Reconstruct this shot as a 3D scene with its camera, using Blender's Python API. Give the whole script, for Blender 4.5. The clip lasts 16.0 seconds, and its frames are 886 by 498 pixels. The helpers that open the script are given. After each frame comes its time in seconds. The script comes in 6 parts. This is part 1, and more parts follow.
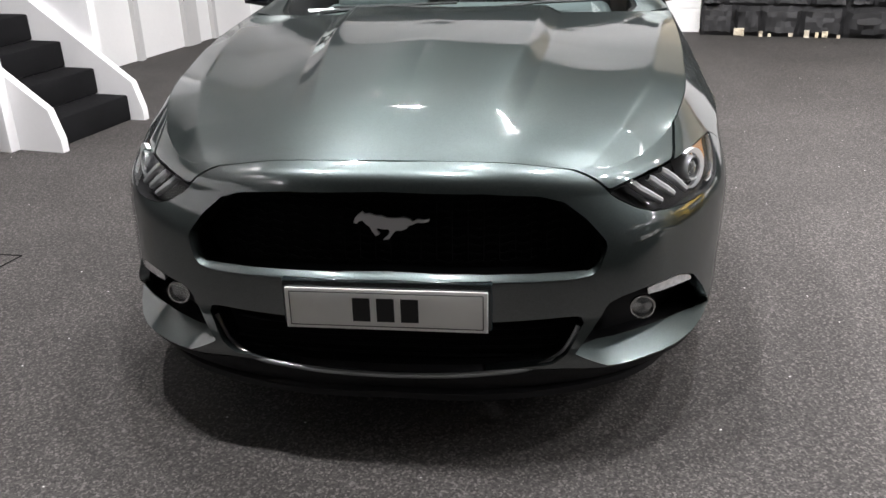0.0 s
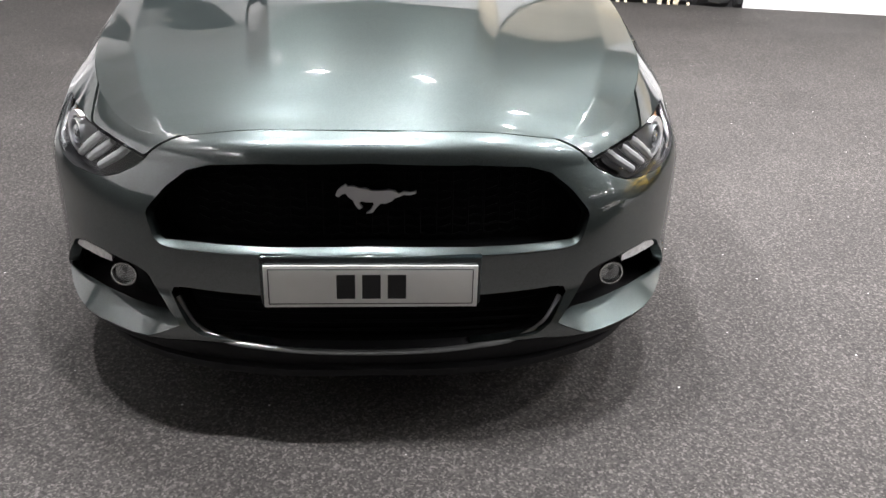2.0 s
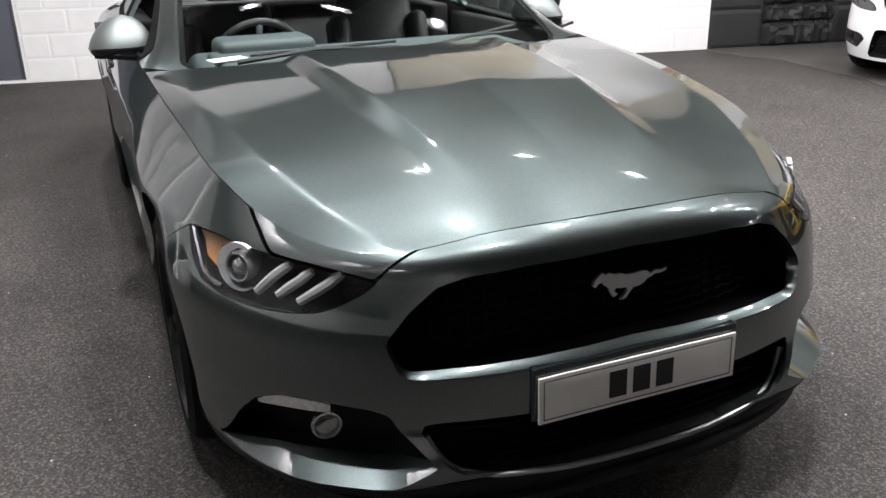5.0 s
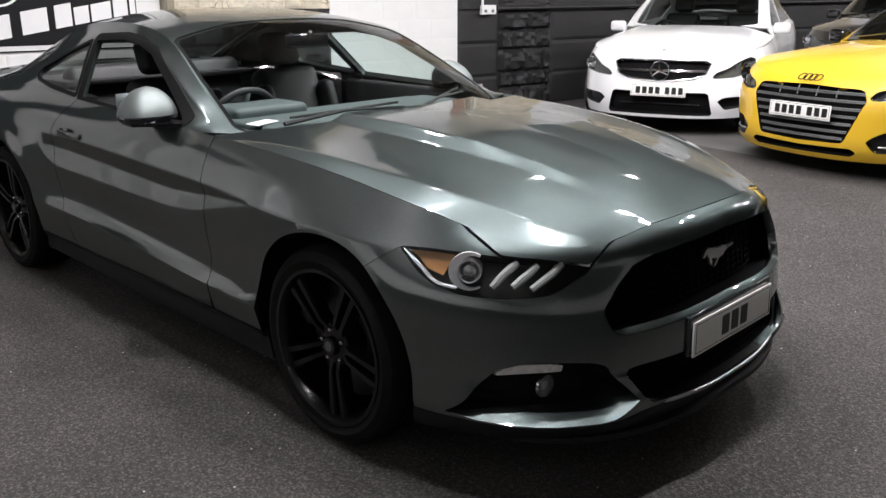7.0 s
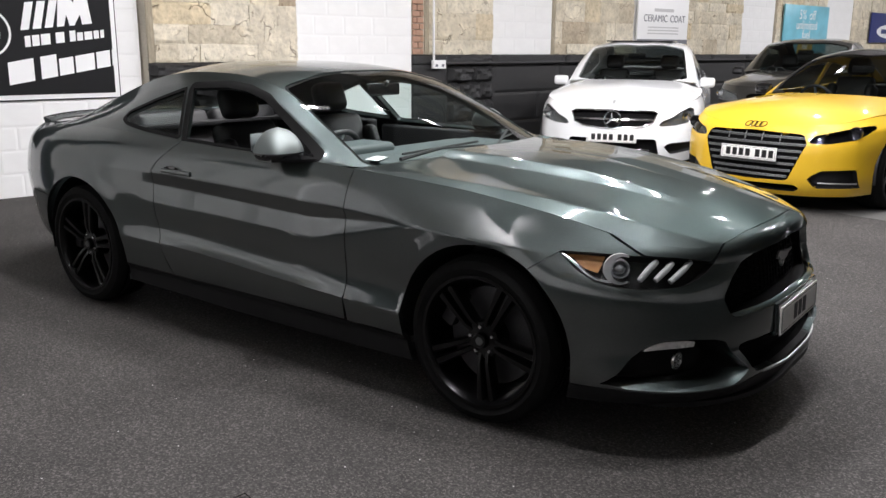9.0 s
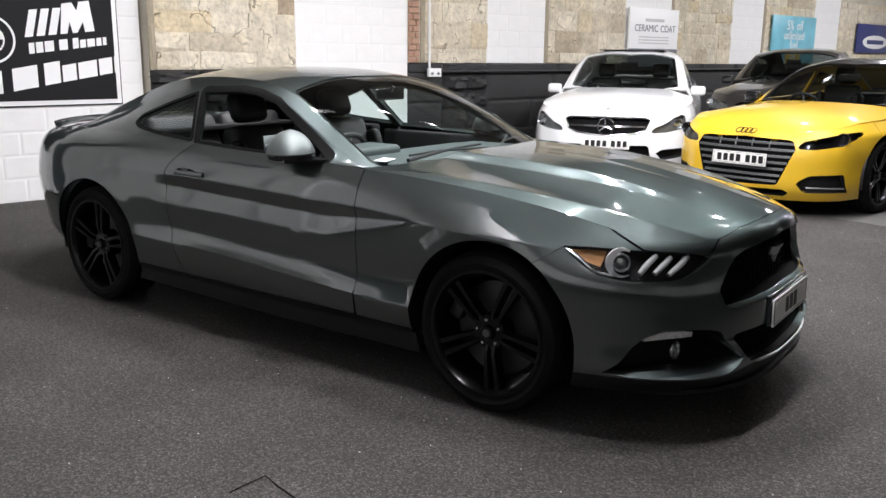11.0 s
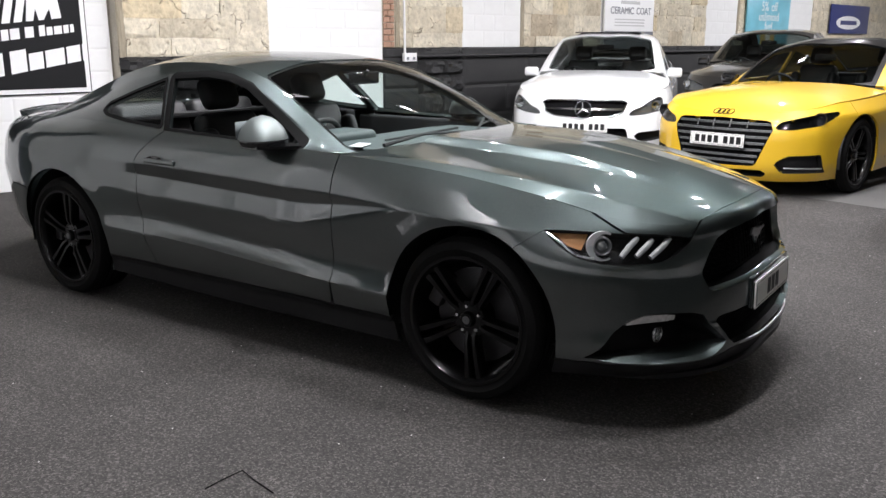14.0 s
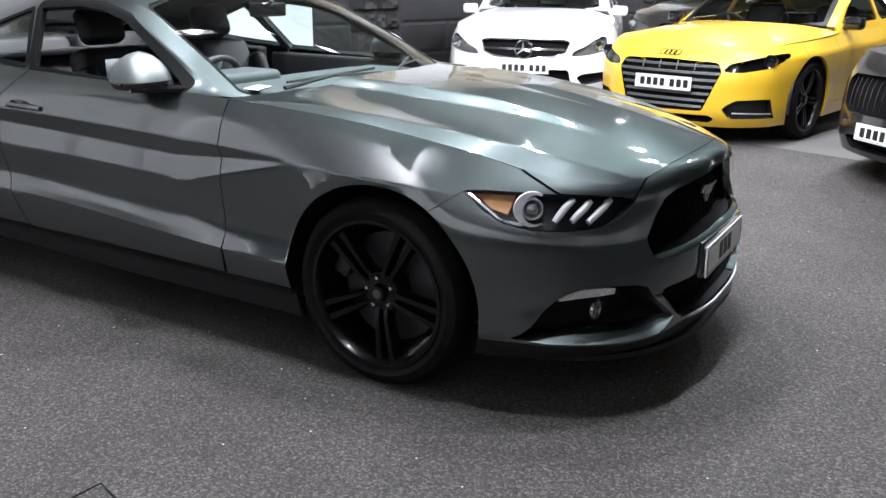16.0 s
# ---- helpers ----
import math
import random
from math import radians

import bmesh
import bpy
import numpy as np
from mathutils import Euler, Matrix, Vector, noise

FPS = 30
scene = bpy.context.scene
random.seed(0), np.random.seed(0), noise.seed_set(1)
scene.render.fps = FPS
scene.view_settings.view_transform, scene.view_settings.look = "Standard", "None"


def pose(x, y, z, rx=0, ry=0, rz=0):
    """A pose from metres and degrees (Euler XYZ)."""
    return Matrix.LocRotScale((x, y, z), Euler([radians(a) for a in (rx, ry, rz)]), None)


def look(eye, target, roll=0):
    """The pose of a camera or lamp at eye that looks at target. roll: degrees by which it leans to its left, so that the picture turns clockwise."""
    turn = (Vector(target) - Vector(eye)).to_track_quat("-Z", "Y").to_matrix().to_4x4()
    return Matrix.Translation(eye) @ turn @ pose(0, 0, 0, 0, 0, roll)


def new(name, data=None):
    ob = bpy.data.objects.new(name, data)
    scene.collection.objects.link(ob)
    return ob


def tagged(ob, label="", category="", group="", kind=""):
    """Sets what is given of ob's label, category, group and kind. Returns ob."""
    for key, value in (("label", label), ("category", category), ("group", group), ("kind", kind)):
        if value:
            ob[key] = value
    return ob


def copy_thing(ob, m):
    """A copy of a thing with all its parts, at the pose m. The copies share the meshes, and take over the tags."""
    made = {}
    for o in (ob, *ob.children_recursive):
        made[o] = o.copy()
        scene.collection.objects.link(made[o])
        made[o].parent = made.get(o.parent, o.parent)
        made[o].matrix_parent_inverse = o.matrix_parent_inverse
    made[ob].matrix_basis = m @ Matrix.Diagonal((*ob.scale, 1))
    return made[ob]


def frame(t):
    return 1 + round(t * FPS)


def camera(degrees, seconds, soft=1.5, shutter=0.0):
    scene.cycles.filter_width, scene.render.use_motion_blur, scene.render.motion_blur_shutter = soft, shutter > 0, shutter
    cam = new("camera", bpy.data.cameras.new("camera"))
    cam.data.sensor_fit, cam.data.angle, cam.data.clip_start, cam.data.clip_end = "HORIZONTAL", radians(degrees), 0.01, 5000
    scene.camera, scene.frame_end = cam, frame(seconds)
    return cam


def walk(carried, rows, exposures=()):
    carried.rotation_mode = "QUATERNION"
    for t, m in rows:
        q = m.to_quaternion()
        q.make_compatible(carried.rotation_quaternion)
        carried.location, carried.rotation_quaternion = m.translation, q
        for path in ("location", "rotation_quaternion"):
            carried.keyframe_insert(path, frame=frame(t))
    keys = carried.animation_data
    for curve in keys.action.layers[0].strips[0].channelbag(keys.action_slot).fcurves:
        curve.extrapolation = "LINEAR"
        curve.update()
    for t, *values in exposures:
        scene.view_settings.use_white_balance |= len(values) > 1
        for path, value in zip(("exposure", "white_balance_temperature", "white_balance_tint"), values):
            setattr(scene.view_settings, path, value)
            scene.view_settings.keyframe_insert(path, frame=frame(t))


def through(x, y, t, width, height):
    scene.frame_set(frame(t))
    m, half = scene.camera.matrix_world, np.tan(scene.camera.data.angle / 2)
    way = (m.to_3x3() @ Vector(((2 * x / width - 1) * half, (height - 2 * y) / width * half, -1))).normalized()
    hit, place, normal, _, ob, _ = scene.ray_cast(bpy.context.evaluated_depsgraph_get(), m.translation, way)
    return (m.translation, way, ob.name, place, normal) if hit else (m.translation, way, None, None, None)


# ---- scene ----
import itertools

cam = camera(54.8, 16.0)
PATH = [
    (0, (2.844, 0.408, 1.426), (1.02, 0.161, 0.644), -1.7),
    (0.5, (2.794, 0.257, 1.424), (0.967, 0.081, 0.629), -1.8),
    (1, (2.796, 0.087, 1.427), (0.984, 0.108, 0.582), -0.5),
    (1.5, (2.803, 0.042, 1.435), (1.0, 0.136, 0.574), 0.3),
    (2, (2.793, 0.024, 1.434), (0.997, 0.168, 0.566), 2.0),
    (2.5, (2.782, 0.02, 1.429), (0.985, 0.16, 0.562), 2.0),
    (3, (2.763, -0.096, 1.429), (0.971, 0.123, 0.569), 1.9),
    (3.5, (2.747, -0.353, 1.449), (0.934, -0.053, 0.659), 0.2),
    (4, (2.597, -0.537, 1.419), (0.809, -0.116, 0.628), -0.3),
    (4.2, (2.522, -0.617, 1.412), (0.742, -0.163, 0.622), -0.7),
    (6.3, (2.165, -1.961, 1.416), (0.701, -0.732, 0.827), -1.1),
    (6.5, (2.129, -2.112, 1.443), (0.709, -0.831, 0.856), -1.1),
    (7, (2.09, -2.483, 1.455), (0.744, -1.123, 0.876), -0.2),
    (7.5, (1.92, -2.862, 1.445), (0.62, -1.435, 0.923), -0.3),
    (8, (1.814, -3.151, 1.449), (0.568, -1.673, 0.937), 0.1),
    (8.5, (1.805, -3.381, 1.454), (0.62, -1.85, 0.955), 0.2),
    (8.7, (1.776, -3.448, 1.459), (0.609, -1.895, 0.986), 0.4),
    (10.8, (1.813, -3.699, 1.439), (0.656, -2.129, 0.999), 0.5),
    (11, (1.813, -3.701, 1.439), (0.665, -2.124, 0.999), 0.6),
    (11.5, (1.809, -3.704, 1.44), (0.647, -2.136, 1.003), 0.6),
    (12, (1.805, -3.704, 1.439), (0.617, -2.155, 1.005), 0.4),
    (12.5, (1.8, -3.703, 1.43), (0.632, -2.138, 1.001), 0.6),
    (13, (1.8, -3.702, 1.428), (0.651, -2.123, 1.0), 0.6),
    (13.5, (1.804, -3.688, 1.425), (0.676, -2.097, 0.986), 0.5),
    (14, (1.777, -3.644, 1.422), (0.673, -2.044, 0.951), -0.0),
    (14.5, (1.708, -3.571, 1.412), (0.634, -1.955, 0.929), -0.5),
    (15, (1.629, -3.512, 1.396), (0.595, -1.879, 0.882), -0.8),
    (15.5, (1.606, -3.345, 1.376), (0.617, -1.712, 0.783), -0.5),
    (16, (1.615, -3.166, 1.374), (0.636, -1.528, 0.774), 0.7),
]
# seconds, stops, kelvin, tint
EXPOSURES = [(0, 0.38, 6450, 13), (1, 0.73, 6450, 13), (2, 0.85, 6450, 13), (2.5, 0.74, 6450, 13), (3, 0.44, 6450, 13), (3.5, 0.42, 6450, 13), (4.2, 0.44, 6450, 13), (6.3, -0.23, 6450, 14), (7.2, -0.17, 6450, 14), (8.5, -0.17, 6400, 13), (11, -0.12, 6350, 13), (14, -0.02, 6300, 13), (14.9, 0.0, 6200, 13), (15.5, 0.46, 6050, 13), (16, 0.54, 6000, 13)]
walk(cam, [(t, look(eye, target, roll)) for t, eye, target, roll in PATH], EXPOSURES)

# ---- world and lamps ----
world = bpy.data.worlds.new("showroom_world")
scene.world = world
world.use_nodes = True
world.node_tree.nodes["Background"].inputs[0].default_value = (0.9, 0.95, 1.0, 1)
world.node_tree.nodes["Background"].inputs[1].default_value = 0.02
scene.view_settings.exposure = 0.0

BEARING = 79.0                       # the building stands turned against the parked car
ORIGIN = Vector((-5.97, 1.83, 0.0))  # foot of the stone wall's first pier
ALONG = Vector((math.cos(radians(BEARING)), math.sin(radians(BEARING)), 0))
INTO = Vector((math.sin(radians(BEARING)), -math.cos(radians(BEARING)), 0))
CEILING = 3.9


def site(s, u, z=0.0):
    """A place in the hall: s metres along the stone wall, u metres out from it."""
    return ORIGIN + ALONG * s + INTO * u + Vector((0, 0, z))


def site_pose(s, u, z=0.0, turn=0.0):
    p = site(s, u, z)
    return pose(p.x, p.y, p.z, 0, 0, BEARING + turn)


# lamps in rows under the ceiling: metres along the stone wall, out from it, watts, lean towards the stone wall and towards the side wall in degrees
LAMPS = [(s, 4.1, w, 35, 0) for s, w in ((-1.70, 58), (-0.55, 58), (0.60, 58), (1.75, 52), (3.60, 72))]
LAMPS += [(s, 5.5, w, 0, 0) for s, w in ((-1.70, 52), (-0.55, 52), (0.60, 52), (1.75, 46), (3.60, 60))]
LAMPS += [(s, 6.9, 52, 0, 0) for s in (-1.70, -0.55)] + [(2.8, 6.2, 34, 0, 0), (5.0, 6.2, 50, 0, 0)]
LAMPS += [(s, u, w, lean, 0) for s, w in ((6.7, 54), (9.6, 76), (13.5, 100), (17.5, 100)) for u, lean in ((3.6, 35), (6.0, 0))]
# Unseen washers added to brighten the side bay and the wall behind.
LAMPS += [(-3.2, u, 37, 0, 70) for u in (5.9, 8.4, 11.0)] + [(s, 15.6, 16, -45, 0) for s in (-3.0, 2.0, 8.0)]

# ---- materials ----
def material(name):
    m = bpy.data.materials.new(name)
    m.use_nodes = True
    return m, m.node_tree.nodes, m.node_tree.links, m.node_tree.nodes["Principled BSDF"]


def simple(name, color, rough=0.5, metal=0.0, coat=0.0, spec=0.5, grain=0.0, scale=60.0, bump=0.0, var=0.0):
    """A plain coloured surface with fine grain, faint large stains and relief."""
    m, n, l, b = material(name)
    b.inputs["Base Color"].default_value = (*color, 1)
    b.inputs["Roughness"].default_value = rough
    b.inputs["Metallic"].default_value = metal
    b.inputs["Coat Weight"].default_value = coat
    b.inputs["Coat Roughness"].default_value = 0.03
    b.inputs["Specular IOR Level"].default_value = spec
    if grain or var or bump:
        tc = n.new("ShaderNodeTexCoord")
        fine = n.new("ShaderNodeTexNoise")
        fine.inputs["Scale"].default_value = scale
        fine.inputs["Detail"].default_value = 4
        big = n.new("ShaderNodeTexNoise")
        big.inputs["Scale"].default_value = 1.7
        big.inputs["Detail"].default_value = 5
        l.new(tc.outputs["Object"], fine.inputs["Vector"])
        l.new(tc.outputs["Object"], big.inputs["Vector"])
        mix = n.new("ShaderNodeMix")
        mix.data_type = "RGBA"
        mix.inputs["A"].default_value = (*[c * (1 - grain) for c in color], 1)
        mix.inputs["B"].default_value = (*[min(1, c * (1 + grain)) for c in color], 1)
        l.new(fine.outputs["Fac"], mix.inputs["Factor"])
        stain = n.new("ShaderNodeMix")
        stain.data_type, stain.blend_type = "RGBA", "MULTIPLY"
        stain.inputs["Factor"].default_value = 1.0
        ramp = n.new("ShaderNodeMapRange")
        ramp.inputs["From Min"].default_value, ramp.inputs["From Max"].default_value = 0.3, 0.7
        ramp.inputs["To Min"].default_value, ramp.inputs["To Max"].default_value = 1 - var, 1.0
        l.new(big.outputs["Fac"], ramp.inputs["Value"])
        l.new(mix.outputs["Result"], stain.inputs["A"])
        l.new(ramp.outputs["Result"], stain.inputs["B"])
        l.new(stain.outputs["Result"], b.inputs["Base Color"])
        if bump:
            bp = n.new("ShaderNodeBump")
            bp.inputs["Strength"].default_value = bump
            bp.inputs["Distance"].default_value = 0.01
            l.new(fine.outputs["Fac"], bp.inputs["Height"])
            l.new(bp.outputs["Normal"], b.inputs["Normal"])
    return m


def car_paint(name, color, flake=0.25, metal=0.55, rough=0.38, ior=1.5):
    """Clear-coated paint with fine metal flakes."""
    m, n, l, b = material(name)
    tc = n.new("ShaderNodeTexCoord")
    cell = n.new("ShaderNodeTexVoronoi")
    cell.inputs["Scale"].default_value = 900
    l.new(tc.outputs["Object"], cell.inputs["Vector"])
    mix = n.new("ShaderNodeMix")
    mix.data_type = "RGBA"
    mix.inputs["A"].default_value = (*[c * (1 - flake) for c in color], 1)
    mix.inputs["B"].default_value = (*[min(1, c * (1 + flake)) for c in color], 1)
    l.new(cell.outputs["Color"], mix.inputs["Factor"])
    l.new(mix.outputs["Result"], b.inputs["Base Color"])
    b.inputs["Metallic"].default_value = metal
    b.inputs["Roughness"].default_value = rough
    b.inputs["Specular Tint"].default_value = (0.40, 0.42, 0.42, 1) if metal > 0.8 else (1, 1, 1, 1)
    b.inputs["Coat Weight"].default_value = 1.0
    b.inputs["Coat Roughness"].default_value = 0.03
    b.inputs["Coat IOR"].default_value = ior
    return m


def glass_pane(name, tint=(0.8, 0.85, 0.83), through=0.75):
    """Thin car glass: mostly clear, with a mirror-like gloss."""
    m, n, l, b = material(name)
    out = n["Material Output"]
    clear = n.new("ShaderNodeBsdfTransparent")
    clear.inputs["Color"].default_value = (*[c * through for c in tint], 1)
    gloss = n.new("ShaderNodeBsdfGlossy")
    gloss.inputs["Roughness"].default_value = 0.02
    edge = n.new("ShaderNodeLayerWeight")
    steep = n.new("ShaderNodeMath")
    steep.operation, steep.inputs[1].default_value = "POWER", 5.0
    l.new(edge.outputs["Facing"], steep.inputs[0])
    fres = n.new("ShaderNodeMapRange")
    fres.inputs["To Min"].default_value, fres.inputs["To Max"].default_value = 0.032, 0.75
    l.new(steep.outputs[0], fres.inputs["Value"])
    mix = n.new("ShaderNodeMixShader")
    l.new(fres.outputs["Result"], mix.inputs["Fac"])
    l.new(clear.outputs["BSDF"], mix.inputs[1])
    l.new(gloss.outputs["BSDF"], mix.inputs[2])
    l.new(mix.outputs["Shader"], out.inputs["Surface"])
    return m


def lamp_face(name, color, strength):
    m, n, l, b = material(name)
    b.inputs["Base Color"].default_value = (0.9, 0.9, 0.9, 1)
    b.inputs["Emission Color"].default_value = (*color, 1)
    b.inputs["Emission Strength"].default_value = strength
    return m


PAINT = car_paint("grey_green_metallic_paint", (0.075, 0.092, 0.090), 0.3, 1.0, 0.36, 2.0)
SATIN_PAINT = simple("satin_grey_green_paint", (0.15, 0.17, 0.165), 0.46, metal=0.7, spec=0.4, grain=0.1, scale=400)
YELLOW = car_paint("yellow_paint", (0.78, 0.485, 0.022), 0.04, 0.0, 0.4)
WHITE_PAINT = car_paint("white_paint", (0.82, 0.83, 0.84), 0.01, 0.0, 0.4)
BLACK_PAINT = car_paint("black_paint", (0.012, 0.012, 0.013), 0.3, 0.2, 0.3)
GREY_PAINT = car_paint("grey_paint", (0.05, 0.048, 0.045), 0.3, 0.5, 0.35)
BLACK_PLASTIC = simple("black_plastic", (0.012, 0.012, 0.013), 0.5, grain=0.3, scale=250, bump=0.1)
GLOSS_BLACK = simple("gloss_black_plastic", (0.006, 0.006, 0.007), 0.12, coat=0.6)
RUBBER = simple("tyre_rubber", (0.006, 0.006, 0.006), 0.8, spec=0.18, grain=0.35, scale=90, bump=0.15, var=0.2)
RIM_BLACK = simple("gloss_black_alloy", (0.003, 0.003, 0.0033), 0.3, coat=0.25, spec=0.2)
CHROME = simple("chrome", (0.75, 0.76, 0.78), 0.12, metal=1.0)
BRUSHED = simple("satin_silver", (0.62, 0.63, 0.64), 0.35, metal=0.9)
STEEL = simple("brake_steel", (0.10, 0.10, 0.105), 0.45, metal=0.9, grain=0.2, scale=120)
LENS = glass_pane("lamp_lens", (0.95, 0.97, 0.97), 0.92)
GLASS = glass_pane("car_glass", (0.87, 0.95, 0.93), 0.97)
TINTED = glass_pane("tinted_car_glass", (0.5, 0.55, 0.52), 0.45)
AMBER = simple("amber_reflector", (0.42, 0.19, 0.06), 0.4, coat=0.5)
PLATE_WHITE = simple("plate_white", (0.90, 0.90, 0.86), 0.35, grain=0.03, scale=30)
PLATE_INK = simple("plate_black_ink", (0.01, 0.01, 0.01), 0.45)
LEATHER = simple("black_leather", (0.010, 0.0105, 0.011), 0.5, grain=0.25, scale=180, bump=0.25)
DASH = simple("dash_plastic", (0.042, 0.056, 0.056), 0.6, grain=0.2, scale=220, bump=0.15)
LINING = simple("cabin_lining", (0.016, 0.016, 0.017), 0.85, grain=0.15, scale=200)
WALL_WHITE = simple("white_masonry_paint", (0.82, 0.82, 0.81), 0.65, grain=0.03, scale=40, bump=0.12, var=0.05)
BOARD_WHITE = simple("white_board", (0.82, 0.82, 0.82), 0.4, grain=0.02, scale=40, var=0.03)
SOOT_BLACK = simple("black_masonry_paint", (0.022, 0.022, 0.023), 0.55, grain=0.35, scale=35, bump=0.5, var=0.35)
CARPET = simple("charcoal_stair_carpet", (0.014, 0.014, 0.015), 0.95, spec=0.1, grain=0.6, scale=160, bump=0.9, var=0.45)
CEIL_GREY = simple("ceiling_boards", (0.20, 0.185, 0.165), 0.8, grain=0.08, scale=30, var=0.2)
BEAM = simple("dark_beam", (0.10, 0.10, 0.10), 0.7, grain=0.2, scale=30, var=0.2)
GLASS_BALL = simple("projector_glass", (0.35, 0.36, 0.37), 0.05, metal=0.7, coat=1.0)
BRUSHED_LIGHT = simple("frosted_light_bar", (0.42, 0.425, 0.425), 0.5, spec=0.4)
LAMP_CHROME = simple("satin_lamp_chrome", (0.82, 0.83, 0.84), 0.35, metal=0.5)
LAMP_STRIP = simple("clear_indicator", (0.72, 0.73, 0.72), 0.25, metal=0.2, coat=1.0, grain=0.5, scale=70)
SATIN_DARK = simple("dark_plastic_and_sill_shade", (0.012, 0.012, 0.013), 0.6, spec=0.25, grain=0.2, scale=150)
BRUSHED_DARK = simple("grey_trim", (0.12, 0.125, 0.125), 0.45, metal=0.2)
TRIM_SILVER = simple("dull_silver_trim", (0.30, 0.31, 0.31), 0.3, metal=0.8)
GLOSS_TEAL = simple("dark_plinth", (0.012, 0.02, 0.022), 0.2, coat=0.6)
GREY_WHITE = simple("pale_grey_paint", (0.55, 0.55, 0.54), 0.6, grain=0.04, scale=40, var=0.1)
GRILLE_BLACK = simple("flat_black_grille", (0.007, 0.007, 0.0075), 0.7, spec=0.06)
SEAL = simple("matt_black_seal", (0.005, 0.005, 0.005), 0.8, spec=0.1)
LAMP_GREY = simple("grey_lamp_housing", (0.42, 0.43, 0.44), 0.35, metal=0.5)
LAMP_SMOKE = simple("smoked_lamp_housing", (0.15, 0.155, 0.16), 0.35, metal=0.4, grain=0.2, scale=30)
FOG_SILVER = simple("fog_lamp_reflector", (0.62, 0.62, 0.62), 0.2, metal=0.9)

# ---- mesh tools ----
def mesh_of(name, verts, faces, mat=None, smooth=None):
    me = bpy.data.meshes.new(name)
    me.from_pydata([tuple(map(float, v)) for v in verts], [], [tuple(int(i) for i in f) for f in faces])
    if mat:
        me.materials.append(mat)
    if smooth is not None:
        me.shade_smooth()
        me.set_sharp_from_angle(angle=radians(smooth))
    return me


def put_part(name, vf, mat, parent=None, label="", smooth=35):
    ob = new(name, mesh_of(name, vf[0], vf[1], mat, smooth))
    if parent:
        ob.parent = parent
    return tagged(ob, label)


def part(name, bm, mat, parent=None, label="", smooth=35):
    me = bpy.data.meshes.new(name)
    bm.to_mesh(me)
    bm.free()
    me.materials.append(mat)
    if smooth:
        me.shade_smooth()
        me.set_sharp_from_angle(angle=radians(smooth))
    ob = new(name, me)
    if parent:
        ob.parent = parent
    return tagged(ob, label)


def thing(name, m, label, category, group="", kind=""):
    ob = new(name)
    ob.matrix_world = m
    ob.empty_display_size = 0.2
    return tagged(ob, label, category, group, kind)


def box(bm, lo, hi, bevel=0.0, m=None):
    size = [h - l for l, h in zip(lo, hi)]
    mid = [(h + l) / 2 for l, h in zip(lo, hi)]
    mat = Matrix.LocRotScale(mid, None, size)
    made = bmesh.ops.create_cube(bm, size=1.0, matrix=(m @ mat) if m else mat)
    if bevel:
        edges = {e for v in made["verts"] for e in v.link_edges}
        bmesh.ops.bevel(bm, geom=list(edges), offset=bevel, segments=2, affect="EDGES", profile=0.6)
    return bm


def tube(points, radius, sides=10, closed=False):
    """A round bar along points: vertices and faces."""
    pts = [Vector(p) for p in points]
    V, F = [], []
    n = len(pts)
    for i, p in enumerate(pts):
        a = pts[(i - 1) % n] if (closed or i) else p
        b = pts[(i + 1) % n] if (closed or i < n - 1) else p
        t = (b - a).normalized()
        up = Vector((0, 0, 1)) if abs(t.z) < 0.9 else Vector((1, 0, 0))
        s = t.cross(up).normalized()
        q = s.cross(t)
        r = radius[i] if isinstance(radius, (list, tuple)) else radius
        for k in range(sides):
            g = 2 * math.pi * k / sides
            V.append(p + s * (math.cos(g) * r) + q * (math.sin(g) * r))
    last = n if closed else n - 1
    for i in range(last):
        for k in range(sides):
            k2, j = (k + 1) % sides, (i + 1) % n
            F.append((i * sides + k, j * sides + k, j * sides + k2, i * sides + k2))
    if not closed:
        F.append(tuple(range(sides)))
        F.append(tuple(reversed(range((n - 1) * sides, n * sides))))
    return V, F


def lathe(profile, steps=48, axis="y", closed=False):
    """Turn a profile of (radius, offset) round an axis through the origin."""
    V, F = [], []
    n = len(profile)
    for k in range(steps):
        g = 2 * math.pi * k / steps
        for r, o in profile:
            V.append((r * math.cos(g), o, r * math.sin(g)) if axis == "y" else ((r * math.cos(g), r * math.sin(g), o) if axis == "z" else (o, r * math.cos(g), r * math.sin(g))))
    for k in range(steps):
        k2 = (k + 1) % steps
        for i in range(n if closed else n - 1):
            j = (i + 1) % n
            F.append((k * n + i, k * n + j, k2 * n + j, k2 * n + i))
    return V, F


def joined(*vfs):
    V, F = [], []
    for v, f in vfs:
        o = len(V)
        V += [tuple(p) for p in v]
        F += [tuple(i + o for i in q) for q in f]
    return V, F


def moved(vf, m):
    return [m @ Vector(v) for v in vf[0]], vf[1]


def prism(outline, depth, z0=0.0):
    """A flat shape in x, y given thickness along z, with faces on both sides."""
    n = len(outline)
    V = [(x, y, z0) for x, y in outline] + [(x, y, z0 + depth) for x, y in outline]
    F = [tuple(reversed(range(n))), tuple(range(n, 2 * n))]
    F += [(i, (i + 1) % n, n + (i + 1) % n, n + i) for i in range(n)]
    return V, F


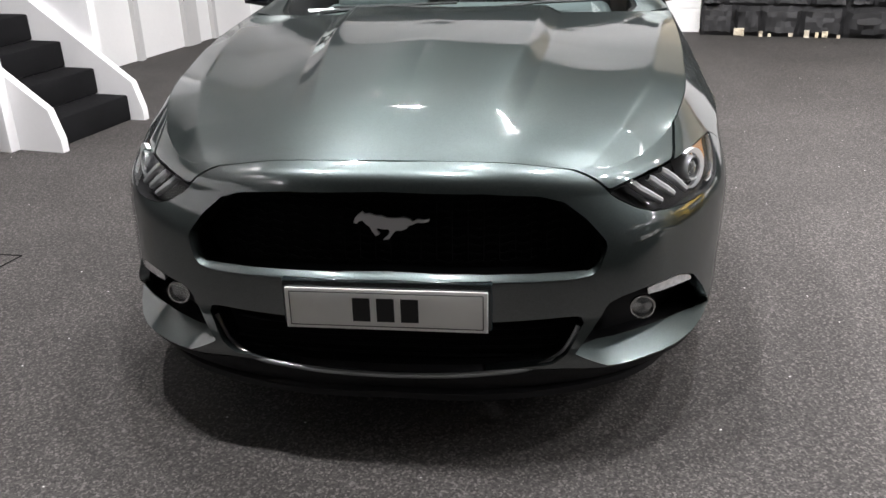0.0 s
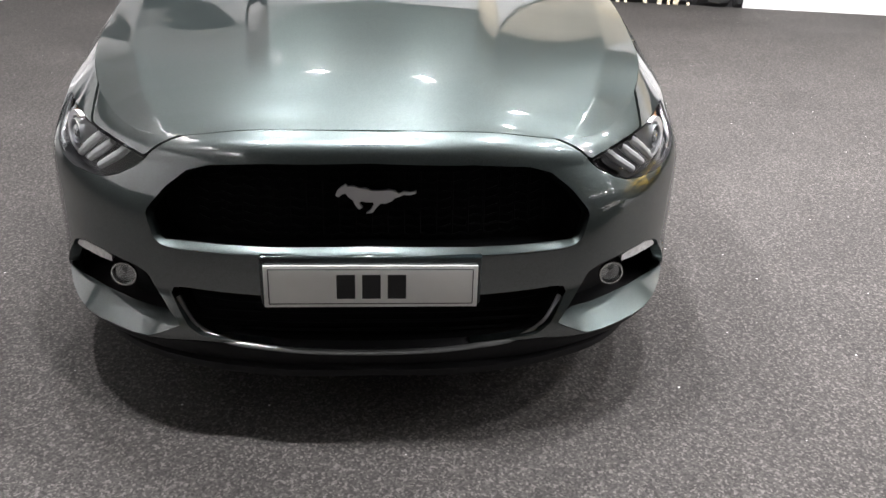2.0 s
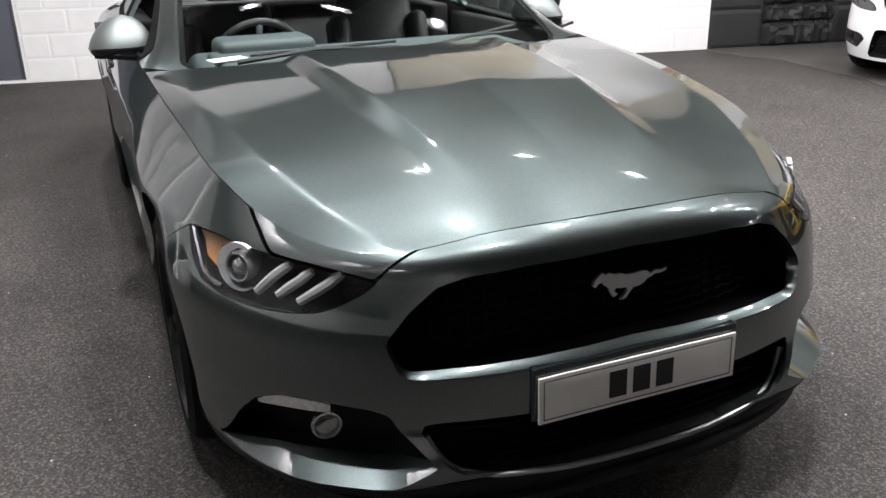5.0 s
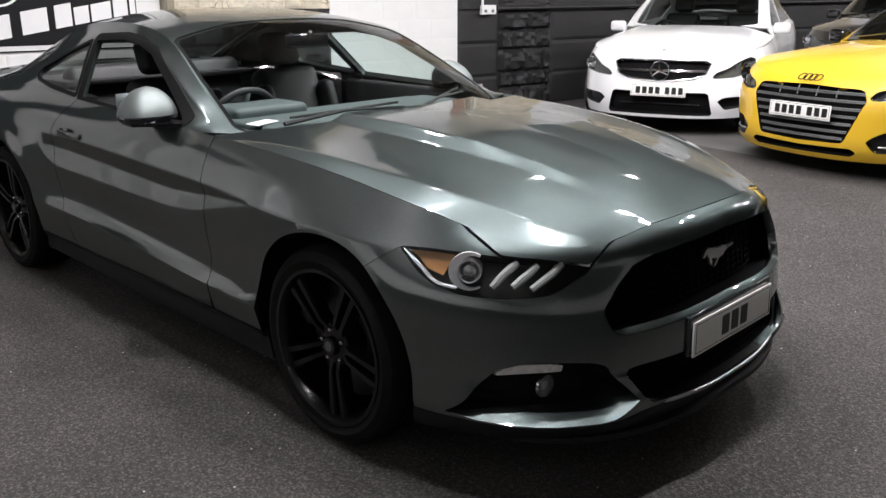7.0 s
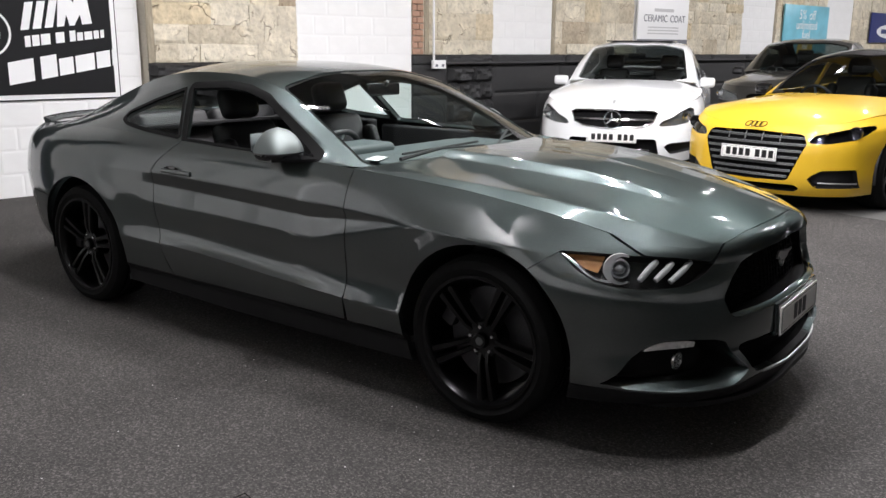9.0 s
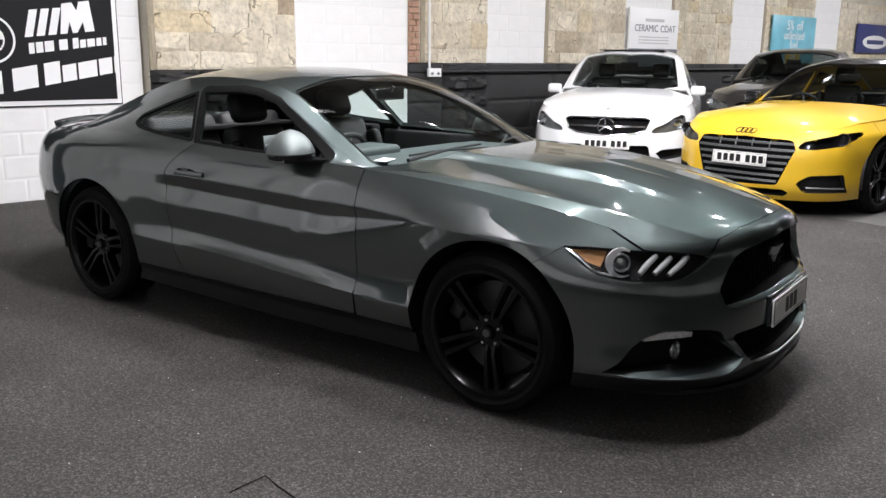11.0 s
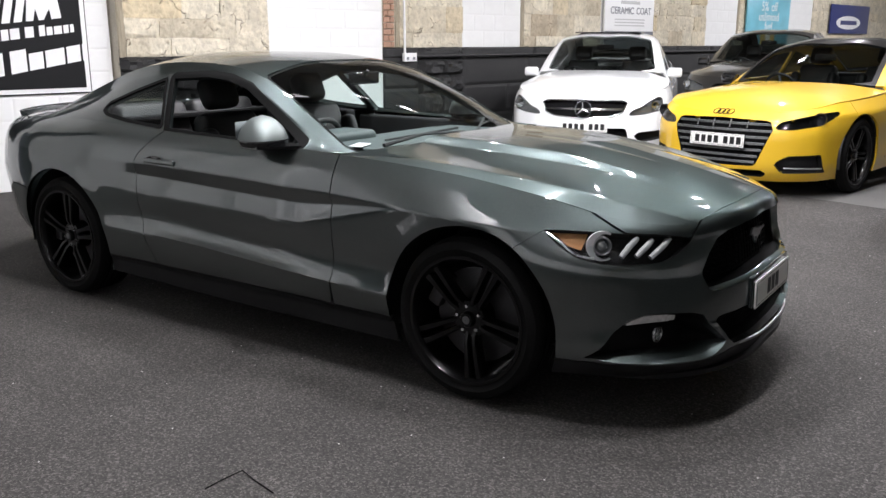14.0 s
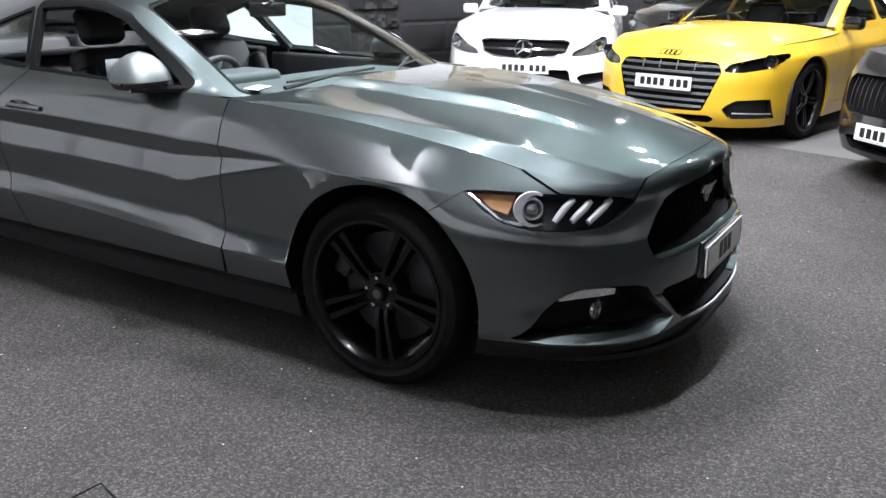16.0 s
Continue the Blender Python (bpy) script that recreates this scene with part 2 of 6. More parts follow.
# ---- curves, lofted skins and their cutting ----
def spline(nodes, count, keys=None):
    """Points along a smooth curve through nodes; keys: how many steps between the nodes."""
    P = np.array(nodes, float)
    n = len(P)
    d = np.zeros_like(P)
    h = np.maximum(np.linalg.norm(np.diff(P, axis=0), axis=1), 1e-6)
    sl = np.diff(P, axis=0) / h[:, None]
    for i in range(1, n - 1):
        d[i] = (sl[i - 1] * h[i] + sl[i] * h[i - 1]) / (h[i] + h[i - 1])
    d[0], d[-1] = sl[0] * 1.5 - d[1] * 0.5, sl[-1] * 1.5 - d[-2] * 0.5
    out = []
    keys = keys or [count] * (n - 1)
    for i in range(n - 1):
        t = np.linspace(0, 1, keys[i], endpoint=False)[:, None]
        out.append((2 * t**3 - 3 * t**2 + 1) * P[i] + (t**3 - 2 * t**2 + t) * h[i] * d[i] + (-2 * t**3 + 3 * t**2) * P[i + 1] + (t**3 - t**2) * h[i] * d[i + 1])
    return np.vstack(out + [P[-1:]])


def loft(lines, keys, rows, creases=()):
    """A skin through design lines. keys: steps along each line's spans; rows: steps between one line and the next; creases: the numbers of
    lines where the skin has an edge."""
    L = np.stack([spline(l, 0, keys) for l in lines])
    k, n, _ = L.shape
    out = []
    cuts = sorted({0, k - 1, *creases})
    for a, b in zip(cuts, cuts[1:]):
        seg = L[a : b + 1]
        m = b - a
        h = np.maximum(np.linalg.norm(np.diff(seg, axis=0), axis=2), 1e-5)[:, :, None]
        sl = np.diff(seg, axis=0) / h
        d = np.zeros_like(seg)
        for i in range(1, m):
            d[i] = (sl[i - 1] * h[i] + sl[i] * h[i - 1]) / (h[i] + h[i - 1])
        if m == 1:
            d[0] = d[1] = sl[0]
        else:
            d[0], d[m] = 1.5 * sl[0] - 0.5 * d[1], 1.5 * sl[-1] - 0.5 * d[m - 1]
        for i in range(m):
            for t in np.linspace(0, 1, rows[a + i], endpoint=False):
                out.append((2 * t**3 - 3 * t**2 + 1) * seg[i] + (t**3 - 2 * t**2 + t) * h[i] * d[i] + (-2 * t**3 + 3 * t**2) * seg[i + 1] + (t**3 - t**2) * h[i] * d[i + 1])
    out.append(L[-1])
    return np.stack(out)


def grid_mesh(G):
    r, c, _ = G.shape
    idx = np.arange(r * c).reshape(r, c)
    F = np.stack([idx[:-1, :-1], idx[:-1, 1:], idx[1:, 1:], idx[1:, :-1]], -1).reshape(-1, 4)
    return [tuple(v) for v in G.reshape(-1, 3)], [tuple(f) for f in F]


def cut(vf, f):
    """The piece of a mesh where f is positive; faces that f's zero line crosses are split on it."""
    V = [tuple(v) for v in vf[0]]
    if not V:
        return [], []
    val = list(map(float, f(np.array(V))))
    cache, out = {}, []

    def between(a, b):
        key = (a, b) if a < b else (b, a)
        if key not in cache:
            p, q = np.array(V[a]), np.array(V[b])
            va, vb = val[a], val[b]
            t = va / (va - vb)
            m = p + (q - p) * t
            V.append(tuple(m))
            val.append(0.0)
            cache[key] = len(V) - 1
        return cache[key]

    for face in vf[1]:
        s = [val[i] >= 0 for i in face]
        if all(s):
            out.append(face)
        elif any(s):
            poly = []
            for i, a in enumerate(face):
                b = face[(i + 1) % len(face)]
                if val[a] >= 0:
                    poly.append(a)
                if (val[a] >= 0) != (val[b] >= 0):
                    poly.append(between(a, b))
            if len(set(poly)) > 2:
                out.append(tuple(dict.fromkeys(poly)))
    return tidy(V, out)


def welded(vf, near):
    """A mesh whose vertices closer than near to one another are made one."""
    V, F = np.array(vf[0], float), vf[1]
    cell, at, keep = {}, [], []
    for i, v in enumerate(V):
        k = tuple(np.floor(v / near).astype(int))
        hit = None
        for d in itertools.product((-1, 0, 1), repeat=3):
            for j in cell.get((k[0] + d[0], k[1] + d[1], k[2] + d[2]), ()):
                if np.linalg.norm(V[keep[j]] - v) < near * 0.5:
                    hit = j
                    break
            if hit is not None:
                break
        if hit is None:
            hit = len(keep)
            keep.append(i)
            cell.setdefault(k, []).append(hit)
        at.append(hit)
    out = [tuple(dict.fromkeys(at[i] for i in f)) for f in F]
    return [tuple(V[i]) for i in keep], [f for f in out if len(f) > 2]


def tidy(V, F):
    used = sorted({i for f in F for i in f})
    at = {i: k for k, i in enumerate(used)}
    return [V[i] for i in used], [tuple(at[i] for i in f) for f in F]


def shape(outline, axes, grow=0.0):
    """A function that is positive inside an outline, seen along an axis ('xz': from the side; y's sign is ignored): the distance to its edge."""
    A = np.array(outline, float)
    B = np.roll(A, -1, axis=0)
    ia, ib = "xyz".index(axes[0]), "xyz".index(axes[1])

    def f(P):
        q = np.stack([np.abs(P[:, 1]) if i == 1 else P[:, i] for i in (ia, ib)], -1)
        best, inside = np.full(len(q), 1e9), np.zeros(len(q), bool)
        for a, b in zip(A, B):
            e = b - a
            w = q - a
            t = np.clip((w @ e) / max(e @ e, 1e-12), 0, 1)
            best = np.minimum(best, np.linalg.norm(w - t[:, None] * e, axis=1))
            c = (a[1] <= q[:, 1]) != (b[1] <= q[:, 1])
            with np.errstate(divide="ignore", invalid="ignore"):
                xs = a[0] + (q[:, 1] - a[1]) / (b[1] - a[1]) * e[0]
            inside ^= c & (q[:, 0] < xs)
        return np.where(inside, best, -best) + grow

    return f


def outside(f):
    return lambda P: -f(P)


def disc(cx, cz, r):
    return lambda P: r - np.hypot(P[:, 0] - cx, P[:, 2] - cz)


def both_sides(vf):
    """A mesh with its mirror image across y = 0, welded where they meet."""
    V, F = [tuple(v) for v in vf[0]], list(vf[1])
    n, at = len(V), {}
    W = list(V)
    for i, v in enumerate(V):
        if abs(v[1]) < 1e-5:
            at[i] = i
        else:
            at[i] = len(W)
            W.append((v[0], -v[1], v[2]))
    return W, F + [tuple(at[i] for i in reversed(f)) for f in F]


def mirrored(vf):
    return [(v[0], -v[1], v[2]) for v in vf[0]], [tuple(reversed(f)) for f in vf[1]]


def rimmed(vf, depth=0.02):
    """Adds a turned-in edge along the borders of a skin, except on the middle plane."""
    V, F = [Vector(v) for v in vf[0]], list(vf[1])
    nrm = [Vector((0, 0, 0)) for _ in V]
    count = {}
    for f in F:
        a, b, c = V[f[0]], V[f[1]], V[f[2]]
        k = (b - a).cross(c - a)
        if len(f) > 3:
            k = (V[f[2]] - V[f[0]]).cross(V[f[3]] - V[f[1]])
        for i in f:
            nrm[i] += k
        for i, a in enumerate(f):
            b = f[(i + 1) % len(f)]
            key = (a, b) if a < b else (b, a)
            count.setdefault(key, []).append((a, b))
    inner, out = {}, []
    for key, uses in count.items():
        if len(uses) == 1:
            a, b = uses[0]
            if abs(V[a].y) < 1e-4 and abs(V[b].y) < 1e-4:
                continue
            ids = []
            for i in (a, b):
                if i not in inner:
                    q = nrm[i].normalized() if nrm[i].length > 0 else Vector((0, 0, 1))
                    inner[i] = len(V)
                    V.append(V[i] - q * depth)
                ids.append(inner[i])
            out.append((b, a, ids[0], ids[1]))
    return [tuple(v) for v in V], F + out


def facing_out(vf, inside=(-1.3, 0, 0.5)):
    """Turns a whole skin so that its faces look away from a point within."""
    V, F = vf
    if not F:
        return vf
    c, total = Vector(inside), 0.0
    for f in F[:: max(1, len(F) // 300)]:
        a, b, d = Vector(V[f[0]]), Vector(V[f[1]]), Vector(V[f[2]])
        total += (b - a).cross(d - a).dot((a - Vector((c.x * 0 + a.x * 0.6 + c.x * 0.4, 0, c.z))))
    return vf if total > 0 else (V, [tuple(reversed(f)) for f in F])

# ---- the hall: floor, walls, ceiling ----
def step01(a, b, v):
    t = min(1.0, max(0.0, (v - a) / (b - a)))
    return t * t * (3 - 2 * t)


def floor_z(x, y):
    """The tarmac rises a little towards the row of parked cars."""
    return 0.11 * step01(2.0, 4.2, y) * step01(-5.2, -3.6, x)


def tarmac():
    """Grit of separate dark and pale grains, worn in patches, with a few bright chips."""
    m, n, l, b = material("fine_tarmac")
    tc = n.new("ShaderNodeTexCoord")
    grit = n.new("ShaderNodeTexVoronoi")
    grit.inputs["Scale"].default_value = 175
    fine = n.new("ShaderNodeTexNoise")
    fine.inputs["Scale"].default_value, fine.inputs["Detail"].default_value = 70, 5
    big = n.new("ShaderNodeTexNoise")
    big.inputs["Scale"].default_value, big.inputs["Detail"].default_value = 1.6, 8
    for k in (grit, fine, big):
        l.new(tc.outputs["Object"], k.inputs["Vector"])
    cells = n.new("ShaderNodeSeparateColor")
    l.new(grit.outputs["Color"], cells.inputs["Color"])
    blend = n.new("ShaderNodeMath")
    blend.operation = "MULTIPLY_ADD"
    blend.inputs[1].default_value = 1.3
    l.new(fine.outputs["Fac"], blend.inputs[0])
    less = n.new("ShaderNodeMath")
    less.operation, less.inputs[1].default_value = "SUBTRACT", 0.65
    l.new(cells.outputs[0], less.inputs[0])
    l.new(less.outputs[0], blend.inputs[2])
    ramp = n.new("ShaderNodeValToRGB")
    e = ramp.color_ramp.elements
    e[0].position, e[0].color = 0.0, (0.0270, 0.0252, 0.0238, 1)
    e[1].position, e[1].color = 1.0, (0.132, 0.123, 0.115, 1)
    for p, v in ((0.35, 0.042), (0.62, 0.060), (0.86, 0.084)):
        k = e.new(p)
        k.color = (v, v * 0.93, v * 0.875, 1)
    l.new(blend.outputs[0], ramp.inputs["Fac"])
    spread = n.new("ShaderNodeMapRange")
    spread.inputs["From Min"].default_value, spread.inputs["From Max"].default_value = 0.3, 0.7
    spread.inputs["To Min"].default_value, spread.inputs["To Max"].default_value = 0.80, 1.12
    l.new(big.outputs["Fac"], spread.inputs["Value"])
    tone = n.new("ShaderNodeMix")
    tone.data_type, tone.blend_type = "RGBA", "MULTIPLY"
    tone.inputs["Factor"].default_value = 1.0
    l.new(ramp.outputs["Color"], tone.inputs["A"])
    l.new(spread.outputs["Result"], tone.inputs["B"])
    # small pale chips, far apart
    chip = n.new("ShaderNodeTexVoronoi")
    chip.inputs["Scale"].default_value = 11.0
    l.new(tc.outputs["Object"], chip.inputs["Vector"])
    dot = n.new("ShaderNodeMapRange")
    dot.inputs["From Min"].default_value, dot.inputs["From Max"].default_value = 0.030, 0.045
    dot.inputs["To Min"].default_value, dot.inputs["To Max"].default_value = 1.0, 0.0
    l.new(chip.outputs["Distance"], dot.inputs["Value"])
    chips = n.new("ShaderNodeMix")
    chips.data_type = "RGBA"
    chips.inputs["B"].default_value = (0.62, 0.61, 0.59, 1)
    l.new(dot.outputs["Result"], chips.inputs["Factor"])
    l.new(tone.outputs["Result"], chips.inputs["A"])
    l.new(chips.outputs["Result"], b.inputs["Base Color"])
    b.inputs["Roughness"].default_value = 0.82
    b.inputs["Specular IOR Level"].default_value = 0.35
    bp = n.new("ShaderNodeBump")
    bp.inputs["Strength"].default_value, bp.inputs["Distance"].default_value = 0.5, 0.003
    l.new(blend.outputs[0], bp.inputs["Height"])
    l.new(bp.outputs["Normal"], b.inputs["Normal"])
    return m


def floor():
    xs, ys = np.arange(-9, 19.01, 0.4), np.arange(-9, 25.01, 0.4)
    G = np.array([[(x, y, floor_z(x, y)) for x in xs] for y in ys])
    V, F = grid_mesh(G)
    tagged(new("floor", mesh_of("floor", V, F, tarmac(), 60)), "dark grey fine-grained tarmac floor with pale chips", "floor", kind="structure")


floor()


def sandstone():
    m, n, l, b = material("worn_sandstone")
    tc, info = n.new("ShaderNodeTexCoord"), n.new("ShaderNodeObjectInfo")
    ramp = n.new("ShaderNodeValToRGB")
    cols = ((0.0, (0.36, 0.28, 0.19)), (0.10, (0.60, 0.535, 0.41)), (0.78, (0.70, 0.64, 0.515)), (1.0, (0.60, 0.50, 0.33)))
    ramp.color_ramp.elements[0].color, ramp.color_ramp.elements[1].color = (*cols[0][1], 1), (*cols[3][1], 1)
    for p, c in cols[1:3]:
        ramp.color_ramp.elements.new(p).color = (*c, 1)
    l.new(info.outputs["Random"], ramp.inputs["Fac"])
    fine, big = n.new("ShaderNodeTexNoise"), n.new("ShaderNodeTexNoise")
    fine.inputs["Scale"].default_value, fine.inputs["Detail"].default_value = 19, 11
    big.inputs["Scale"].default_value, big.inputs["Detail"].default_value = 5, 6
    geo = n.new("ShaderNodeNewGeometry")
    for k in (fine, big):
        l.new(geo.outputs["Position"], k.inputs["Vector"])
    mul = n.new("ShaderNodeMix")
    mul.data_type, mul.blend_type = "RGBA", "MULTIPLY"
    mul.inputs["Factor"].default_value = 1.0
    span = n.new("ShaderNodeMapRange")
    span.inputs["From Min"].default_value, span.inputs["From Max"].default_value = 0.3, 0.7
    span.inputs["To Min"].default_value, span.inputs["To Max"].default_value = 0.80, 1.15
    l.new(big.outputs["Fac"], span.inputs["Value"])
    l.new(ramp.outputs["Color"], mul.inputs["A"])
    l.new(span.outputs["Result"], mul.inputs["B"])
    mul2 = n.new("ShaderNodeMix")
    mul2.data_type, mul2.blend_type = "RGBA", "MULTIPLY"
    mul2.inputs["Factor"].default_value = 1.0
    span2 = n.new("ShaderNodeMapRange")
    span2.inputs["From Min"].default_value, span2.inputs["From Max"].default_value = 0.32, 0.55
    span2.inputs["To Min"].default_value, span2.inputs["To Max"].default_value = 0.84, 1.04
    l.new(fine.outputs["Fac"], span2.inputs["Value"])
    l.new(mul.outputs["Result"], mul2.inputs["A"])
    l.new(span2.outputs["Result"], mul2.inputs["B"])
    # broken cracks that wander through the stones
    bend = n.new("ShaderNodeVectorMath")
    bend.operation, bend.inputs[1].default_value = "MULTIPLY_ADD", (0.30, 0.30, 0.30)
    l.new(big.outputs["Color"], bend.inputs[0])
    l.new(geo.outputs["Position"], bend.inputs[2])
    cell = n.new("ShaderNodeTexVoronoi")
    cell.feature, cell.inputs["Scale"].default_value = "DISTANCE_TO_EDGE", 3.4
    l.new(bend.outputs[0], cell.inputs["Vector"])
    line = n.new("ShaderNodeMapRange")
    line.inputs["From Min"].default_value, line.inputs["From Max"].default_value = 0.0, 0.020
    line.inputs["To Min"].default_value, line.inputs["To Max"].default_value = 1.0, 0.0
    l.new(cell.outputs["Distance"], line.inputs["Value"])
    some = n.new("ShaderNodeMapRange")
    some.inputs["From Min"].default_value, some.inputs["From Max"].default_value = 0.50, 0.60
    l.new(big.outputs["Fac"], some.inputs["Value"])
    crack = n.new("ShaderNodeMath")
    crack.operation = "MULTIPLY"
    l.new(line.outputs["Result"], crack.inputs[0])
    l.new(some.outputs["Result"], crack.inputs[1])
    dark = n.new("ShaderNodeMix")
    dark.data_type = "RGBA"
    dark.inputs["B"].default_value = (0.22, 0.17, 0.115, 1)
    l.new(crack.outputs[0], dark.inputs["Factor"])
    l.new(mul2.outputs["Result"], dark.inputs["A"])
    l.new(dark.outputs["Result"], b.inputs["Base Color"])
    b.inputs["Roughness"].default_value = 0.9
    high = n.new("ShaderNodeMath")
    high.operation = "SUBTRACT"
    l.new(fine.outputs["Fac"], high.inputs[0])
    l.new(crack.outputs[0], high.inputs[1])
    bp = n.new("ShaderNodeBump")
    bp.inputs["Strength"].default_value, bp.inputs["Distance"].default_value = 0.9, 0.03
    l.new(high.outputs[0], bp.inputs["Height"])
    l.new(bp.outputs["Normal"], b.inputs["Normal"])
    return m


def red_brick():
    m = simple("old_red_brick", (0.47, 0.285, 0.20), 0.9, grain=0.3, scale=60, bump=0.4, var=0.2)
    return m


STONE = sandstone()
QUOIN = simple("brown_worn_stone", (0.42, 0.365, 0.27), 0.9, grain=0.35, scale=30, bump=0.5, var=0.3)
BRICK = red_brick()
MORTAR = simple("lime_mortar", (0.60, 0.55, 0.45), 0.95, grain=0.2, scale=50, bump=0.5, var=0.25)

APRON = simple("pale_concrete_floor", (0.105, 0.102, 0.097), 0.6, grain=0.22, scale=70, bump=0.15, var=0.35)


def concrete_apron():
    """The paler concrete floor under the parked row, a skin that follows the rise of the tarmac."""
    ss, us = np.concatenate(([3.42, 3.6], np.arange(4.0, 22.01, 0.4))), np.arange(-0.05, 11.6, 0.4)
    r = random.Random(8)
    G = []
    for u in us:
        row = []
        for k, s in enumerate(ss):
            p = site(s + (r.uniform(-0.05, 0.05) if k == 0 else 0), u)
            row.append((p.x, p.y, floor_z(p.x, p.y) + (0.004 if k else -0.004)))
        G.append(row)
    V, F = grid_mesh(np.array(G))
    ob = mesh_of("pavement", V, F, APRON, 60)
    if ob.polygons[0].normal.z < 0:
        ob.flip_normals()
    tagged(new("pavement", ob), "pale worn concrete floor under the parked cars", "floor", kind="structure")


concrete_apron()

HEIGHT = CEILING
PIERS = [(0.0, 1.79), (3.74, 5.0), (6.25, 8.28), (9.65, 11.75), (13.0, 15.3), (16.6, 22.0)]
BAYS = [(5.0, 6.25), (8.28, 9.65), (11.75, 13.0), (15.3, 16.6)]
DADO = 1.35


def wall_frame(s0, s1, u0, u1, z0, z1):
    """Eight corners of a straight block in the hall, as vertices and faces."""
    V = [site(s, u, z) for z in (z0, z1) for u in (u0, u1) for s in (s0, s1)]
    return V, [(0, 1, 3, 2), (4, 6, 7, 5), (0, 4, 5, 1), (2, 3, 7, 6), (0, 2, 6, 4), (1, 5, 7, 3)]


def wall(name, s0, s1, u0, u1, z0, z1, mat, label):
    V, F = wall_frame(s0, s1, u0, u1, z0, z1)
    bm = bmesh.new()
    vs = [bm.verts.new(v) for v in V]
    for f in F:
        bm.faces.new([vs[i] for i in f])
    bmesh.ops.recalc_face_normals(bm, faces=bm.faces)
    return tagged(part(name, bm, mat, None, "", None), label, "wall", kind="structure")


stone_wall = wall("wall_stone", 0.0, 22.0, -0.5, -0.058, 0.0, HEIGHT, MORTAR, "sandstone block wall with pale mortar joints")
sign_wall = wall("wall_sign", -3.5, -0.02, -0.65, -0.20, 0.0, HEIGHT, WALL_WHITE, "white-painted block wall behind the sign")
wall("wall_door_head", -4.2, -3.5, -0.65, -0.20, 2.06, HEIGHT, WALL_WHITE, "white wall over the grey door")
# Dark opening in the corner: a flat black wall stands for its darkness.
wall("wall_dark_opening", -5.0, -4.2, -0.65, -0.10, 0.0, HEIGHT, SOOT_BLACK, "dark opening in the corner of the hall, drawn as a flat black wall")
wall("wall_corner_post", -4.95, -4.80, -0.098, 0.06, 0.0, HEIGHT, WALL_WHITE, "white corner post of the side wall")
wall("wall_left", -5.35, -4.95, -2.0, 3.55, 0.0, HEIGHT, WALL_WHITE, "white-painted side wall with pilasters")
# Opening known only from the bonnet's reflection; a dark panel paints its darkness.
wall("wall_opening_panel", -4.955, -4.93, 1.40, 2.10, 2.90, 3.45, BEAM, "flat dark panel for an opening high in the side wall")
wall("trim_ceiling_beam", -6.8, -2.3, 3.30, 3.62, HEIGHT - 0.14, HEIGHT, WALL_WHITE, "white-painted beam under the ceiling")
wall("wall_stair_return", -7.0, -5.35, 3.35, 3.55, 0.0, HEIGHT, WALL_WHITE, "white wall beside the stairs")
wall("wall_left_rear", -7.2, -6.8, 3.35, 18.4, 1.30, 3.3, WALL_WHITE, "plain white side wall")
# Unseen dark foot, added to cut the light bounced beside the car.
wall("wall_added_dark_foot", -7.2, -6.79, 3.35, 18.4, 0.0, 1.30, SOOT_BLACK, "added black foot of the side wall, unseen, against bounced light")
# Unseen dark band, added to put a hard edge into the reflections.
wall("wall_added_dark_head", -7.2, -6.8, 3.35, 18.4, 3.3, HEIGHT, BEAM, "added dark upper side wall, unseen, for the reflections")
wall("wall_behind_camera", -7.2, 22.0, 18.0, 18.4, DADO, HEIGHT, WALL_WHITE, "plain white wall closing the hall")
# Unseen black foot, added so the car paint mirrors a dark band.
wall("wall_added_behind_foot", -7.2, 22.0, 17.98, 18.4, 0.0, DADO, SOOT_BLACK, "added black lower wall closing the hall, unseen, for the reflections")
wall("wall_far", 22.0, 22.4, -0.5, 18.4, 0.0, HEIGHT, WALL_WHITE, "plain white far wall closing the hall")
tagged(put_part("ceiling", wall_frame(-2.6, 22.4, -2.0, 18.4, HEIGHT, HEIGHT + 0.2), CEIL_GREY, None, "", None), "dark brown-grey boarded ceiling", "ceiling", kind="structure")
tagged(put_part("ceiling_side_bay", wall_frame(-7.2, -2.6, -2.0, 18.4, HEIGHT, HEIGHT + 0.2), WALL_WHITE, None, "", None), "white-painted ceiling of the side bay", "ceiling", kind="structure")
for k, s in enumerate((-1.12, 0.02, 1.18, 2.70, 4.25, 6.0, 8.2, 10.9, 13.9, 17.0)):
    wall("trim_joist_%d" % (k + 1), s - 0.05, s + 0.05, -0.5, 18.0, HEIGHT - 0.16, HEIGHT, BEAM, "dark joist under the ceiling")
wall("wall_dado_backing", 0.0, 22.0, -0.058, -0.052, 0.0, DADO, SOOT_BLACK, "black-painted backing of the lower wall")
wall("wall_door_infill", 1.79, 3.52, -0.0585, -0.050, 0.0, HEIGHT, WALL_WHITE, "white-painted blockwork closing an old doorway")
for k, (a, b) in enumerate(BAYS):
    wall("wall_window_infill_%d" % (k + 1), a, b, -0.058, -0.052, DADO, HEIGHT, WALL_WHITE, "white-painted blockwork closing an old window")

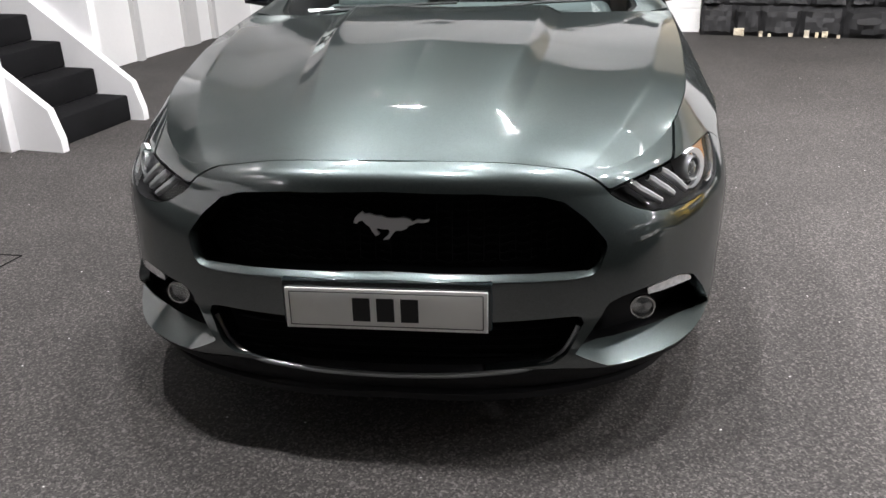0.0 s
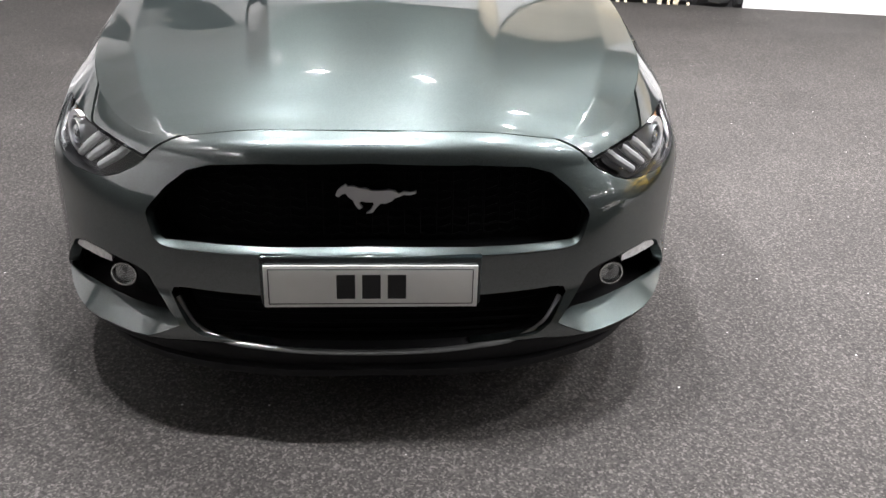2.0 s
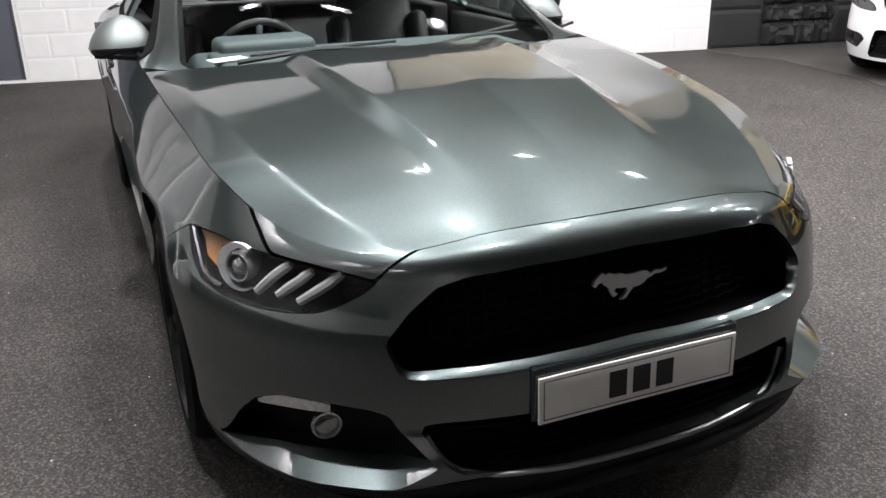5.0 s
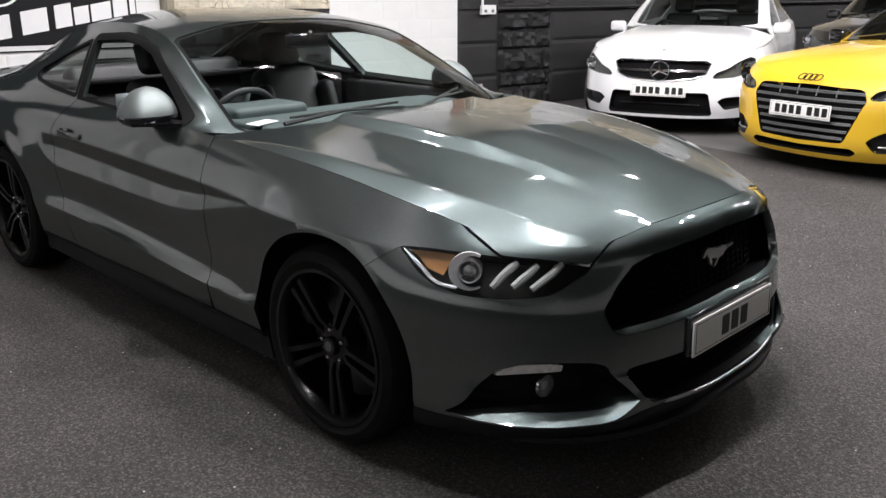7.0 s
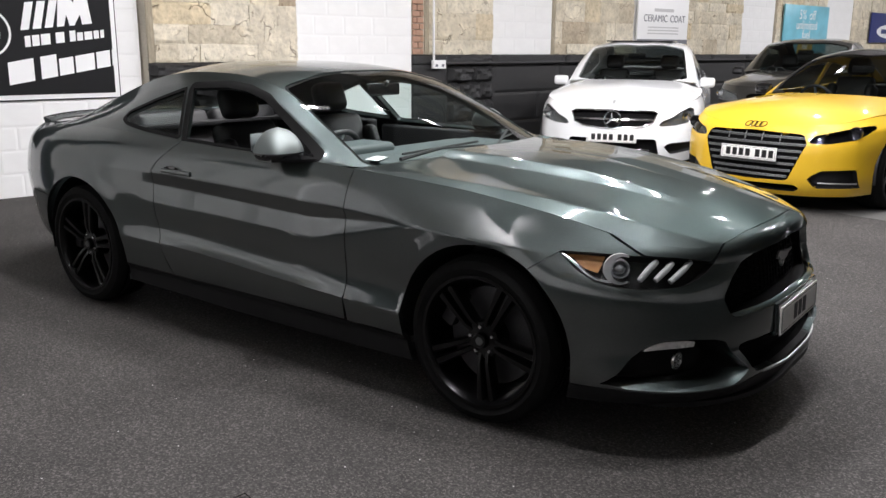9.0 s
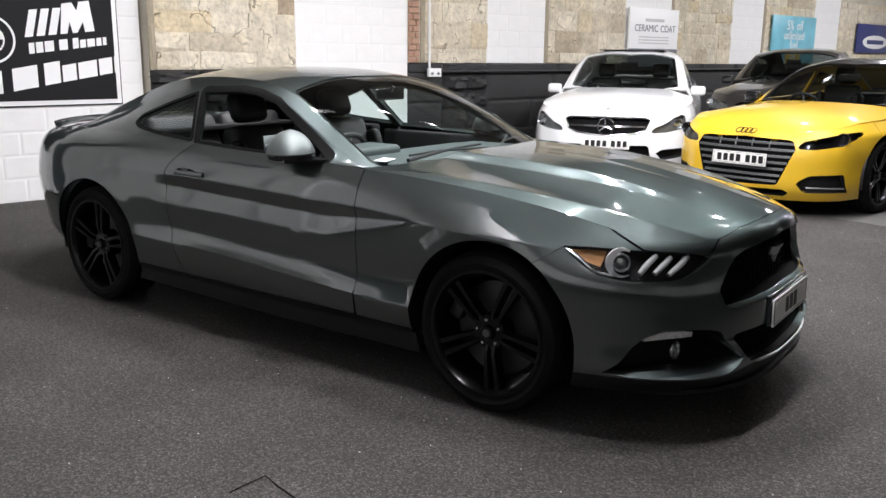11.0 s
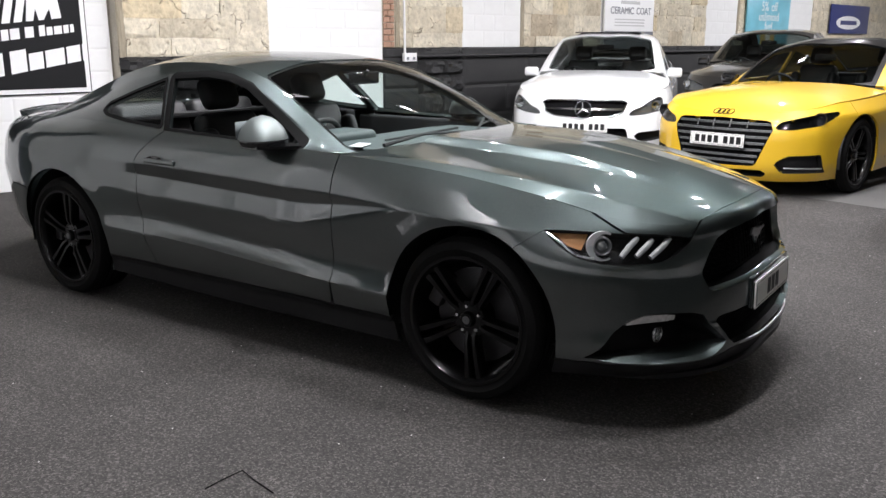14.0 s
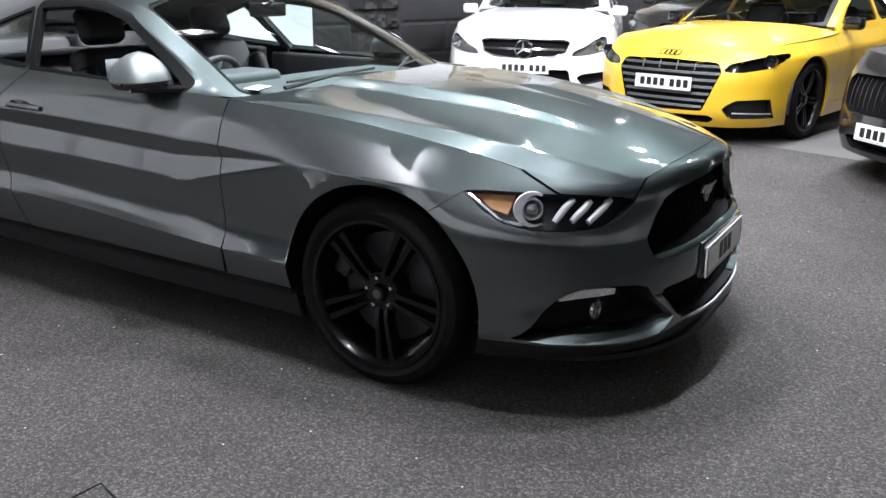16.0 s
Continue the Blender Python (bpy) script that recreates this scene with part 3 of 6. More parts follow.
# ---- ceiling lamps ----
def ceiling_lamp(s, u, power, lean, turn):
    """A flat flood lamp on a bracket under the ceiling: housing, pane, bracket; leaning towards what it lights."""
    m = site_pose(s, u, CEILING)
    lamp = thing("ceiling_lamp", m, "flat white LED flood lamp under the ceiling, the wall washers added unseen", "lamp", "lamps under the ceiling")
    tip = pose(0, 0, -0.255, lean, turn, 0)
    part("housing", box(bmesh.new(), (-0.17, -0.13, -0.045), (0.17, 0.13, 0.02), 0.01, tip), BEAM, lamp)
    part("bracket", box(bmesh.new(), (-0.02, -0.1, -0.235), (0.02, 0.1, 0.0)), BEAM, lamp)
    part("pane", box(bmesh.new(), (-0.15, -0.11, -0.049), (0.15, 0.11, -0.0455), 0.0, tip), LAMP_PANE, lamp)
    data = bpy.data.lights.new("flood", "AREA")
    data.shape, data.size, data.size_y, data.energy = "RECTANGLE", 0.13, 0.10, power
    data.color = (1.0, 0.985, 0.985)
    ob = new("flood_light", data)
    ob.parent = lamp
    ob.matrix_basis = tip @ pose(0, 0, -0.058)


LAMP_PANE = lamp_face("lit_pane", (1.0, 0.98, 0.95), 6.0)
for lamp_row in LAMPS:
    ceiling_lamp(*lamp_row)

# ---- shared car parts ----
def coons(c0, c1, d0, d1, na, nb):
    """A skin between four border curves: c0, c1 run along a (at b = 0 and 1), d0, d1 along b (at a = 0 and 1)."""
    def sample(nodes, n):
        p = spline(nodes, 24)
        t = np.linspace(0, 1, len(p))
        return np.stack([np.interp(np.linspace(0, 1, n), t, p[:, k]) for k in range(3)], -1)

    C0, C1, D0, D1 = sample(c0, na), sample(c1, na), sample(d0, nb), sample(d1, nb)
    a = np.linspace(0, 1, na)[None, :, None]
    b = np.linspace(0, 1, nb)[:, None, None]
    P = (1 - b) * C0[None] + b * C1[None] + (1 - a) * D0[:, None] + a * D1[:, None]
    return P - ((1 - a) * (1 - b) * C0[0] + a * (1 - b) * C0[-1] + (1 - a) * b * C1[0] + a * b * C1[-1])


def pushed(vf, d):
    """A skin moved along its normals by d (inwards when negative)."""
    V, F = [Vector(v) for v in vf[0]], vf[1]
    N = [Vector((0, 0, 0)) for _ in V]
    for f in F:
        k = (V[f[1]] - V[f[0]]).cross(V[f[2]] - V[f[0]])
        for i in f:
            N[i] += k
    return [tuple(v + (n.normalized() * d if n.length > 0 else n)) for v, n in zip(V, N)], F


def recess(vf, d):
    """A hollow behind an opening: its floor pushed in by d and walls down from the edge."""
    V, F = vf
    inner = pushed(vf, -d)[0]
    n = len(V)
    count = {}
    for f in F:
        for i, a in enumerate(f):
            b = f[(i + 1) % len(f)]
            count.setdefault((min(a, b), max(a, b)), []).append((a, b))
    walls = [(b, a, a + n, b + n) for uses in count.values() if len(uses) == 1 for a, b in uses if not (abs(V[a][1]) < 1e-4 and abs(V[b][1]) < 1e-4)]
    return tidy(list(V) + list(inner), [tuple(i + n for i in f) for f in F] + [tuple(reversed(w)) for w in walls])


def slid(vf, d):
    """A skin moved straight back by d, and a third of that towards the middle away from it."""
    return [(x - d, y - math.copysign(min(abs(y), 0.3 * d * min(1, abs(y) / 0.3)), y), z) for x, y, z in vf[0]], vf[1]


def hollow(vf, start, depth):
    """A hollow whose rim lies start behind the skin and whose floor lies depth behind that."""
    V, F = slid(vf, start)
    n = len(V)
    inner = slid((V, F), depth)[0]
    count = {}
    for f in F:
        for i, a in enumerate(f):
            b = f[(i + 1) % len(f)]
            count.setdefault((min(a, b), max(a, b)), []).append((a, b))
    walls = [(a, b, b + n, a + n) for uses in count.values() if len(uses) == 1 for a, b in uses if not (abs(V[a][1]) < 1e-4 and abs(V[b][1]) < 1e-4)]
    return tidy(list(V) + list(inner), [tuple(i + n for i in f) for f in F] + walls)


def panel(name, skin, mat, car, *tests, rim=0.02, sides="both", label="", gap=0.0022):
    """Body panels cut out of a half skin (y > 0): one across the middle, or one for each side."""
    vf = skin
    for t in tests:
        vf = cut(vf, (lambda P, t=t: t(P) - gap))
    if not vf[1]:
        return []
    made = []
    if sides == "across":
        made.append(put_part(name, rimmed(both_sides(vf), rim), mat, car, label))
    if sides in ("both", "right"):
        made.append(put_part(name, rimmed(mirrored(vf), rim), mat, car, label))
    if sides in ("both", "left"):
        made.append(put_part(name, rimmed(vf, rim), mat, car, label))
    return made


def wheel(radius, width, rim_radius, spokes, rim_mat, twin=0.0, dish=0.02, face=1):
    """A wheel about the y axis, its face towards -y: tyre, rim, disc, caliper, nuts, cap."""
    w = thing("wheel", pose(0, 0, 0), "", "")
    h = width / 2
    R, r = radius, rim_radius
    tyre = [(r - 0.012, -h + 0.02), (r + 0.004, -h + 0.006), (r + 0.03, -h - 0.004), (R - 0.045, -h - 0.006), (R - 0.016, -h + 0.008), (R - 0.003, -h + 0.032), (R, -h + 0.07), (R, h - 0.07), (R - 0.003, h - 0.032), (R - 0.016, h - 0.008), (R - 0.045, h + 0.004), (r + 0.02, h - 0.01), (r - 0.012, h - 0.03)]
    t = put_part("tyre", lathe(tyre, 72), RUBBER, w, "black rubber tyre", 30)
    grooves = []
    for o in (-0.06, -0.02, 0.02, 0.06):
        grooves.append(lathe([(R + 0.0008, o * width / 0.255 - 0.004), (R + 0.0008, o * width / 0.255 + 0.004)], 48))
    put_part("tread_groove", joined(*grooves), GLOSS_BLACK, t)
    barrel = [(r + 0.006, -h + 0.006), (r + 0.008, -h - 0.001), (r - 0.004, -h - 0.001), (r - 0.012, -h + 0.012), (r - 0.02, -h + 0.04), (r - 0.03, h - 0.03), (r - 0.006, h - 0.012)]
    rim = put_part("rim", lathe(barrel, 72), rim_mat, w, "black alloy rim", 40)
    for i in range(spokes):
        g = 2 * math.pi * i / spokes + math.pi / 2
        for sgn in ((-1, 1) if twin else (0,)):
            base, tip = 0.05, r - 0.008
            V = []
            for q, rad in enumerate((base, 0.09, (0.09 + tip) / 2, tip)):
                side = sgn * (0.016 + twin * (rad - base) / (tip - base))
                half = (0.013, 0.013, 0.0155, 0.0205)[q] if twin else (0.035, 0.028, 0.024, 0.034)[q]
                front = -h + dish + (0.030, 0.012, 0.008, 0.006)[q]
                for dx, dy in ((-half, 0.014), (-half * 0.55, 0.0), (half * 0.55, 0.0), (half, 0.014), (half * 0.8, 0.05), (-half * 0.8, 0.05)):
                    V.append(Matrix.Rotation(-g, 4, "Y") @ Vector((rad, front + dy, side + dx)))
            F = [(q * 6 + k, q * 6 + (k + 1) % 6, q * 6 + 6 + (k + 1) % 6, q * 6 + 6 + k) for q in range(3) for k in range(6)]
            F += [tuple(range(6)), tuple(reversed(range(18, 24)))]
            put_part("spoke", (V, F), rim_mat, w, "", 50)
    hub = [(0.001, -h + dish + 0.006), (0.028, -h + dish + 0.006), (0.032, -h + dish + 0.012), (0.034, -h + dish + 0.025), (0.072, -h + dish + 0.03), (0.078, -h + dish + 0.04), (0.078, h - 0.09)]
    put_part("hub", lathe(hub, 40), rim_mat, w, "", 40)
    put_part("cap", lathe([(0.001, -h + dish + 0.003), (0.016, -h + dish + 0.004), (0.019, -h + dish + 0.010)], 24), BRUSHED_DARK, w, "small silver centre badge", 40)
    for i in range(5):
        g = 2 * math.pi * i / 5 + math.pi / 2 + math.pi / 5
        nut = lathe([(0.001, -0.012), (0.007, -0.012), (0.010, -0.006), (0.010, 0.02)], 6)
        put_part("wheel_nut", moved(nut, Matrix.Translation((0.054 * math.cos(g), -h + dish + 0.03, 0.054 * math.sin(g)))), CHROME, w, "chrome wheel nut", 30)
    put_part("brake_disc", lathe([(0.08, -0.01), (r - 0.06, -0.01), (r - 0.06, 0.015), (0.08, 0.015)], 48), STEEL, w, "grey steel brake disc", 30)
    bm = bmesh.new()
    box(bm, (-r + 0.035, -0.05, -0.08), (-r + 0.10, 0.05, 0.08), 0.015)
    part("caliper", bm, STEEL, w, "grey brake caliper")
    return w


def number_plate(car, mid, lean, turn=0.0, length=0.52, bars=((-0.03, 0.035), (0.015, 0.035), (0.06, 0.035))):
    """A white number plate with a thin border and plain bars, facing +x of the car."""
    m = pose(*mid) @ pose(0, 0, 0, 0, -lean, turn)
    plate = part("number_plate", box(bmesh.new(), (-0.004, -length / 2, -0.0555), (0.003, length / 2, 0.0555), 0.002, m), PLATE_WHITE, car, "white number plate with dark bars")
    edge = joined(*[tube([m @ Vector((0.0036, y0, z0)), m @ Vector((0.0036, y1, z1))], 0.0012, 4) for y0, z0, y1, z1 in ((-length / 2 + .012, -.046, length / 2 - .012, -.046), (-length / 2 + .012, .046, length / 2 - .012, .046), (-length / 2 + .012, -.046, -length / 2 + .012, .046), (length / 2 - .012, -.046, length / 2 - .012, .046))])
    put_part("border", edge, PLATE_INK, plate)
    for y, w in bars:
        part("bar", box(bmesh.new(), (0.003, y - w / 2, -0.032), (0.0046, y + w / 2, 0.032), 0.0, m), PLATE_INK, plate)
    return plate


def cushion(lo, hi, soft, m=None):
    """A padded block with well-rounded edges."""
    bm = bmesh.new()
    box(bm, lo, hi, 0.0, m)
    bmesh.ops.bevel(bm, geom=list(bm.edges), offset=soft, segments=4, affect="EDGES", profile=0.5)
    return bm


def car_seat(car_m, x, y, z, mat, label, name="seat", wide=0.50, turn=0):
    """A bucket seat as part set: base, back, bolsters, headrest."""
    m = pose(x, y, z, 0, 0, turn)
    seat = part(name, cushion((-0.25, -wide / 2 + 0.05, 0), (0.27, wide / 2 - 0.05, 0.15), 0.05, m), mat, car_m, label)
    back = m @ pose(-0.24, 0, 0.12, 0, -20, 0)
    part("seat_back", cushion((-0.08, -wide / 2 + 0.05, 0), (0.05, wide / 2 - 0.05, 0.60), 0.05, back), mat, seat)
    for s in (-1, 1):
        part("bolster", cushion((-0.06, s * (wide / 2 - 0.045) - 0.05, 0.04), (0.11, s * (wide / 2 - 0.045) + 0.05, 0.50), 0.045, back), mat, seat)
    part("headrest", cushion((-0.06, -0.115, 0.62), (0.05, 0.115, 0.80), 0.045, back), mat, seat)
    return seat


def steering_wheel(car, x, y, z, lean=25):
    m = pose(x, y, z, 0, lean - 90, 0)
    ring = [m @ Vector((0.18 * math.cos(g), 0.18 * math.sin(g), 0)) for g in np.linspace(0, 2 * math.pi, 32, endpoint=False)]
    w = put_part("steering_wheel", tube(ring, 0.015, 10, True), LEATHER, car, "black leather steering wheel")
    part("wheel_boss", cushion((-0.07, -0.08, -0.03), (0.07, 0.08, 0.02), 0.02, m), BLACK_PLASTIC, w)
    for g in (0, math.pi, -math.pi / 2):
        put_part("wheel_spoke", tube([m @ Vector((0.05 * math.cos(g + 1.57), 0.05 * math.sin(g + 1.57), 0)), m @ Vector((0.175 * math.cos(g + 1.57), 0.175 * math.sin(g + 1.57), 0))], 0.013, 8), BRUSHED, w)
    return w


# ---- the coupe ----
def half_lines(*lists):
    return [np.array(l, float).reshape(-1, 3) for l in lists]


COUPE_KEYS = [14, 16, 14, 18, 24, 36, 60, 40, 26, 18, 20]
# design lines of the flank, from the middle of the nose round to the middle of the tail: sill edge, sill, lower crease, hollow, mid, grille brow, upper crease, shoulder
COUPE_FLANK = half_lines(
    [.925, 0, .195, .915, .28, .195, .83, .55, .20, .70, .72, .20, .45, .862, .198, 0, .882, .178, -.70, .880, .166, -1.9, .880, .174, -2.72, .90, .215, -3.12, .87, .28, -3.50, .70, .30, -3.70, 0, .30],
    [.945, 0, .275, .938, .28, .275, .885, .56, .262, .75, .75, .262, .47, .885, .265, 0, .905, .275, -.70, .91, .275, -1.9, .91, .28, -2.72, .925, .30, -3.12, .905, .34, -3.55, .71, .36, -3.75, 0, .36],
    [.935, 0, .385, .925, .28, .385, .852, .55, .385, .715, .745, .39, .465, .890, .38, 0, .93, .37, -.70, .936, .392, -1.9, .94, .450, -2.72, .945, .44, -3.12, .93, .45, -3.58, .72, .47, -3.78, 0, .48],
    [.935, 0, .50, .925, .28, .50, .84, .55, .50, .70, .74, .50, .46, .893, .49, 0, .921, .50, -.70, .917, .437, -1.9, .924, .482, -2.72, .952, .55, -3.12, .94, .56, -3.60, .73, .57, -3.80, 0, .58],
    [.92, 0, .61, .91, .28, .61, .815, .555, .605, .67, .745, .61, .44, .893, .62, 0, .931, .62, -.70, .929, .63, -1.9, .932, .66, -2.72, .958, .67, -3.12, .945, .68, -3.61, .74, .685, -3.81, 0, .69],
    [.893, 0, .728, .883, .28, .723, .77, .56, .70, .60, .745, .705, .36, .862, .725, 0, .934, .745, -.70, .938, .785, -1.9, .935, .815, -2.72, .952, .82, -3.12, .935, .835, -3.59, .73, .84, -3.79, 0, .85],
    [.870, 0, .770, .860, .28, .765, .752, .56, .734, .568, .732, .745, .345, .83, .770, 0, .885, .815, -.70, .905, .875, -1.9, .905, .915, -2.72, .92, .93, -3.12, .895, .93, -3.56, .71, .92, -3.76, 0, .935],
    [.825, 0, .795, .81, .28, .79, .735, .55, .754, .545, .700, .778, .33, .782, .838, 0, .822, .894, -.70, .857, .948, -1.9, .855, .985, -2.72, .83, 1.005, -3.12, .79, .995, -3.53, .66, .97, -3.72, 0, .985],
)
COUPE_ROWS = [9, 7, 7, 8, 24, 8, 6]


coupe = thing("coupe_car", pose(0, 0, 0), "dark grey-green metallic two-door coupe on black alloy wheels", "car")


def line_at(line, keys, xs):
    """Points of a design line at the given x, behind the nose."""
    p = spline(line, 0, keys)
    i = int(np.argmax(p[:, 0] < 0.2))
    p = p[i:][::-1]
    return [(x, float(np.interp(x, p[:, 0], p[:, 1])), float(np.interp(x, p[:, 0], p[:, 2]))) for x in xs]


SHOULDER = COUPE_FLANK[7]
flank_grid = loft(COUPE_FLANK, COUPE_KEYS, COUPE_ROWS, creases=(2, 5))
# the sharp groove below the long crease, from the front wing to the rear wing
GX, GZ = flank_grid[:, :, 0], flank_grid[:, :, 2]
below = np.interp(GX, [-2.2, -1.9, -0.7, -0.2], [.832, .822, .788, .772]) - GZ
deep = 0.019 * np.clip((GX + 2.16) / 0.25, 0, 1) * np.clip((-0.28 - GX) / 0.5, 0, 1)
point = np.clip((-0.26 - GX) / 0.65, 0.12, 1)
cut_in = np.clip(below / (0.070 * point), 0, 1) * np.clip(1 - (below - 0.070 * point) / (0.10 * point), 0, 1) ** 1.3
flank_grid[:, :, 1] -= deep * cut_in
# the sill is tucked in under the doors and comes out again at its lower edge
down = np.clip((.281 - GZ) / .108, 0, 1)
tuck = 0.020 * np.clip(down / .22, 0, 1) * np.clip((1.05 - down) / .7, 0, 1)
flank_grid[:, :, 1] -= tuck * np.clip((GX + 2.36) / .06, 0, 1) * np.clip((-.33 - GX) / .06, 0, 1)
# flared lips round the wheel arches
for ax, az in ((.008, .335), (-2.72, .338)):
    far = np.clip((np.hypot(GX - ax, GZ - az) - .392) / .11, 0, 1)
    flank_grid[:, :, 1] += .005 * (1 - far) ** 2 * (1 + 2 * far) * np.clip((GZ - .36) / .26, 0, 1) * (flank_grid[:, :, 1] > .5)
flank = facing_out(grid_mesh(flank_grid))

# outlines on the skin
HEADLIGHT = [(.317, .740), (.40, .741), (.50, .738), (.60, .731), (.70, .720), (.745, .712), (.772, .704), (.764, .682), (.745, .655), (.722, .639), (.69, .633), (.62, .631), (.54, .636), (.46, .654), (.39, .690)]
GRILLE = [(-.5, .735), (0, .735), (.25, .731), (.38, .717), (.44, .697), (.50, .648), (.548, .592), (.553, .575), (.535, .525), (.515, .510), (.47, .507), (.25, .515), (0, .520), (-.5, .520)]
LOWER_GRILLE = [(-.5, .400), (0, .400), (.46, .405), (.497, .400), (.50, .388), (.455, .312), (.42, .288), (.25, .272), (0, .263), (-.5, .263)]
FOG_POCKET = [(.548, .395), (.562, .424), (.60, .437), (.68, .445), (.755, .447), (.80, .424), (.84, .362), (.876, .279), (.84, .268), (.755, .268), (.66, .266), (.565, .270), (.480, .311)]
VALANCE = [(-.1, -.1), (1, -.1), (1, .261), (.565, .261), (.45, .272), (.25, .268), (0, .2605), (-.1, .2605)]
BONNET_LOBE = [(.385, .842), (.43, .818), (.475, .790), (.53, .762), (.585, .734), (.70, .722), (.745, .714), (.772, .706), (.778, .740), (.776, .765), (.77, .9), (.385, .9)]
DOOR = [(-.692, 1.2), (-.690, .93), (-.684, .80), (-.684, .70), (-.70, .42), (-.712, .285), (-1.93, .285), (-1.985, .40), (-2.03, .60), (-2.03, .83), (-2.0, .872), (-1.85, 1.0), (-1.85, 1.2)]
BUMPER_CUT = [(.215, .668), (.317, .740), (.40, .742), (.60, .732), (.772, .706), (.772, .90), (1.2, .90), (1.2, .0), (.2, .0)]
TAIL_CUT = [(-3.04, .60), (-3.28, .60), (-3.34, .70), (-4.0, .70), (-4.0, .0), (-2.9, .0)]
SILL_CUT = [(-.36, .281), (-2.34, .289), (-2.34, .0), (-.36, .0)]
arch_front, arch_rear = disc(.008, .335, .392), disc(-2.72, .338, .392)
f_door, f_bumper, f_tail, f_lamp = (shape(o, "xz") for o in (DOOR, BUMPER_CUT, TAIL_CUT, HEADLIGHT))
f_sill, f_lobe = shape(SILL_CUT, "xz"), shape(BONNET_LOBE, "xz")
f_grille, f_lower, f_fog, f_valance = (shape(o, "yz") for o in (GRILLE, LOWER_GRILLE, FOG_POCKET, VALANCE))
front_half = lambda P: P[:, 0] - 0.2

bumper_skin = cut(flank, front_half)
bumper = panel("front_bumper", bumper_skin, PAINT, coupe, f_bumper, outside(arch_front), outside(f_lamp), outside(f_grille), outside(f_lower), outside(f_fog), outside(f_valance), outside(f_lobe), rim=0.03, sides="across")[0]
panel("lower_valance", bumper_skin, SATIN_DARK, coupe, f_valance, outside(arch_front), rim=0.03, sides="across", label="dark lower lip of the front bumper", gap=0.001)
side_skin = cut(flank, lambda P: -f_bumper(P))
panel("front_wing", side_skin, PAINT, coupe, outside(arch_front), lambda P: P[:, 0] + 0.70, outside(f_door), outside(f_lamp), outside(f_sill), outside(f_lobe))
panel("door", flank, PAINT, coupe, f_door, label="closed door with a long crease")
panel("rear_wing", flank, PAINT, coupe, outside(arch_rear), lambda P: -1.6 - P[:, 0], outside(f_door), outside(f_tail), outside(f_sill))
# Body-coloured sill: its deep shade is put in as a dark material.
panel("sill_panel", flank, SATIN_DARK, coupe, f_sill, outside(arch_front), outside(arch_rear), label="sill under the doors, coloured dark for its deep shade")
panel("rear_bumper", flank, PAINT, coupe, f_tail, outside(arch_rear), sides="across")

# bonnet
crest = spline(SHOULDER, 0, COUPE_KEYS)
knots = np.cumsum([0] + COUPE_KEYS)


def stretch(a, b):
    """The shoulder line between two of its nodes, with as many points in every span."""
    out = []
    for k in range(a, b):
        seg = crest[knots[k] : knots[k + 1] + 1]
        t = np.linspace(0, 1, len(seg))
        out += [tuple(np.interp(v, t, seg[:, j]) for j in range(3)) for v in np.linspace(0, 1, 24, endpoint=False)]
    return out + [tuple(crest[knots[b]])]


HOOD_SIDE, HOOD_NOSE = stretch(2, 6), stretch(0, 2)
HOOD_MID = [(.825, 0, .795), (.60, 0, .866), (.20, 0, .934), (-.20, 0, .966), (-.47, 0, .974)]
HOOD_BACK = [(-.47, 0, .974), (-.51, .25, .972), (-.58, .50, .963), (-.70, .857, .948)]
hood_grid = coons(HOOD_MID, HOOD_SIDE, HOOD_NOSE, HOOD_BACK, 110, 130)
X, Y = hood_grid[:, :, 0], hood_grid[:, :, 1]
crease = np.interp(X, [-.5, 0, .45, .78], [.40, .365, .31, .26])
fade = np.clip((0.66 - X) / 0.55, 0, 1) ** 1.3
ramp = np.clip((crease + 0.032 - Y) / 0.064, 0, 1)
dome = 0.75 * ramp + 0.25 * ramp * ramp * (3 - 2 * ramp)
hood_grid[:, :, 2] += 0.027 * fade * dome + 0.002 * fade * np.exp(-((Y - crease) / 0.06) ** 2)
hood_grid[:, :, 2] -= 0.007 * np.clip((X + .55) / .3, 0, 1) * fade * np.exp(-((Y - 0.58) / 0.15) ** 2)
# the outer crease, from the base of the pillar to the inner tip of the headlamp
crease = np.interp(X, [-.60, -.45, .06, .29, .57, .77], [.83, .80, .725, .687, .60, .50])
rim_xy = np.concatenate([hood_grid[:, 0, :2], hood_grid[-1, 1:, :2]])
rim_xy = rim_xy[np.argsort(rim_xy[:, 0])]
edge = np.interp(X, rim_xy[:, 0], rim_xy[:, 1])
lift = np.interp(X, [-.62, -.40, .06, .29, .45, .57, .70, .77], [0, .009, .015, .018, .021, .022, .011, 0])
fall_out, fall_in = (edge - Y) / np.maximum(edge - crease, .02), np.exp((Y - crease) / .16)
hood_grid[:, :, 2] += lift * np.clip(-np.log(np.exp(-14 * np.minimum(fall_out, 2)) + np.exp(-14 * np.minimum(fall_in, 2))) / 14, 0, 1)
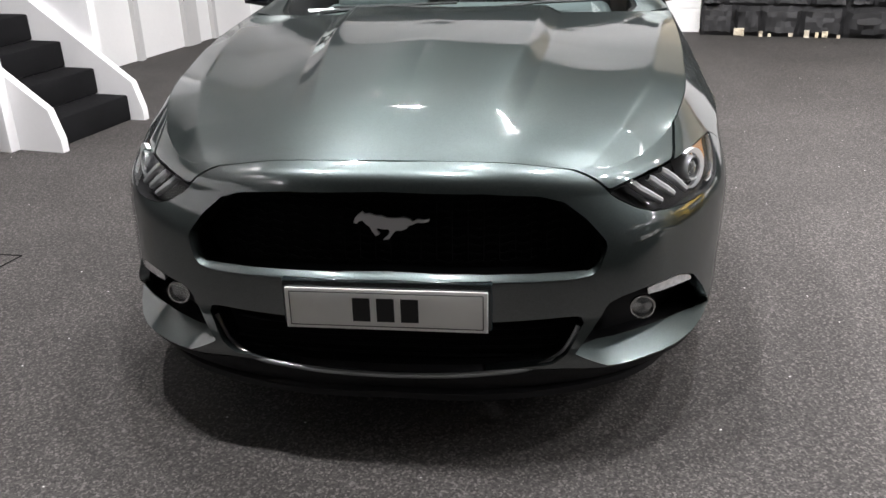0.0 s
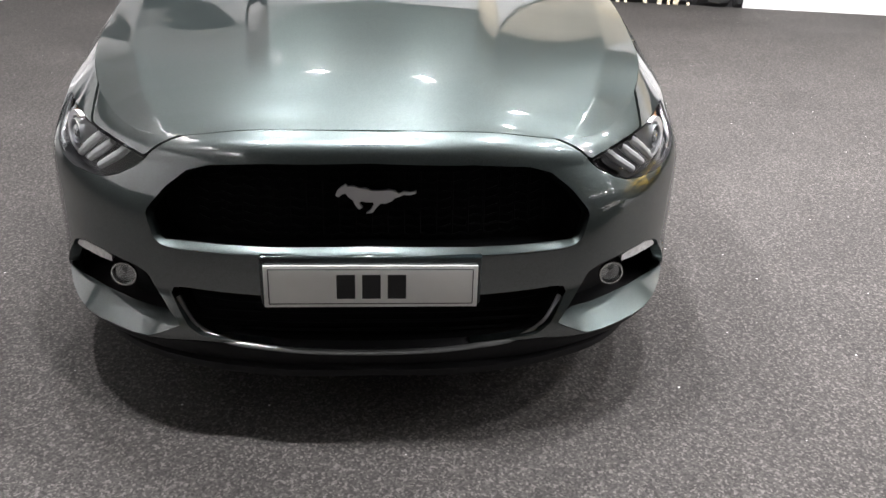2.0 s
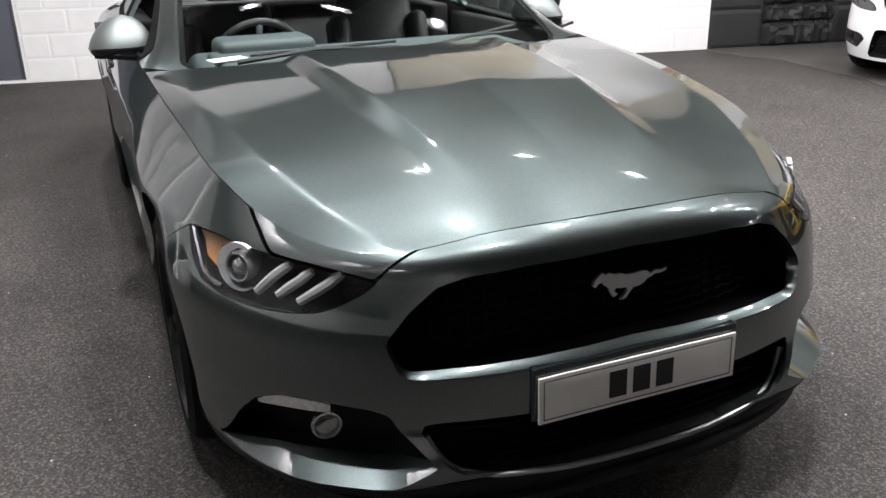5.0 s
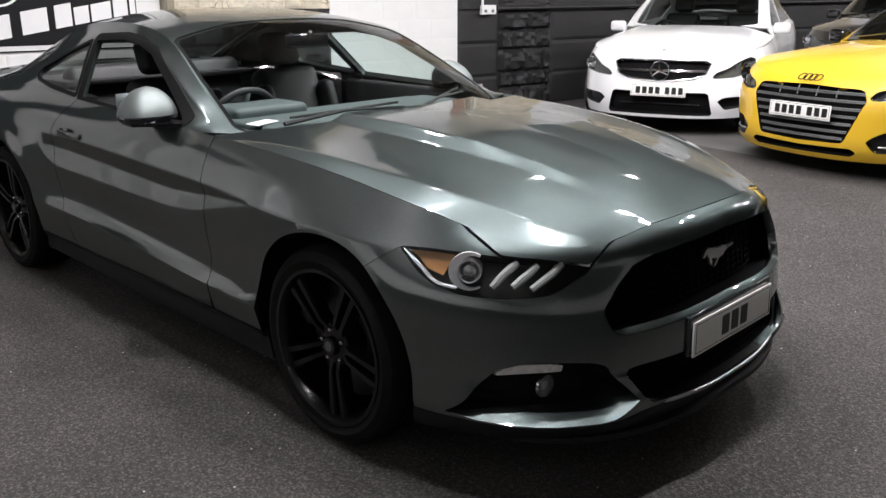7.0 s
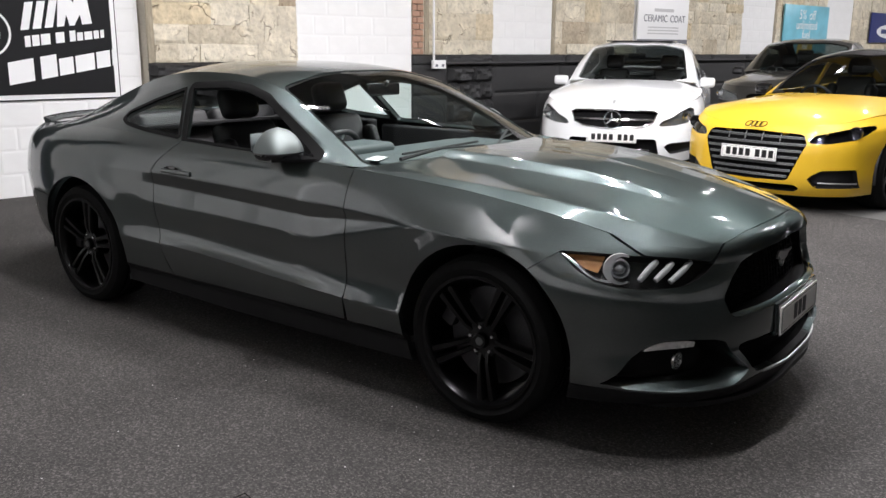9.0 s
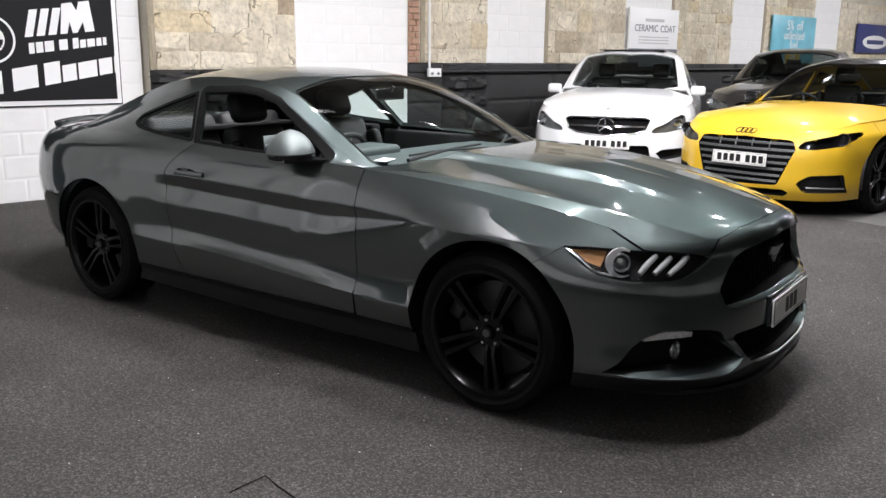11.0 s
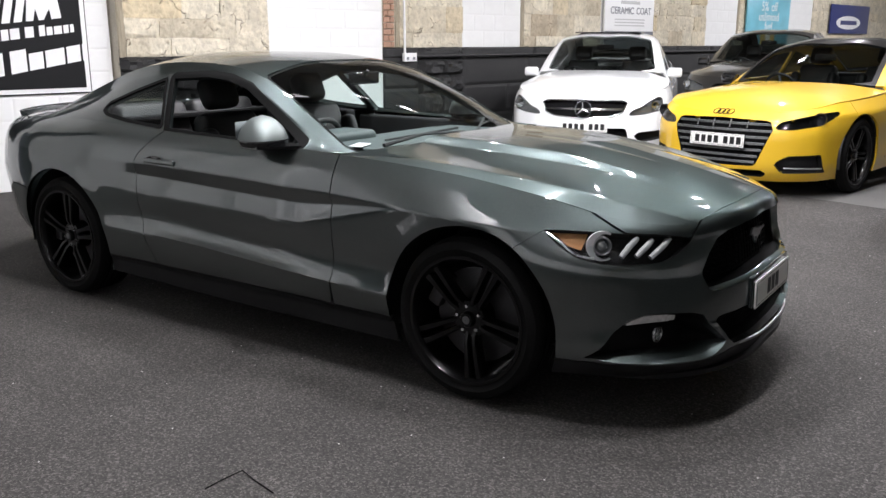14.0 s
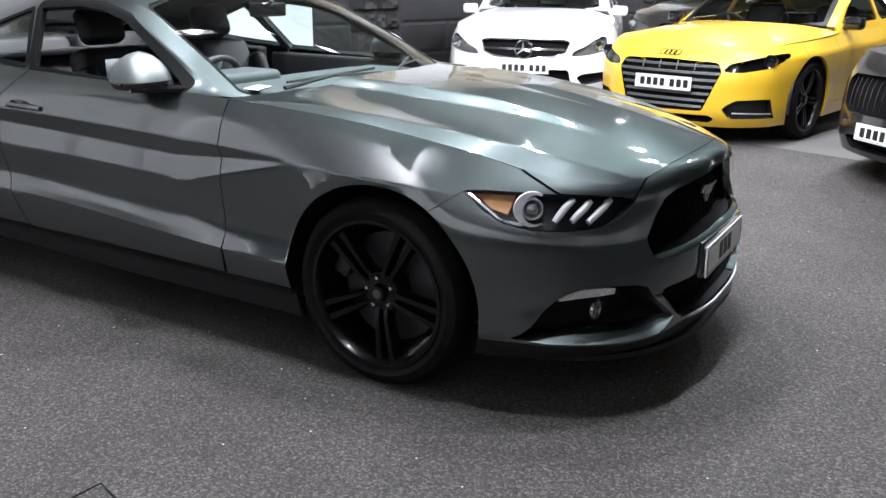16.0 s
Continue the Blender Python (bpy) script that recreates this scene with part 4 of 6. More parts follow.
# the dome runs level across the middle
for col in range(hood_grid.shape[1]):
    y, z = hood_grid[:, col, 1], hood_grid[:, col, 2]
    k = int(np.clip(np.searchsorted(y, 0.16), 2, len(y) - 3))
    slope = (z[k + 2] - z[k - 2]) / (y[k + 2] - y[k - 2])
    hood_grid[:k, col, 2] = z[k] - slope * (y[k] ** 2 - y[:k] ** 2) / (2 * y[k])
hood_skin = facing_out(grid_mesh(hood_grid), (0, 0, 0))
lobe = cut(cut(cut(flank, front_half), lambda P: f_lobe(P) - .002), outside(f_lamp))
bonnet = put_part("bonnet", rimmed(both_sides(welded(joined(hood_skin, lobe), .004)), 0.02), PAINT, coupe, "long bonnet with a raised dome between two creases", 40)
bonnet.scale = (0.999, 0.9975, 1.0)
bonnet.location = (0.0, 0, 0.0015)
COWL_BACK = [(-.53, 0, .958), (-.57, .25, .957), (-.63, .50, .953), (-.745, .805, .936)]
cowl_skin = facing_out(grid_mesh(coons([HOOD_BACK[0], COWL_BACK[0]], [HOOD_BACK[3], COWL_BACK[3]], HOOD_BACK, COWL_BACK, 6, 24)), (0, 0, 0))
cowl = put_part("wiper_cowl", both_sides(pushed(cowl_skin, -0.008)), BLACK_PLASTIC, coupe, "black plastic cowl below the windscreen")

# roof, screens, pillars
TOP = half_lines(
    [-.53, 0, .958, -.95, 0, 1.176, -1.38, 0, 1.324, -1.9, 0, 1.372, -2.35, 0, 1.346, -2.8, 0, 1.20, -3.20, 0, 1.035],
    [-.61, .37, .962, -.99, .355, 1.182, -1.40, .33, 1.318, -1.9, .32, 1.362, -2.35, .315, 1.335, -2.8, .325, 1.19, -3.18, .35, 1.03],
    [-.735, .752, .940, -1.045, .702, 1.108, -1.385, .638, 1.262, -1.9, .60, 1.318, -2.35, .59, 1.285, -2.8, .605, 1.15, -3.13, .65, 1.02],
)
SIDE = half_lines(
    TOP[2].ravel(),
    [-.76, .800, .944, -1.085, .752, 1.088, -1.41, .695, 1.222, -1.9, .665, 1.262, -2.35, .66, 1.215, -2.8, .685, 1.085, -3.11, .735, 1.008],
    np.array(line_at(SHOULDER, COUPE_KEYS, (-.775, -1.11, -1.49, -1.95, -2.4, -2.8, -3.09))).ravel(),
)
ROOF_KEYS = [22, 22, 26, 26, 24, 22]
top_skin = facing_out(grid_mesh(loft(TOP, ROOF_KEYS, [16, 16])), (-1.9, 0, 0))
side_skin2 = facing_out(grid_mesh(loft(SIDE, ROOF_KEYS, [8, 20], creases=(1,))), (-1.9, 0, 0.5))
WINDSCREEN = [(-.5, -.1), (-.55, .30), (-.605, .42), (-.70, .70), (-.762, .735), (-1.055, .692), (-1.335, .637), (-1.37, .61), (-1.395, .35), (-1.405, 0), (-1.405, -.1)]
REAR_SCREEN = [(-2.42, -.1), (-2.42, .50), (-2.46, .53), (-2.85, .56), (-3.12, .56), (-3.2, .3), (-3.22, -.1)]
DOOR_GLASS = [(-.935, .972), (-1.13, 1.068), (-1.40, 1.200), (-1.55, 1.236), (-1.70, 1.249), (-1.98, 1.236), (-1.845, .996), (-1.40, .982)]
QUARTER_GLASS = [(-1.91, 1.004), (-2.045, 1.226), (-2.25, 1.163), (-2.44, 1.09), (-2.45, 1.065), (-2.40, 1.045), (-2.2, 1.022)]
f_ws, f_rs = shape(WINDSCREEN, "xy"), shape(REAR_SCREEN, "xy")
f_dg, f_qg = shape(DOOR_GLASS, "xz"), shape(QUARTER_GLASS, "xz")
panel("roof", top_skin, PAINT, coupe, outside(f_ws), outside(f_rs), sides="across", gap=0.0, rim=0.015, label="smooth curved roof with its pillars")
panel("window_surround", side_skin2, PAINT, coupe, outside(f_dg), outside(f_qg), gap=0.0, rim=0.025)


def pane(name, vf, mat, label, across=False):
    vf = pushed(vf, -0.004)
    ob = put_part(name, both_sides(vf) if across else vf, mat, coupe, label)
    ob.visible_shadow = False
    return ob


pane("windscreen", cut(top_skin, f_ws), GLASS, "clear raked windscreen", True)
pane("rear_screen", cut(top_skin, f_rs), TINTED, "sloping rear screen", True)
for vf, side in ((cut(side_skin2, f_qg), 1), (mirrored(cut(side_skin2, f_qg)), -1)):
    pane("quarter_glass", vf, GLASS, "fixed quarter window")
pane("door_glass", cut(side_skin2, f_dg), GLASS, "closed door window")


def frame_strip(outline_fn, skin, width, name, mat, side):
    """A narrow trim band just inside an opening's edge."""
    vf = cut(cut(skin, lambda P: outline_fn(P) + width), lambda P: -(outline_fn(P) - 0.002))
    vf = pushed(vf, 0.003)
    put_part(name, rimmed(vf if side > 0 else mirrored(vf), 0.008), mat, coupe)


for sd in (-1, 1):
    frame_strip(f_dg, side_skin2, 0.030, "door_window_seal", SEAL, sd)
    frame_strip(f_qg, side_skin2, 0.014, "quarter_window_seal", SEAL, sd)
band = cut(cut(top_skin, f_ws), lambda P: 0.018 - f_ws(P))
put_part("screen_band", both_sides(pushed(band, -0.007)), SEAL, coupe, "black edge band of the windscreen")

# boot lid and spoiler
DECK_SIDE = line_at(SHOULDER, COUPE_KEYS, (-3.09, -3.25, -3.4)) + [tuple(SHOULDER[10])]
deck = coons([(-3.20, 0, 1.035), (-3.45, 0, 1.02), (-3.72, 0, .985)], DECK_SIDE, [(-3.20, 0, 1.035), (-3.18, .35, 1.03), (-3.13, .65, 1.02), DECK_SIDE[0]], [(-3.72, 0, .985), (-3.68, .40, .982), tuple(SHOULDER[10])], 26, 30)
put_part("boot_lid", rimmed(both_sides(facing_out(grid_mesh(deck), (-3.5, 0, 0))), 0.02), PAINT, coupe)
sp = np.array([(-3.68 + 0.14 * abs(t) ** 3, 0.64 * t, 1.000 - 0.02 * abs(t) ** 3) for t in np.linspace(-1, 1, 41)])
spV = [(p[0] + dx, p[1], p[2] + dz) for p in sp for dx, dz in ((0.08, -0.008), (0.02, 0.008), (-0.035, 0.020), (-0.045, 0.014), (-0.03, -0.015))]
spF = [(i * 5 + k, i * 5 + 5 + k, i * 5 + 5 + (k + 1) % 5, i * 5 + (k + 1) % 5) for i in range(40) for k in range(5)] + [tuple(range(5)), tuple(reversed(range(200, 205)))]
put_part("spoiler", (spV, [tuple(reversed(f)) for f in spF]), PAINT, coupe, "low lip spoiler", 50)

# headlamps
for sd in (-1, 1):
    lens = cut(flank, f_lamp)
    lens = lens if sd > 0 else mirrored(lens)
    lamp = put_part("headlamp", recess(lens, 0.045), SATIN_DARK, coupe, "headlamp with a projector, amber wedge and three slanted light bars")
    cover = put_part("lens", pushed(lens, -0.003), LENS, lamp, "clear lamp cover")
    cover.visible_shadow = False

    def on_lamp(x, z, depth):
        """A place behind the lens at x, z."""
        P = np.array(lens[0])
        i = int(np.argmin((P[:, 0] - x) ** 2 + (P[:, 2] - z) ** 2))
        p = Vector(P[i])
        out = Vector((0.62, 0.78 * sd, 0.1)).normalized()
        return p - out * depth, out

    c, out = on_lamp(.528, .692, 0.030)
    q = out.to_track_quat("-Y", "Z").to_matrix().to_4x4()
    m = Matrix.Translation(c) @ q
    put_part("projector_ring", moved(lathe([(0.027, 0.02), (0.029, -0.022), (0.033, -0.024), (0.036, -0.010), (0.036, 0.03)], 36), m), LAMP_GREY, lamp, "silver barrel of the projector")
    put_part("projector", moved(lathe([(0.001, -0.026), (0.012, -0.024), (0.022, -0.017), (0.028, -0.004), (0.028, 0.02)], 32), m), GLASS_BALL, lamp, "glass projector lens")
    # a flat bright crescent that wraps the outer side of the projector
    outer = [(0.060 * math.cos(g), 0.056 * math.sin(g)) for g in np.linspace(math.radians(58), math.radians(302), 20)]
    rest = [(0.010 + 0.044 * math.cos(g), 0.047 * math.sin(g) - 0.002) for g in np.linspace(math.radians(296), math.radians(64), 20)]
    flip = 1 if sd < 0 else -1
    cres = [(-flip * a * (-1), b) for a, b in outer + rest]
    put_part("crescent", moved(prism(cres, 0.012), m @ pose(0, -0.008, 0, 90, 0, 0)), LAMP_CHROME, lamp, "bright crescent beside the projector", None)
    wedge = [on_lamp(x, z, 0.025)[0] for x, z in ((.350, .731), (.478, .729), (.472, .676), (.42, .692), (.38, .714))]
    bmw = bmesh.new()
    bmw.faces.new([bmw.verts.new(p) for p in wedge])
    ex = bmesh.ops.extrude_face_region(bmw, geom=list(bmw.faces))
    bmesh.ops.translate(bmw, vec=-out * 0.02, verts=[v for v in ex["geom"] if isinstance(v, bmesh.types.BMVert)])
    bmesh.ops.recalc_face_normals(bmw, faces=bmw.faces)
    part("amber_wedge", bmw, AMBER, lamp, "orange reflector wedge", None)
    rim_pts = [on_lamp(x, z, 0.012)[0] for x, z in ((.335, .734), (.40, .690), (.46, .662), (.52, .648))]
    put_part("silver_bezel", tube([tuple(p) for p in spline([tuple(p) for p in rim_pts], 6)], 0.007, 8), CHROME, lamp, "silver lower bezel")
    for k in range(3):
        x0 = .600 + k * .045
        bar = [on_lamp(x0 + (z - .66) * 0.55, z, 0.018)[0] for z in (.652, .672, .690, .706, .714)]
        put_part("light_bar", tube(bar, [0.010, 0.012, 0.012, 0.012, 0.009], 8), BRUSHED_LIGHT, lamp, "slanted frosted light bar")

# main grille
SKIN = np.array(bumper_skin[0])


def skin_at(y, z, back=0.0):
    """A place on the nose at y, z, or behind it."""
    far = (np.abs(SKIN[:, 1]) - abs(y)) ** 2 + (SKIN[:, 2] - z) ** 2
    i = np.argsort(far)[:4]
    return Vector((float(np.average(SKIN[i, 0], weights=1 / (far[i] + 1e-6))) - back, y, z))


gr = cut(bumper_skin, f_grille)
inner = both_sides(hollow(gr, 0.035, 0.06))
grille = put_part("grille", inner, GRILLE_BLACK, coupe, "black honeycomb grille")
mid = np.array(slid(gr, 0.078)[0])


def grille_x(y, z):
    i = int(np.argmin((mid[:, 1] - abs(y)) ** 2 + (mid[:, 2] - z) ** 2))
    return mid[i, 0]


for z in np.arange(.535, .725, .022):
    w = 0.46 if .55 < z < .66 else 0.40
    ys = np.linspace(-w, w, 33)
    put_part("grille_slat", tube([(grille_x(y, z) - 0.006, y, z + (0.004 if k % 2 else -0.004)) for k, y in enumerate(ys)], 0.0032, 5), GRILLE_BLACK, grille)
ys = np.linspace(-.44, .44, 23)
for k, y in enumerate(ys):
    put_part("grille_bar", tube([(grille_x(y, z) - 0.004, y, z) for z in (.54, .58, .62, .66, .69)], 0.003, 5), GRILLE_BLACK, grille)
lip_line = [(0, .520), (.12, .518), (.25, .515), (.36, .511), (.47, .507), (.515, .510), (.535, .525), (.546, .552), (.553, .575), (.548, .592)]
LV, LF = [], []
for k, (y, z) in enumerate(lip_line):
    side = np.clip((y - .47) / .08, 0, 1)
    outer = skin_at(y, z, -0.001)
    LV += [tuple(outer), tuple(outer + Vector((-0.010, -0.006 * side, 0.008 * (1 - side)))), tuple(outer + Vector((-0.022, -0.012 * side, 0.013 * (1 - side))))]
LF = [(k * 3 + j, k * 3 + 3 + j, k * 3 + 4 + j, k * 3 + 1 + j) for k in range(len(lip_line) - 1) for j in range(2)]
put_part("grille_lip", joined((LV, LF), mirrored((LV, LF))), PAINT, coupe, "painted lower edge of the grille", 50)
put_part("badge_mount", tube([(.850, -.02, .645), (.850, .06, .645)], 0.012, 8), BLACK_PLASTIC, grille)
badge = [(-0.086, 0.007), (-0.082, 0.019), (-0.072, 0.029), (-0.062, 0.036), (-0.056, 0.030), (-0.043, 0.032), (-0.029, 0.026), (-0.014, 0.027), (0.000, 0.020), (0.023, 0.020), (0.043, 0.023), (0.058, 0.019), (0.066, 0.012), (0.079, 0.019), (0.094, 0.016), (0.109, 0.020), (0.107, 0.013), (0.092, 0.009), (0.078, 0.010), (0.066, 0.004), (0.056, 0.001), (0.050, -0.007), (0.035, -0.013), (0.022, -0.013), (0.013, -0.023), (0.003, -0.037), (-0.012, -0.039), (-0.001, -0.029), (0.006, -0.017), (0.003, -0.010), (-0.012, -0.010), (-0.024, -0.007), (-0.030, -0.013), (-0.020, -0.023), (-0.030, -0.029), (-0.040, -0.016), (-0.045, -0.004), (-0.056, 0.004), (-0.063, 0.013), (-0.072, 0.010), (-0.079, 0.003)]
put_part("badge", moved(prism(badge, 0.008), Matrix.Translation((.862, 0, .640)) @ Matrix(((0, 0, 1, 0), (1, 0, 0, 0), (0, 1, 0, 0), (0, 0, 0, 1)))), BRUSHED, grille, "silver grille badge", None)

# lower grille, fog lamp pockets, splitter
lg = cut(bumper_skin, f_lower)
low = put_part("lower_grille", both_sides(hollow(lg, 0.03, 0.04)), GRILLE_BLACK, coupe, "black lower grille")
for z in (.285, .31, .335, .36, .385):
    w = .39 if z < .3 else .43
    xs = np.array(slid(lg, 0.055)[0])
    pts = []
    for y in np.linspace(-w, w, 25):
        i = int(np.argmin((xs[:, 1] - abs(y)) ** 2 + (xs[:, 2] - z) ** 2))
        pts.append((xs[i, 0], y, z))
    put_part("lower_slat", tube(pts, 0.004, 6), GRILLE_BLACK, low)
fp = cut(bumper_skin, f_fog)
for sd in (-1, 1):
    vf = fp if sd > 0 else mirrored(fp)
    pocket = put_part("fog_pocket", hollow(vf, 0.006, 0.17), SATIN_DARK, coupe, "black recess with a round fog lamp")
    P = np.array(vf[0])

    def at_yz(y, z, d=0.0):
        far = (np.abs(P[:, 1]) - y) ** 2 + (P[:, 2] - z) ** 2
        i = np.argsort(far)[:4]
        return Vector((float(np.average(P[i, 0], weights=1 / (far[i] + 1e-6))) - d, y * sd, z))

    fog = at_yz(.664, .352, 0.108)
    m = pose(*fog, 0, 0, 90 + 5 * sd) @ Matrix.Scale(0.88, 4)
    put_part("fog_lamp", moved(lathe([(0.001, 0.01), (0.030, 0.004), (0.034, -0.012), (0.039, -0.012), (0.041, -0.004)], 32), m), FOG_SILVER, pocket, "round chrome fog lamp")
    put_part("fog_lens", moved(lathe([(0.001, -0.014), (0.02, -0.012), (0.033, -0.006)], 28), m), LENS, pocket)
    # painted ledge under the pocket, rising to its inner tip and running out towards the wheel
    foot = [(.482, .312), (.505, .300), (.535, .285), (.565, .270), (.61, .267), (.66, .267), (.71, .267), (.755, .268), (.80, .268), (.84, .269), (.872, .279)]
    wide = (.25, .45, .75, 1.0, 1.0, 1.0, 1.0, .95, .8, .5, .08)
    LV = []
    for (y, z), w in zip(foot, wide):
        p = at_yz(y, z, -0.003)
        back = Vector((-0.078, -0.027 * sd, 0.036))
        LV += [tuple(p + Vector((-.004, 0, -.006))), tuple(p), tuple(p + back * 0.4 * w + Vector((0, 0, 0.002 * w))), tuple(p + back * w), tuple(p + back * w + Vector((-0.03, 0, -0.02)))]
    LF = [(k * 5 + j, k * 5 + 5 + j, k * 5 + 6 + j, k * 5 + 1 + j) for k in range(len(foot) - 1) for j in range(4)]
    LF = LF if sd > 0 else [tuple(reversed(f)) for f in LF]
    put_part("bumper_ledge", (LV, LF), PAINT, coupe, "upturned painted ledge under the fog lamp", 50)
    # slim clear lamp under the brow of the pocket
    upper = [at_yz(y, z, 0.006) for y, z in ((.668, .438), (.69, .442), (.71, .443), (.735, .443), (.76, .440), (.785, .430), (.800, .412))]
    lower = [at_yz(y, z, 0.010) for y, z in ((.670, .420), (.69, .418), (.71, .417), (.735, .416), (.76, .414), (.78, .411), (.798, .407))]
    n = len(upper)
    SV = [tuple(p) for p in upper + lower] + [tuple(p + Vector((-.035, 0, 0))) for p in upper + lower]
    SF = [(k, k + 1, n + k + 1, n + k) for k in range(n - 1)] + [(n + k, n + k + 1, 3 * n + k + 1, 3 * n + k) for k in range(n - 1)] + [(k + 1, k, 2 * n + k, 2 * n + k + 1) for k in range(n - 1)]
    SF = SF if sd < 0 else [tuple(reversed(f)) for f in SF]
    lampstrip = put_part("indicator_strip", (SV, SF), LAMP_STRIP, pocket, "slim clear indicator strip", 40)
L0 = spline(COUPE_FLANK[0][0:5], 10)[:36]
row = []
for k, p in enumerate(L0):
    o = Vector((1, 0.35 * p[1] / 0.8, 0)).normalized() * (0.022 * min(1.0, (36 - k) / 14) - 0.05 * max(0, (k - 24) / 12) ** 2)
    row.append(((p[0] + o.x, p[1] + o.y, p[2] + 0.004), (p[0] + o.x, p[1] + o.y, p[2] - 0.014), (p[0] - 0.10, max(p[1] - 0.08, 0), p[2] - 0.014), (p[0] - .02, p[1] * .99, p[2] + 0.02)))
SV = [q for r in row for q in r]
SF = [(i * 4 + k, i * 4 + 4 + k, i * 4 + 4 + (k + 1) % 4, i * 4 + (k + 1) % 4) for i in range(len(row) - 1) for k in range(4)]
put_part("splitter", joined((SV, SF), mirrored((SV, SF))), SATIN_DARK, coupe, "dark front splitter lip", 40)
lipbar = [tuple(Vector(p) + Vector((0.012, 0, 0))) for p in spline([(.945, 0, .256), (.935, .25, .266), (.905, .38, .276), (.878, .44, .296), (.853, .487, .37)], 8)]
put_part("lower_grille_lip", joined(tube(lipbar, 0.007, 8), tube([(x, -y, z) for x, y, z in lipbar], 0.007, 8)), TRIM_SILVER, coupe, "grey lower grille edge")
part("plate_plinth", cushion((.905, -.27, .385), (.940, .27, .518), 0.006), GLOSS_TEAL, coupe, "dark plate plinth")
number_plate(coupe, (.949, .0, .442), 2.0, bars=((-.062, .045), (.0, .045), (.062, .045)))

# wheels
coupe_wheel = wheel(.338, .25, .259, 5, RIM_BLACK, twin=0.012, dish=0.012)
tagged(coupe_wheel, "black five twin-spoke alloy wheel")
coupe_wheel.parent = coupe
spots = [(0.0, -.80, .338, 0), (-2.72, -.815, .338, 0), (0.0, .80, .338, 180), (-2.72, .815, .338, 180)]
coupe_wheel.matrix_basis = pose(*spots[0][:3], 0, 28, 0)
for k, (x, y, z, turn) in enumerate(spots[1:]):
    c = copy_thing(coupe_wheel, pose(x, y, z, 0, 0, turn) @ pose(0, 0, 0, 0, 6 + 17 * k, 0))
for cx, sd in ((0.008, -1), (0.008, 1), (-2.72, -1), (-2.72, 1)):
    V, F = [], []
    for k in range(25):
        g = math.pi * (-0.06 + 1.12 * k / 24)
        for y, r in ((.905, .398), (.87, .405), (.50, .41), (.50, .10)):
            V.append((cx + r * math.cos(g), y * sd, .335 + r * math.sin(g)))
    F = [(k * 4 + j, k * 4 + 4 + j, k * 4 + 5 + j, k * 4 + 1 + j) for k in range(24) for j in range(3)]
    put_part("wheel_arch_liner", (V, F), BLACK_PLASTIC, coupe, "black wheel arch liner", 40)
bm = bmesh.new()
box(bm, (-3.5, -.62, .20), (.62, .62, .24))
box(bm, (-2.30, -.872, .188), (-.40, .872, .225))
box(bm, (-3.62, -.70, .32), (-3.10, .70, .35))
part("underbody", bm, BLACK_PLASTIC, coupe, "", None)

# mirrors, handles, wipers
for sd in (-1, 1):
    # a dome over a flat foot: rings from the foot up to the crown
    sx, soft = [], lambda v, e: math.copysign(abs(v) ** e, v)
    for h in np.linspace(-0.16, 1, 13):
        wide = max(0.0, 1 - max(h, 0) ** 1.8) ** 0.55 * (1.0 if h >= 0 else 1 + 0.9 * h)
        for k in range(28):
            g = 2 * math.pi * k / 28
            sx.append((-1.105 - (.05 if sd > 0 else 0) - 0.02 * h + .100 * wide * soft(math.cos(g), .80), (.905 - (.03 if sd > 0 else 0) - .018 * h + .112 * wide * soft(math.sin(g), .80)) * sd, .982 + .118 * h))
    n = 28
    F = [(i * n + k, i * n + (k + 1) % n, i * n + n + (k + 1) % n, i * n + n + k) for i in range(12) for k in range(n)]
    F += [tuple(reversed(range(n)))]
    F = F if sd > 0 else [tuple(reversed(f)) for f in F]
    shell = (sx, F)
    mir = put_part("door_mirror", cut(shell, lambda P: P[:, 2] - .993), SATIN_PAINT, coupe, "satin grey-green door mirror with a black foot", 50)
    put_part("mirror_base", cut(shell, lambda P: .993 - P[:, 2]), GLOSS_BLACK, mir, "black mirror underside", 50)
    plate = [(-1.17, .985), (-1.05, 1.0), (-.99, .93), (-.90, .835), (-.855, .80), (-.93, .80), (-1.05, .86), (-1.15, .93)]
    V, F = prism([(x, y * sd) for x, y in (plate if sd > 0 else plate[::-1])], 0.013, .957)
    put_part("mirror_foot", (V, F), GLOSS_BLACK, mir, "flat black mirror foot", None)
    put_part("mirror_glass", ([(-1.203, (.83 + .15 * a) * sd, 1.03 + .04 * b) for a, b in ((0, -1), (1, -1), (1, 1), (0, 1))], [(0, 1, 2, 3)]), CHROME, mir, "mirror glass", None)
    cup = cushion((-1.95, .925 if sd > 0 else -.940, .822), (-1.715, .940 if sd > 0 else -.925, .848), 0.006)
    hd = part("door_handle", cup, PAINT, coupe, "body-coloured pull handle")
    put_part("handle_recess", moved(lathe([(0.001, 0), (0.05, 0.0), (0.055, -.002)], 24), pose(-1.86, .934 * sd, .842) @ Matrix.Diagonal((1.2, 1, .38, 1))), GLOSS_BLACK, hd)
for y0, x0, y1, x1 in ((-.55, -.69, .02, -.60), (.05, -.57, .60, -.80)):
    put_part("wiper", joined(tube([(x0, y0, .958), ((x0 + x1) / 2 - .03, (y0 + y1) / 2, .985), (x1 - .02, y1, .980)], [.010, .007, .005], 6), tube([(x0 - .03, y0 + .05, .975), (x1 - .06, y1, .995)], .006, 6)), BLACK_PLASTIC, coupe, "black wiper")

